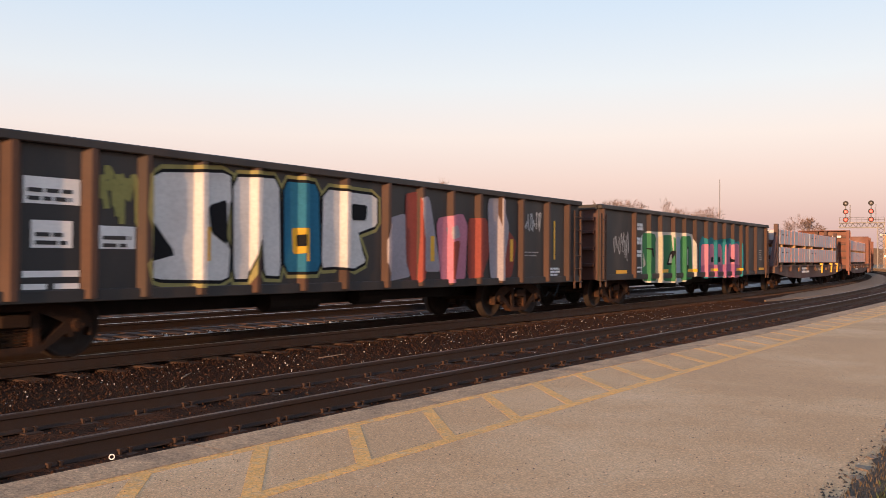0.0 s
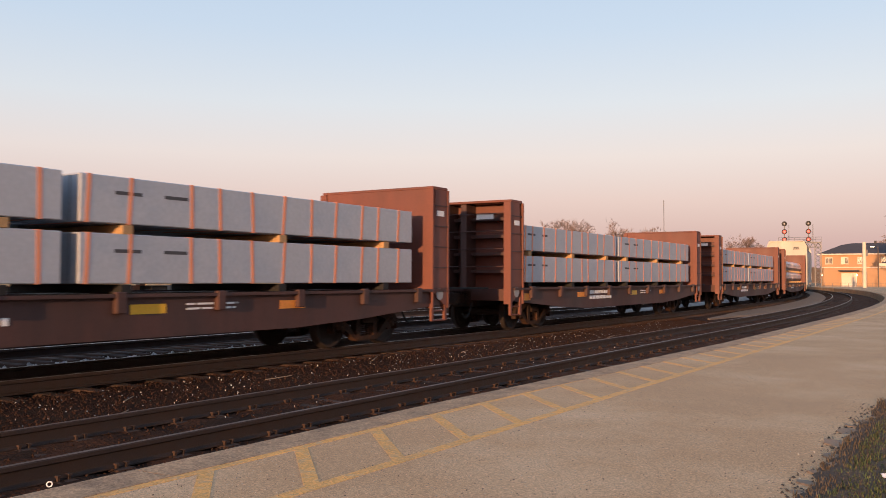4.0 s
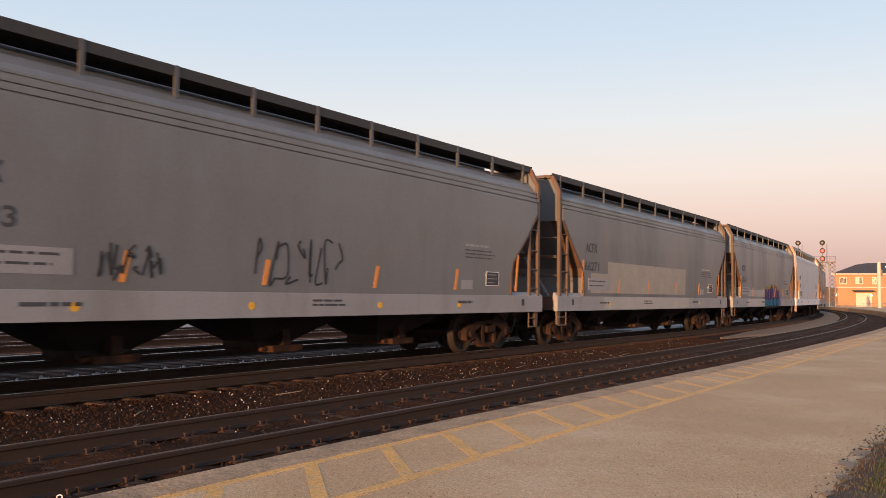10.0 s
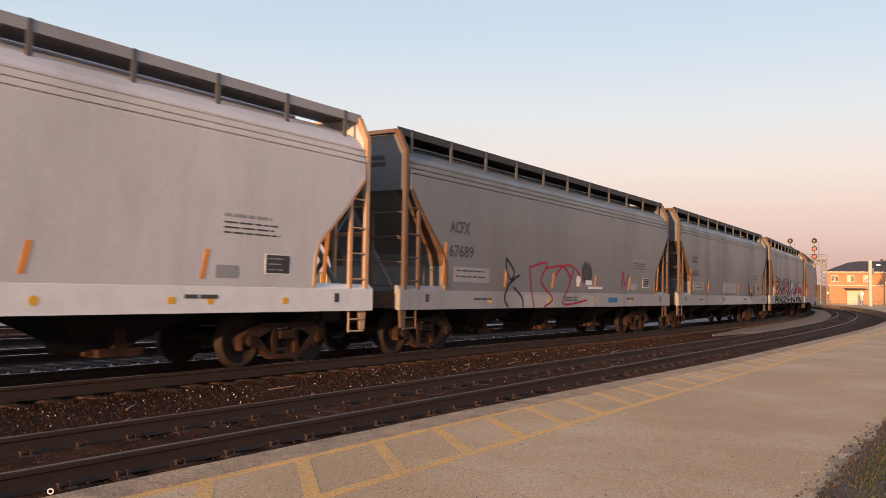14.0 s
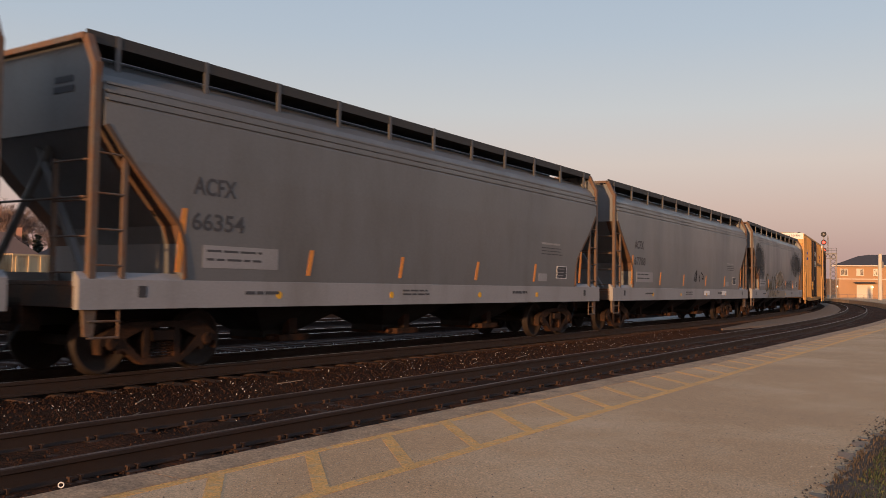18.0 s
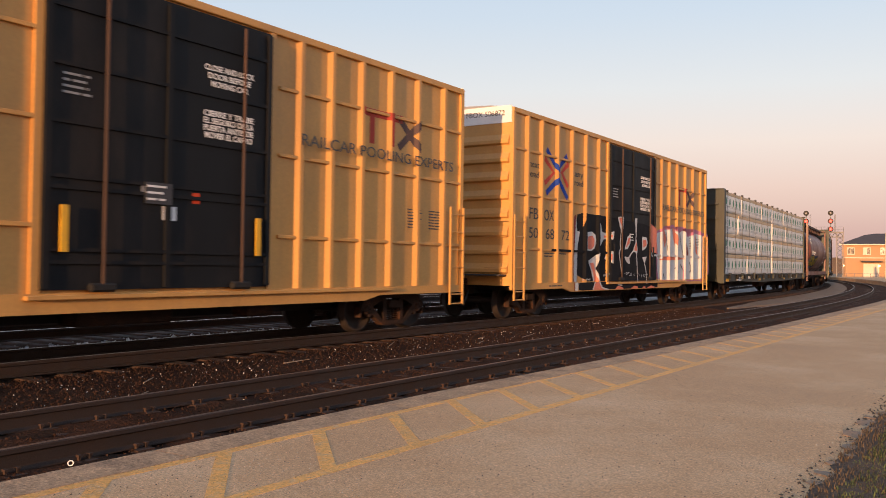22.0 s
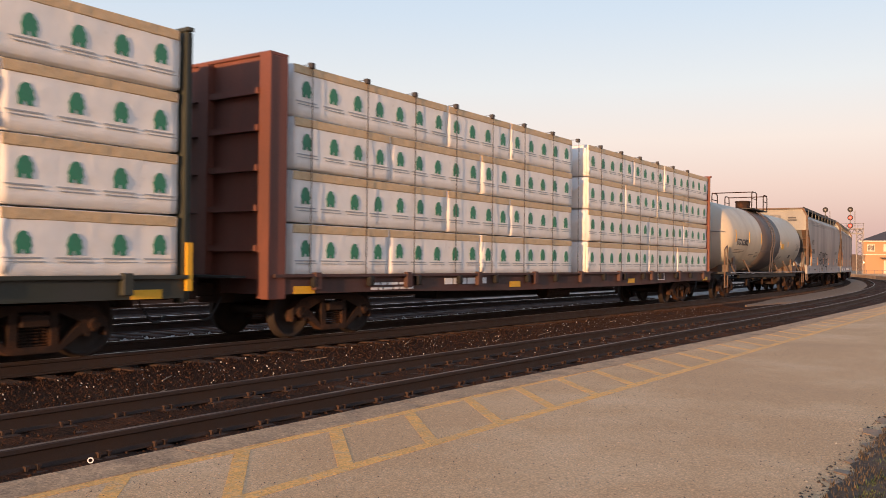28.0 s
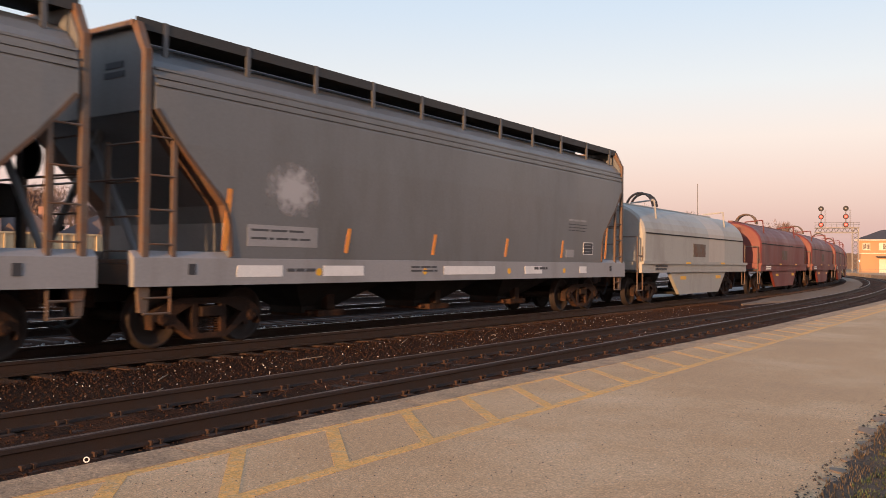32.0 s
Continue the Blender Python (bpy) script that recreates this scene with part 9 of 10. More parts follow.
join(h2, 155.8, 172.5, 6.6)
h3 = hopper(GREY + " and a pale painted-over patch", M_HOPDARK, marks=("ACFX", "66271"), seed=3)
spray_patch(h3, -4.68, 2.42, 1.47, 2.42, (0.37, 0.335, 0.29), 1.6, out=0.001, curve=hop_x)
spray_patch(h3, -5.86, -4.68, 1.47, 2.05, (0.37, 0.335, 0.29), 1.6, out=0.001, curve=hop_x)
spray_patch(h3, -4.9, 2.85, 0.98, 1.36, (0.43, 0.41, 0.38), 1.6, out=0.003, curve=hop_x)
HOPPERS.append(h3)
join(h3, 173.7, 190.4, 6.6)
h4 = hopper(GREY + " and a blue and purple graffiti piece", M_HOP, marks=("ACFX", "67664"), seed=4)
spray_patch(h4, -5.0, 1.0, 0.98, 1.36, (0.50, 0.46, 0.42), 1.6, out=0.002, curve=hop_x)
spray_patch(h4, -4.9, 0.0, 1.47, 1.80, (0.42, 0.39, 0.36), 1.6, out=0.001, curve=hop_x)
K2_A = [
    ("LAV", 0, [(-1.52, 0.99), (-1.55, 1.22), (-1.40, 1.43), (-0.96, 1.42), (-0.75, 1.30), (-0.75, 0.99)]),
    ("LAV", 0, [(2.75, 0.99), (2.85, 1.50), (3.15, 1.58), (3.42, 1.52), (3.54, 0.99)]),
    ("MUS", 1, [(-0.97, 1.45), (-0.93, 1.98), (0.35, 1.98), (0.75, 2.16), (1.25, 2.10), (1.45, 2.05), (1.85, 2.12), (2.35, 2.04), (2.41, 1.90), (3.05, 1.92), (3.05, 1.42)]),
    ("VIO", 2, [(-0.87, 1.88), (-0.42, 1.88), (-0.47, 1.51), (-0.17, 1.87), (0.30, 1.88), (-0.14, 1.44), (0.17, 0.99), (-0.27, 0.99), (-0.45, 1.25), (-0.44, 0.99), (-0.88, 0.99)]),
    ("AZR", 4, [(-0.08, 1.34), (0.17, 0.99), (-0.27, 0.99), (-0.45, 1.25), (-0.44, 0.99), (-0.88, 0.99), (-0.88, 1.34)]),
]
K2_B = [
    ("VIO", 2, [(0.37, 1.52), (0.36, 1.81), (0.71, 2.06), (1.16, 2.00), (1.29, 1.76), (1.10, 1.39), (1.13, 0.99), (0.26, 0.99), (0.24, 1.23), (0.58, 1.38), (0.80, 1.59), (0.86, 1.76), (0.66, 1.78), (0.59, 1.53)]),
    ("AZR", 4, [(1.10, 1.34), (1.13, 0.99), (0.26, 0.99), (0.24, 1.23), (0.49, 1.34)]),
    ("VIO", 2, [(1.32, 1.42), (1.42, 1.97), (1.81, 2.03), (2.25, 1.96), (2.15, 1.04), (1.85, 0.99), (1.35, 0.99)]),
    ("AZR", 4, [(2.18, 1.34), (2.15, 1.04), (1.85, 0.99), (1.35, 0.99), (1.33, 1.34)]),
    ("LAV", 5, [(1.62, 1.36), (1.65, 1.55), (1.85, 1.56), (1.81, 1.36)]),
    ("VIO", 2, [(2.26, 1.82), (2.53, 1.83), (2.71, 1.51), (2.74, 1.82), (3.01, 1.83), (2.91, 1.00), (2.65, 1.00), (2.50, 1.34), (2.44, 1.00), (2.24, 1.00)]),
    ("AZR", 4, [(2.95, 1.34), (2.91, 1.00), (2.65, 1.00), (2.50, 1.34), (2.44, 1.00), (2.24, 1.00), (2.25, 1.34)]),
]
piece(h4, K2_A, 1.6, curve=hop_x, edge="SOO", edge_by=0.045)
piece(h4, K2_B, 1.6, curve=hop_x, edge="SOO", edge_by=0.045)
curved_plate("reflective_strip", M_ORANGE, h4, 1.68, 1.80, 1.49, 1.94, hop_x, "orange reflective strip", t=0.02, lean=0.06)
HOPPERS.append(h4)
join(h4, 191.65, 208.35, 6.6)
# the low sun's orange is put into this cream, besides rust patches
M_CREAMEND = material("rust-stained cream end paint", (0.50, 0.35, 0.23), 0.7, vary=0.25, size=2, fine=40, bump=0.1, dirt=(0.42, 0.23, 0.12), dirt_size=2.0, dirt_at=0.52)
h5 = hopper("off-white covered hopper car with rust-stained cream end frame", M_WHITEHOP, M_WHITE, M_CREAMEND, ("AEX", "7657"), True, 5, M_MARK, M_SILLGREY)
data_lines(h5, 1.59, -5.4, 1.78, 2, 1.6, M_GREYMARK, h=0.05, gap=0.13, seed=6)
for y in (-3.2, 0.2, 3.4, 5.6):
    plate("reflector", M_REFL, h5, 1.602, y, y + 0.13, 1.1, 1.2, "yellow reflective dot")
HOPPERS.append(h5)
join(h5, 209.75, 226.45, 6.6)
h6 = hopper(GREY + " and red outlined graffiti", M_HOP, marks=("ACFX", "67689"), seed=6)
for y0, y1 in ((-2.9, -1.25), (0.5, 1.3)):
    spray_patch(h6, y0, y1, 0.98, 1.30, (0.42, 0.39, 0.37), 1.6, out=0.002, curve=hop_x)
spray_patch(h6, 2.35, 3.05, 1.09, 1.24, (0.05, 0.17, 0.32), 1.6, out=0.003, curve=hop_x)
for y0, y1, z0, z1 in ((0.12, 0.40, 1.55, 1.85), (0.70, 1.15, 1.60, 1.74), (0.9, 1.9, 1.49, 1.56)):
    curved_plate("marking_panel", M_WHITE, h6, y0, y1, z0, z1, hop_x, "small white marking panel")
stain(h6, 0.4, 1.15, 1.6, 2.3, (0.04, 0.04, 0.042), 1.6, hop_x, 1.0, 2.0, 1.2, "sprayed_blot")
line_tag(h6, [[(-2.64, 2.01), (-2.54, 1.50), (-2.38, 0.99)], [(-2.61, 2.01), (-1.71, 2.15), (-2.00, 1.65), (-1.35, 1.20), (-1.82, 0.99)], [(-1.81, 2.00), (-0.93, 2.10), (-0.14, 2.09), (-0.38, 1.55), (-0.72, 1.05), (0.81, 1.16)], [(-1.21, 1.82), (-0.75, 2.09), (-0.26, 1.78)], [(-0.02, 2.07), (0.38, 1.81), (0.32, 1.56)], [(3.38, 1.50), (3.44, 2.10), (3.63, 1.63), (3.93, 2.00)]], (0.36, 0.035, 0.05), 1.6, 0.055, hop_x, label="red outlined graffiti")
line_tag(h6, [[(-3.81, 2.18), (-3.42, 1.87), (-3.59, 1.67), (-3.80, 1.92), (-3.81, 2.18)], [(-3.16, 1.78), (-3.58, 1.61), (-3.86, 1.22), (-3.69, 1.00)], [(-3.41, 1.48), (-3.00, 1.22), (-2.95, 0.99)], [(-3.71, 1.54), (-3.37, 1.68)]], (0.03, 0.03, 0.032), 1.6, 0.05, hop_x, label="black outlined tag")
HOPPERS.append(h6)
join(h6, 227.65, 244.35, 6.6)
h7 = hopper(GREY + " and small dark tags", M_HOPDARK, marks=("ACFX", "66303"), seed=7)
scribble(h7, 3.4, 4.9, 1.1, 2.1, (0.06, 0.06, 0.06), 1.6, 71, curve=hop_x)
spray_patch(h7, -1.4, 1.0, 1.5, 1.95, (0.32, 0.32, 0.33), 1.6, out=0.001, curve=hop_x)
spray_patch(h7, -1.2, 4.0, 0.98, 1.36, (0.42, 0.42, 0.42), 1.6, out=0.002, curve=hop_x)
HOPPERS.append(h7)
join(h7, 245.55, 262.25, 6.6)
h8 = hopper(GREY + " and red and white graffiti", M_HOP, marks=(), seed=8)
RED_A = [
    ("WHT", 1, [(1.01, 2.26), (1.28, 2.27), (1.81, 2.07), (1.94, 1.48), (2.04, 1.33), (2.64, 1.31), (2.65, 1.22), (2.00, 1.23), (1.50, 1.32), (1.31, 1.46), (0.50, 1.50), (0.60, 2.00)]),
    ("CRI", 2, [(1.29, 1.98), (1.57, 2.00), (1.45, 1.46), (1.31, 1.49)]),
    ("CRI", 2, [(0.72, 1.96), (1.10, 1.74), (1.22, 1.48), (0.74, 1.50)]),
    ("SOO", 0, [(0.60, 1.46), (0.60, 1.70), (1.90, 1.75), (3.30, 1.70), (4.50, 1.80), (5.90, 1.75), (6.70, 1.90), (6.90, 1.46)]),
    ("WHT", 1, [(2.29, 1.64), (2.70, 2.08), (2.75, 2.27), (3.08, 2.34), (3.33, 2.24), (3.34, 2.02), (3.66, 2.12), (3.90, 2.11), (4.01, 1.94), (3.55, 1.41), (4.03, 1.33), (3.96, 1.25), (3.56, 1.32), (3.45, 1.52), (3.04, 1.59), (2.70, 1.39), (2.53, 1.34)]),
    ("CRI", 3, [(2.38, 1.62), (2.76, 2.03), (2.79, 2.22), (3.05, 2.27), (3.24, 2.20), (3.21, 1.84), (3.10, 1.62), (2.75, 1.55), (2.52, 1.49)]),
]
RED_B = [
    ("CRI", 3, [(3.34, 1.99), (3.63, 2.00), (3.73, 2.07), (3.92, 2.04), (3.49, 1.46), (3.14, 1.46), (3.25, 1.73)]),
    ("WHT", 1, [(4.06, 1.47), (4.21, 2.13), (4.43, 2.23), (5.21, 2.26), (5.55, 2.12), (6.07, 2.27), (6.19, 2.23), (6.01, 1.58), (5.84, 1.28), (5.58, 1.18), (5.40, 1.37), (4.91, 1.55), (4.45, 1.48), (4.24, 1.42)]),
    ("CRI", 3, [(4.16, 1.53), (4.29, 2.04), (4.43, 2.17), (4.95, 2.18), (4.79, 1.55), (4.53, 1.54)]),
    ("CRI", 3, [(4.95, 1.62), (5.13, 2.13), (5.55, 1.99), (6.03, 2.18), (5.92, 1.58), (5.61, 1.44), (5.44, 1.57)]),
    ("NVY", 2, [(1.90, 1.90), (2.45, 1.93), (2.44, 1.54), (1.99, 1.53)]),
]
RED_C = [
    ("NVY", 1, [(2.05, 2.34), (2.20, 2.34), (2.20, 1.97), (2.05, 1.97)]),
    ("NVY", 1, [(2.28, 2.39), (2.40, 2.39), (2.40, 2.20), (2.28, 2.20)]),
    ("NVY", 0, [(3.39, 2.33), (3.56, 2.33), (3.56, 2.10), (3.39, 2.10)]),
    ("NVY", 0, [(4.03, 2.32), (4.25, 2.32), (4.25, 2.10), (4.03, 2.10)]),
    ("WHT", 2, [(2.87, 1.34), (3.33, 1.32), (3.16, 0.99), (2.95, 0.99), (3.06, 1.23)]),
    ("WHT", 2, [(1.41, 1.11), (1.96, 0.99), (1.70, 0.98), (1.30, 1.03)]),
    ("WHT", 2, [(4.61, 1.36), (5.17, 0.99), (4.66, 0.98), (4.84, 1.18)]),
    ("WHT", 2, [(6.29, 1.32), (6.58, 1.29), (6.30, 0.99)]),
    ("WHT", 2, [(3.75, 0.98), (3.80, 1.10), (3.92, 1.14), (4.04, 1.10), (4.08, 0.98)]),
]
spray_patch(h8, -6.0, 6.9, 0.98, 1.36, PAINTS["SOO"], 1.6, out=0.001, curve=hop_x)
for rows in (RED_A, RED_B, RED_C):
    piece(h8, rows, 1.6, curve=hop_x, rounds=2)
graffiti(h8, "rwaku", -5.9, 0.4, 1.50, 2.30, [PAINTS["CRI"], PAINTS["NVY"], PAINTS["CRI"]], PAINTS["WHT"], 1.6, 0.26, seed=81, curve=hop_x, halo=PAINTS["SOO"], edge=0.12)
graffiti(h8, "uzwnko", -5.9, 0.6, 1.02, 1.34, [PAINTS["WHT"]], PAINTS["SOO"], 1.6, 0.08, seed=82, curve=hop_x, edge=0.03)
HOPPERS.append(h8)
join(h8, 263.5, 280.2, 6.6)
h9 = hopper(GREY, M_HOPDARK, marks=("ACFX", "66354"), seed=9)
HOPPERS.append(h9)
join(h9, 281.45, 298.15, 6.6)
h10 = hopper(GREY + " and a small black tag", M_HOP, marks=("ACFX", "67788"), seed=10)
scribble(h10, -0.2, 1.0, 1.55, 2.1, (0.03, 0.03, 0.03), 1.6, 101, w=0.05, n=4, curve=hop_x)
for y in (1.2, 3.6):
    plate("marking_panel", M_WHITE, h10, 1.602, y, y + 0.7, 1.12, 1.3)
HOPPERS.append(h10)
join(h10, 299.45, 316.15, 6.6)
h11 = hopper("grey covered hopper car with black spills and yellow graffiti", M_HOP, marks=("ACFX", "68005"), seed=11, mark_mat=M_MARK)
for y0, y1, z0, z1 in ((2.9, 7.4, 2.2, 3.75), (4.2, 6.8, 2.5, 3.6), (-7.6, -4.7, 1.7, 3.72), (-7.5, -5.5, 2.2, 3.72)):
    stain(h11, y0, y1, z0, z1, (0.028, 0.027, 0.027), 1.6, hop_x, 0.4, 3.0, 1.15, "spill")
for y0, y1, z0, z1 in ((-2.0, 0.9, 1.45, 2.5), (-1.4, 0.6, 1.5, 2.45)):
    stain(h11, y0, y1, z0, z1, (0.34, 0.275, 0.205), 1.6, hop_x, 1.0, 3.0, 1.3, "buff_cloud")
spray_patch(h11, -3.6, 1.4, 0.98, 1.34, (0.31, 0.27, 0.22), 1.6, out=0.001, curve=hop_x)
CURLS = [[(-3.93, 2.16), (-4.16, 2.20), (-4.44, 1.96), (-4.52, 1.62), (-4.43, 1.38), (-4.24, 1.33), (-4.08, 1.50), (-3.99, 1.81)], [(-3.98, 1.39), (-3.87, 1.10), (-3.70, 1.01), (-3.64, 1.30), (-3.71, 1.71), (-3.54, 1.60), (-3.43, 1.48), (-3.22, 1.85), (-3.14, 1.73), (-3.31, 1.19), (-3.38, 1.01)], [(-3.13, 1.07), (-2.84, 2.05), (-2.60, 1.88), (-2.51, 1.44), (-2.38, 1.00)], [(-2.35, 1.44), (-2.19, 2.03), (-1.98, 2.07), (-1.84, 1.78), (-1.74, 1.39)], [(-2.17, 0.99), (-2.05, 1.32), (-1.73, 0.99)], [(-1.46, 1.05), (-1.28, 1.33), (-0.99, 1.29)], [(-3.06, 1.61), (-2.75, 1.37), (-2.66, 1.06)], [(-1.30, 1.50), (-1.10, 1.90), (-0.80, 1.60), (-0.60, 1.95), (-0.40, 1.55)]]
line_tag(h11, [[(y + 0.03, z - 0.02) for y, z in ln] for ln in CURLS], (0.25, 0.20, 0.10), 1.6, 0.09, hop_x, 0.003, "graffiti_halo")
line_tag(h11, CURLS, (0.045, 0.04, 0.03), 1.6, 0.05, hop_x, 0.006, label="dark looping tag with yellow shadow")
CAPITALS = [[(0.32, 1.77), (0.75, 1.82)], [(0.52, 1.80), (0.44, 1.42)], [(0.78, 1.80), (0.71, 1.42), (0.91, 1.42)], [(1.09, 1.81), (0.97, 1.44), (1.21, 1.62), (1.09, 1.81)], [(2.69, 1.91), (2.41, 1.78), (2.63, 1.61), (2.35, 1.46)], [(2.82, 1.49), (2.91, 1.92), (3.14, 1.80), (2.88, 1.66)], [(3.00, 1.41), (3.26, 1.89), (3.22, 1.54), (3.00, 1.41)], [(1.60, 1.45), (1.72, 1.85), (1.85, 1.60)], [(2.00, 1.50), (2.10, 1.90), (2.25, 1.55)]]
line_tag(h11, CAPITALS, (0.025, 0.025, 0.027), 1.6, 0.085, hop_x, 0.008, "graffiti_outline")
line_tag(h11, CAPITALS, (0.50, 0.48, 0.45), 1.6, 0.035, hop_x, 0.011, label="pale thin sprayed capitals")
HOPPERS.append(h11)
join(h11, 317.35, 334.05, 6.6)

RAMP[0] = 0.08
b1, R1, xw = boxcar("yellow boxcar with black sliding door and ribbed sides", ("FB", "OX", "50", "68", "06"))
join(b1, 335.7, 351.6, 6.05)
b2, R2, xw = boxcar("yellow boxcar with black door covered in black and coral graffiti", ("FB", "OX", "50", "68", "72"), handle=M_DOOR)
RD = R2 + [(-1.84, 2.02, 0.104)]
for rows in (BOX_F, BOX_R, BOX_A, BOX_P, BOX_W, BOX_M):
    piece(b2, rows, xw + 0.002, RD, 0.072)
piece(b2, BOX_SILL, xw + 0.053)
for y0, y1, z, tone in ((-5.75, -1.98, 1.78, "BLK"), (2.06, 7.6, 1.78, "WHT")):
    plate("graffiti_seam", paint_colour(PAINTS[tone]), b2, xw + 0.046, y0, y1, z - 0.032, z + 0.032, t=0.002)
line_tag(b2, [[(-1.11, 2.47), (-1.19, 2.10), (-1.15, 1.93), (-1.27, 1.79), (-1.18, 1.53), (-1.05, 1.13), (-1.07, 1.00)], [(0.09, 2.90), (0.13, 2.42), (0.11, 2.14), (0.18, 1.75), (0.26, 1.28), (0.32, 0.89)], [(-0.45, 1.67), (-0.12, 1.86), (0.23, 1.83)], [(0.88, 1.48), (1.03, 1.28), (1.12, 0.83)], [(1.52, 2.22), (1.64, 2.02), (1.57, 1.75), (1.98, 1.77), (2.21, 1.56), (2.31, 1.18), (2.26, 0.86)]], PAINTS["WHT"], xw + 0.106, 0.055, label="white graffiti stroke")
line_tag(b2, [[(2.53, 0.91), (2.88, 1.18), (3.07, 0.96)], [(4.15, 1.31), (4.47, 1.43), (4.58, 1.19)], [(4.79, 1.49), (5.14, 1.25)], [(5.83, 1.57), (6.04, 1.32), (5.85, 1.19)], [(7.11, 1.73), (7.26, 1.47), (7.13, 1.26)], [(3.21, 2.60), (3.32, 2.21), (3.53, 1.76)], [(4.69, 2.64), (4.88, 2.17), (5.12, 1.81)]], PAINTS["BLK"], xw + 0.02, 0.035)
scribble(b2, -3.88, -3.34, 0.95, 1.02, (0.45, 0.45, 0.45), xw + 0.075, 261, w=0.022, n=5)
scribble(b2, -2.41, -1.46, 1.05, 1.17, (0.45, 0.45, 0.45), xw + 0.075, 275, w=0.022, n=8)
scribble(b2, -0.87, 0.03, 1.07, 1.20, (0.45, 0.45, 0.45), xw + 0.102, 291, w=0.022, n=6)
scribble(b2, 0.38, 1.19, 1.03, 1.15, (0.45, 0.45, 0.45), xw + 0.102, 303, w=0.022, n=5)
join(b2, 353.7, 369.6, 6.05)

join(centre_beam("dark green centre-beam flat car loaded with wrapped lumber", 22.1, M_GREENDK, M_GREENDK), 371.92, 394.02, 8.6, lambda: load_lumber(22.1, 0.15, 41))
ch = join(cylinder_hopper("faded mineral red cylindrical hopper car with yellow graffiti"), 396.03, 411.18, 5.85)
join(centre_beam("dark green centre-beam flat car with yellow grab rails and lumber", 22.0, M_GREENDK, M_GREENDK, yellow=True), 413.5, 435.5, 8.6, lambda: load_lumber(22.0, 0.25, 42))
join(centre_beam("oxide red centre-beam flat car loaded with wrapped lumber", 22.8, M_OXDARK, M_OXIDE), 437.0, 459.8, 9.2, lambda: load_lumber(22.8, 0.7, 43))
tk = join(tank_car("cream tank car with a dark grey band and rusty fittings"), 461.55, 477.85, 6.35)
hz = hopper(GREY + " and black outline tags", M_HOP, marks=("ACFX", "67878"), seed=31)
spray_patch(hz, -3.2, -2.1, 1.0, 1.30, (0.40, 0.38, 0.36), 1.6, out=0.001, curve=hop_x)
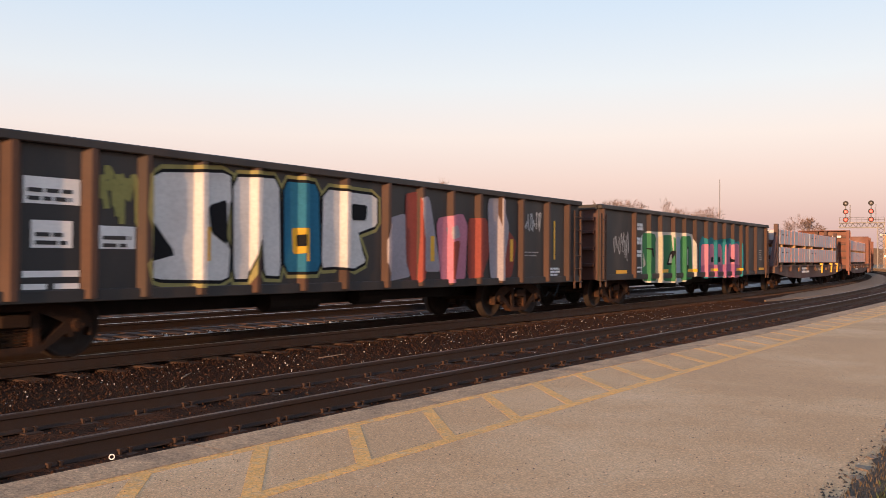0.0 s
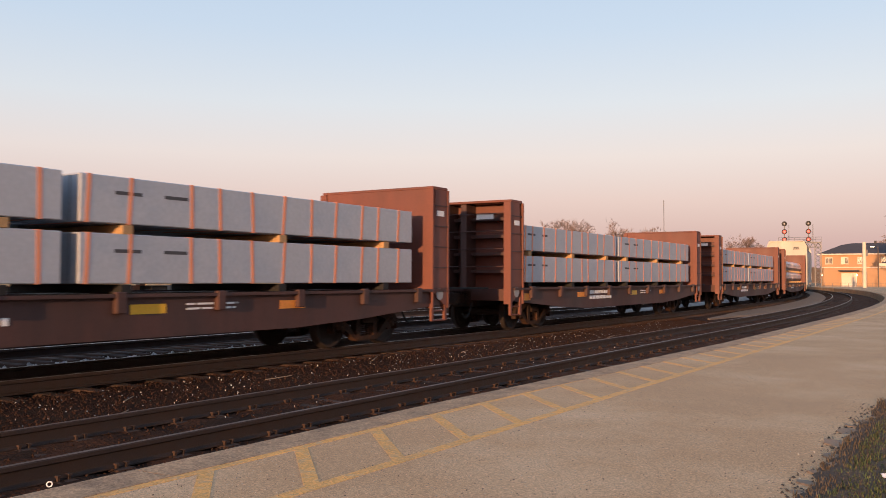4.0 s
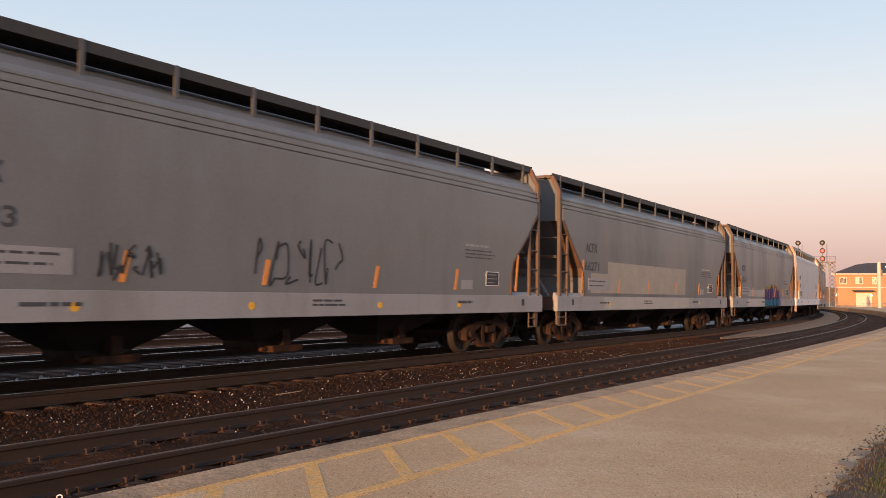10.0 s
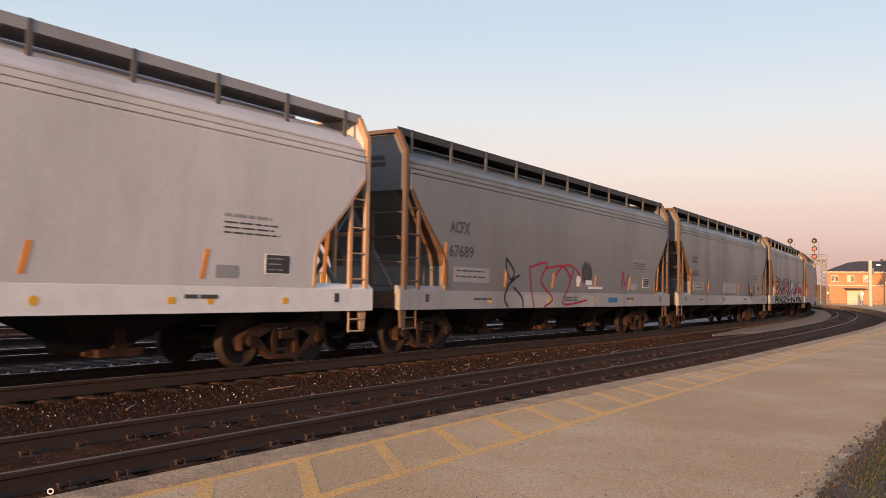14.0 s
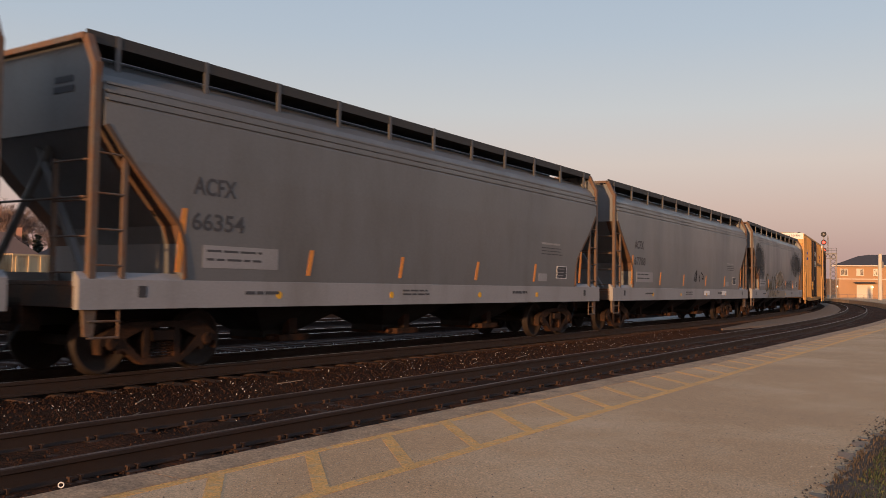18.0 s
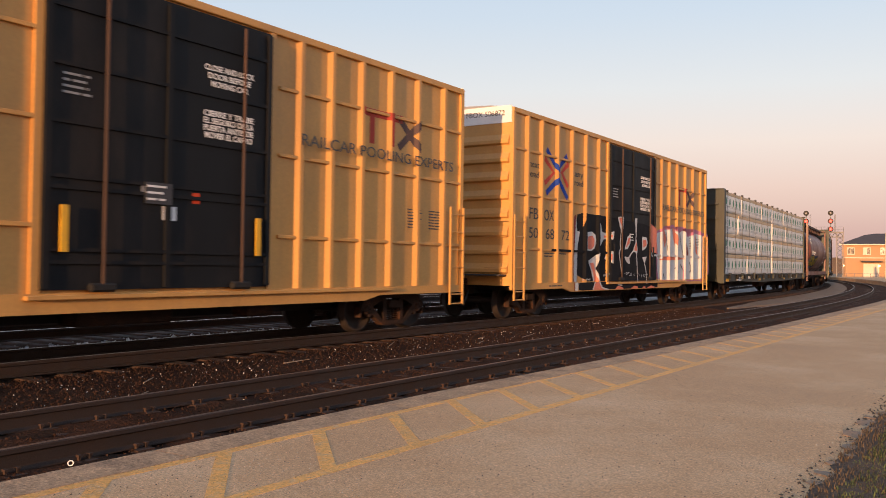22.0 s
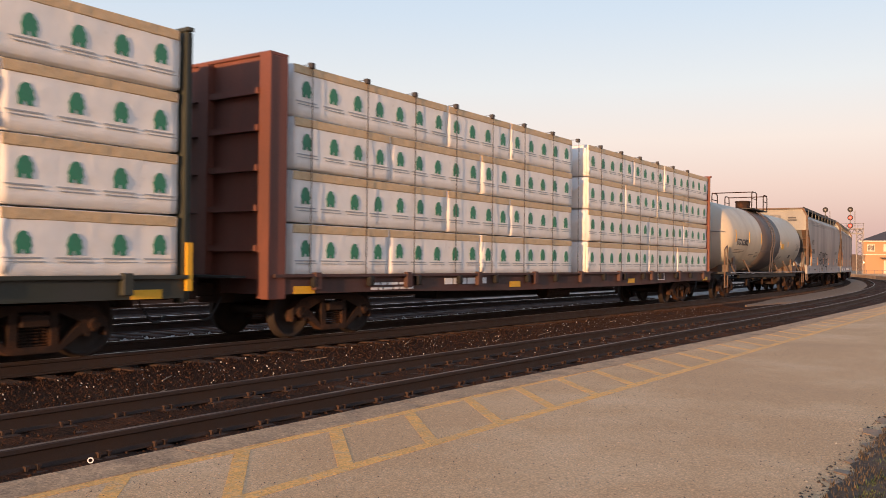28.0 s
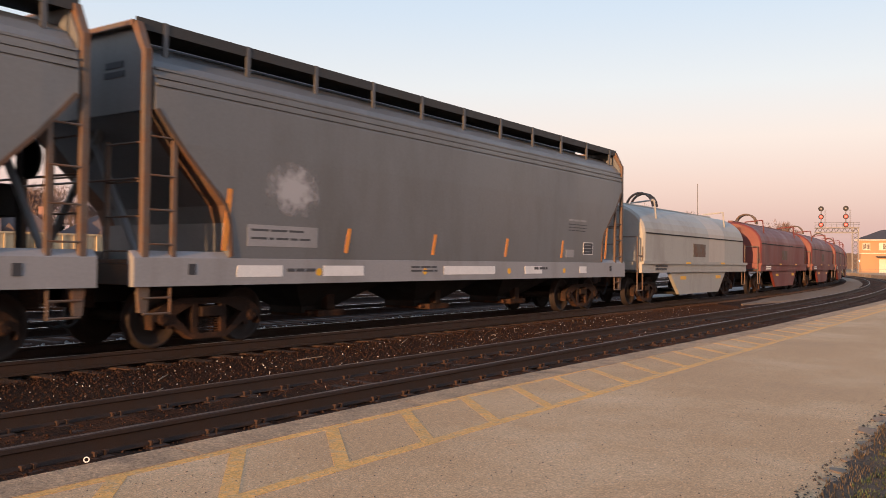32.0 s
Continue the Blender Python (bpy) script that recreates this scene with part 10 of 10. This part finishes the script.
for tagline in ([[(-3.42, 1.72), (-3.49, 1.95), (-3.35, 2.08), (-3.10, 2.08), (-3.00, 1.81), (-3.39, 1.65)], [(-3.00, 1.77), (-3.03, 2.08), (-2.87, 2.21), (-2.66, 2.21), (-2.58, 1.79)], [(-2.58, 1.75), (-2.45, 2.17), (-2.23, 2.25), (-2.03, 2.14), (-2.00, 1.76), (-1.94, 1.48)], [(-3.14, 1.61), (-2.74, 1.52), (-2.31, 1.55), (-2.11, 1.68), (-2.20, 1.84), (-2.63, 1.71), (-2.95, 1.75)], [(-1.91, 1.48), (-1.95, 1.85), (-1.84, 2.15), (-1.65, 2.16), (-1.56, 1.61)], [(-1.56, 1.52), (-1.60, 1.86), (-1.44, 2.12), (-1.20, 2.21), (-0.88, 2.06), (-0.80, 1.71), (-1.00, 1.49), (-1.31, 1.46), (-1.52, 1.61)], [(-1.38, 1.70), (-1.32, 2.04), (-1.00, 2.01), (-1.02, 1.66)]],
                [[(-0.80, 1.53), (-0.81, 2.11), (-0.61, 2.23), (-0.37, 2.13), (-0.36, 1.59)], [(-0.26, 1.68), (-0.20, 2.10), (0.08, 2.15), (0.45, 2.11), (0.50, 1.79), (-0.05, 1.64), (-0.26, 1.54)], [(-0.08, 1.78), (0.46, 1.86)], [(-1.31, 1.44), (-0.99, 1.27), (-0.99, 1.01)], [(-0.47, 1.36), (0.24, 1.35), (0.47, 0.99)], [(0.31, 1.69), (0.42, 1.36), (0.21, 1.27), (0.52, 0.99)], [(-3.14, 1.30), (-3.04, 1.03)], [(-2.08, 1.35), (-2.07, 1.02)], [(-1.67, 1.34), (-1.51, 1.01)]]):
    line_tag(hz, tagline, (0.028, 0.028, 0.03), 1.6, 0.062, hop_x, label="black outlined bubble tag")
HOPPERS.append(hz)
join(hz, 478.3, 495.0, 6.6)
ha = hopper(GREY + " and a pale rubbed-out patch", M_HOPDARK, marks=(), seed=32)
stain(ha, -5.7, -4.5, 2.05, 2.95, (0.42, 0.41, 0.42), 1.6, hop_x, 1.0, 5.0, 1.1, "rubbed_patch")
for y, w in ((-6.2, 0.9), (-4.4, 1.0), (-1.0, 1.9), (2.2, 0.8), (5.0, 0.4)):
    plate("marking_panel", M_WHITE, ha, 1.602, y, y + w, 1.08, 1.26)
HOPPERS.append(ha)
join(ha, 495.85, 512.55, 6.6)
join(coil_car("off-white coil car with rounded steel cover", M_COILW), 514.2, 526.6, 4.55)
for f in (529.0, 543.4, 557.8, 572.2):
    join(coil_car("red coil car with rounded steel cover", M_COILR), f, f + 12.4, 4.55)
for car in HOPPERS:
    stretch(car, 17.0 / 15.8)
stretch(tk, 16.3 / 15.5)
stretch(ch, 15.25 / 14.9)


def motions():
    times = [0.0, 1, 2, 3, 4, 5, 6, 7, 8, 9, 10, 11, 12, 13, 14, 15, 16, 17, 18, 19, 20, 21, 22, 23, 24, 25, 26, 27, 28, 29, 30, 31, 32.0]
    place = {}
    for car, s, trk in TRAIN:
        place[car] = s
        walk(car, [(t, ride(s - travel(t), trk)) for t in times])
    for load, m, s, trk in RIDING:
        walk(load, [(t, ride(s - travel(t), trk) @ m) for t in times])
    # wheels roll while their car is near the platform
    for ws, car, y in WHEELS:
        s0 = place[car]
        base = ws.matrix_basis.copy()
        near = [k / 30 for k in range(0, 961) if 1 < s0 + y - travel(k / 30) < 26]
        if not near:
            continue
        rows = [] if near[0] < 0.05 else [(0.0, base)]
        for t in near:
            rows.append((t, base @ Matrix.Rotation(((travel(t) - travel(near[0])) / WHEEL_R) % math.tau, 4, "X")))
        if near[-1] < 31.95:
            rows.append((32.0, rows[-1][1]))
        walk(ws, rows)


motions()
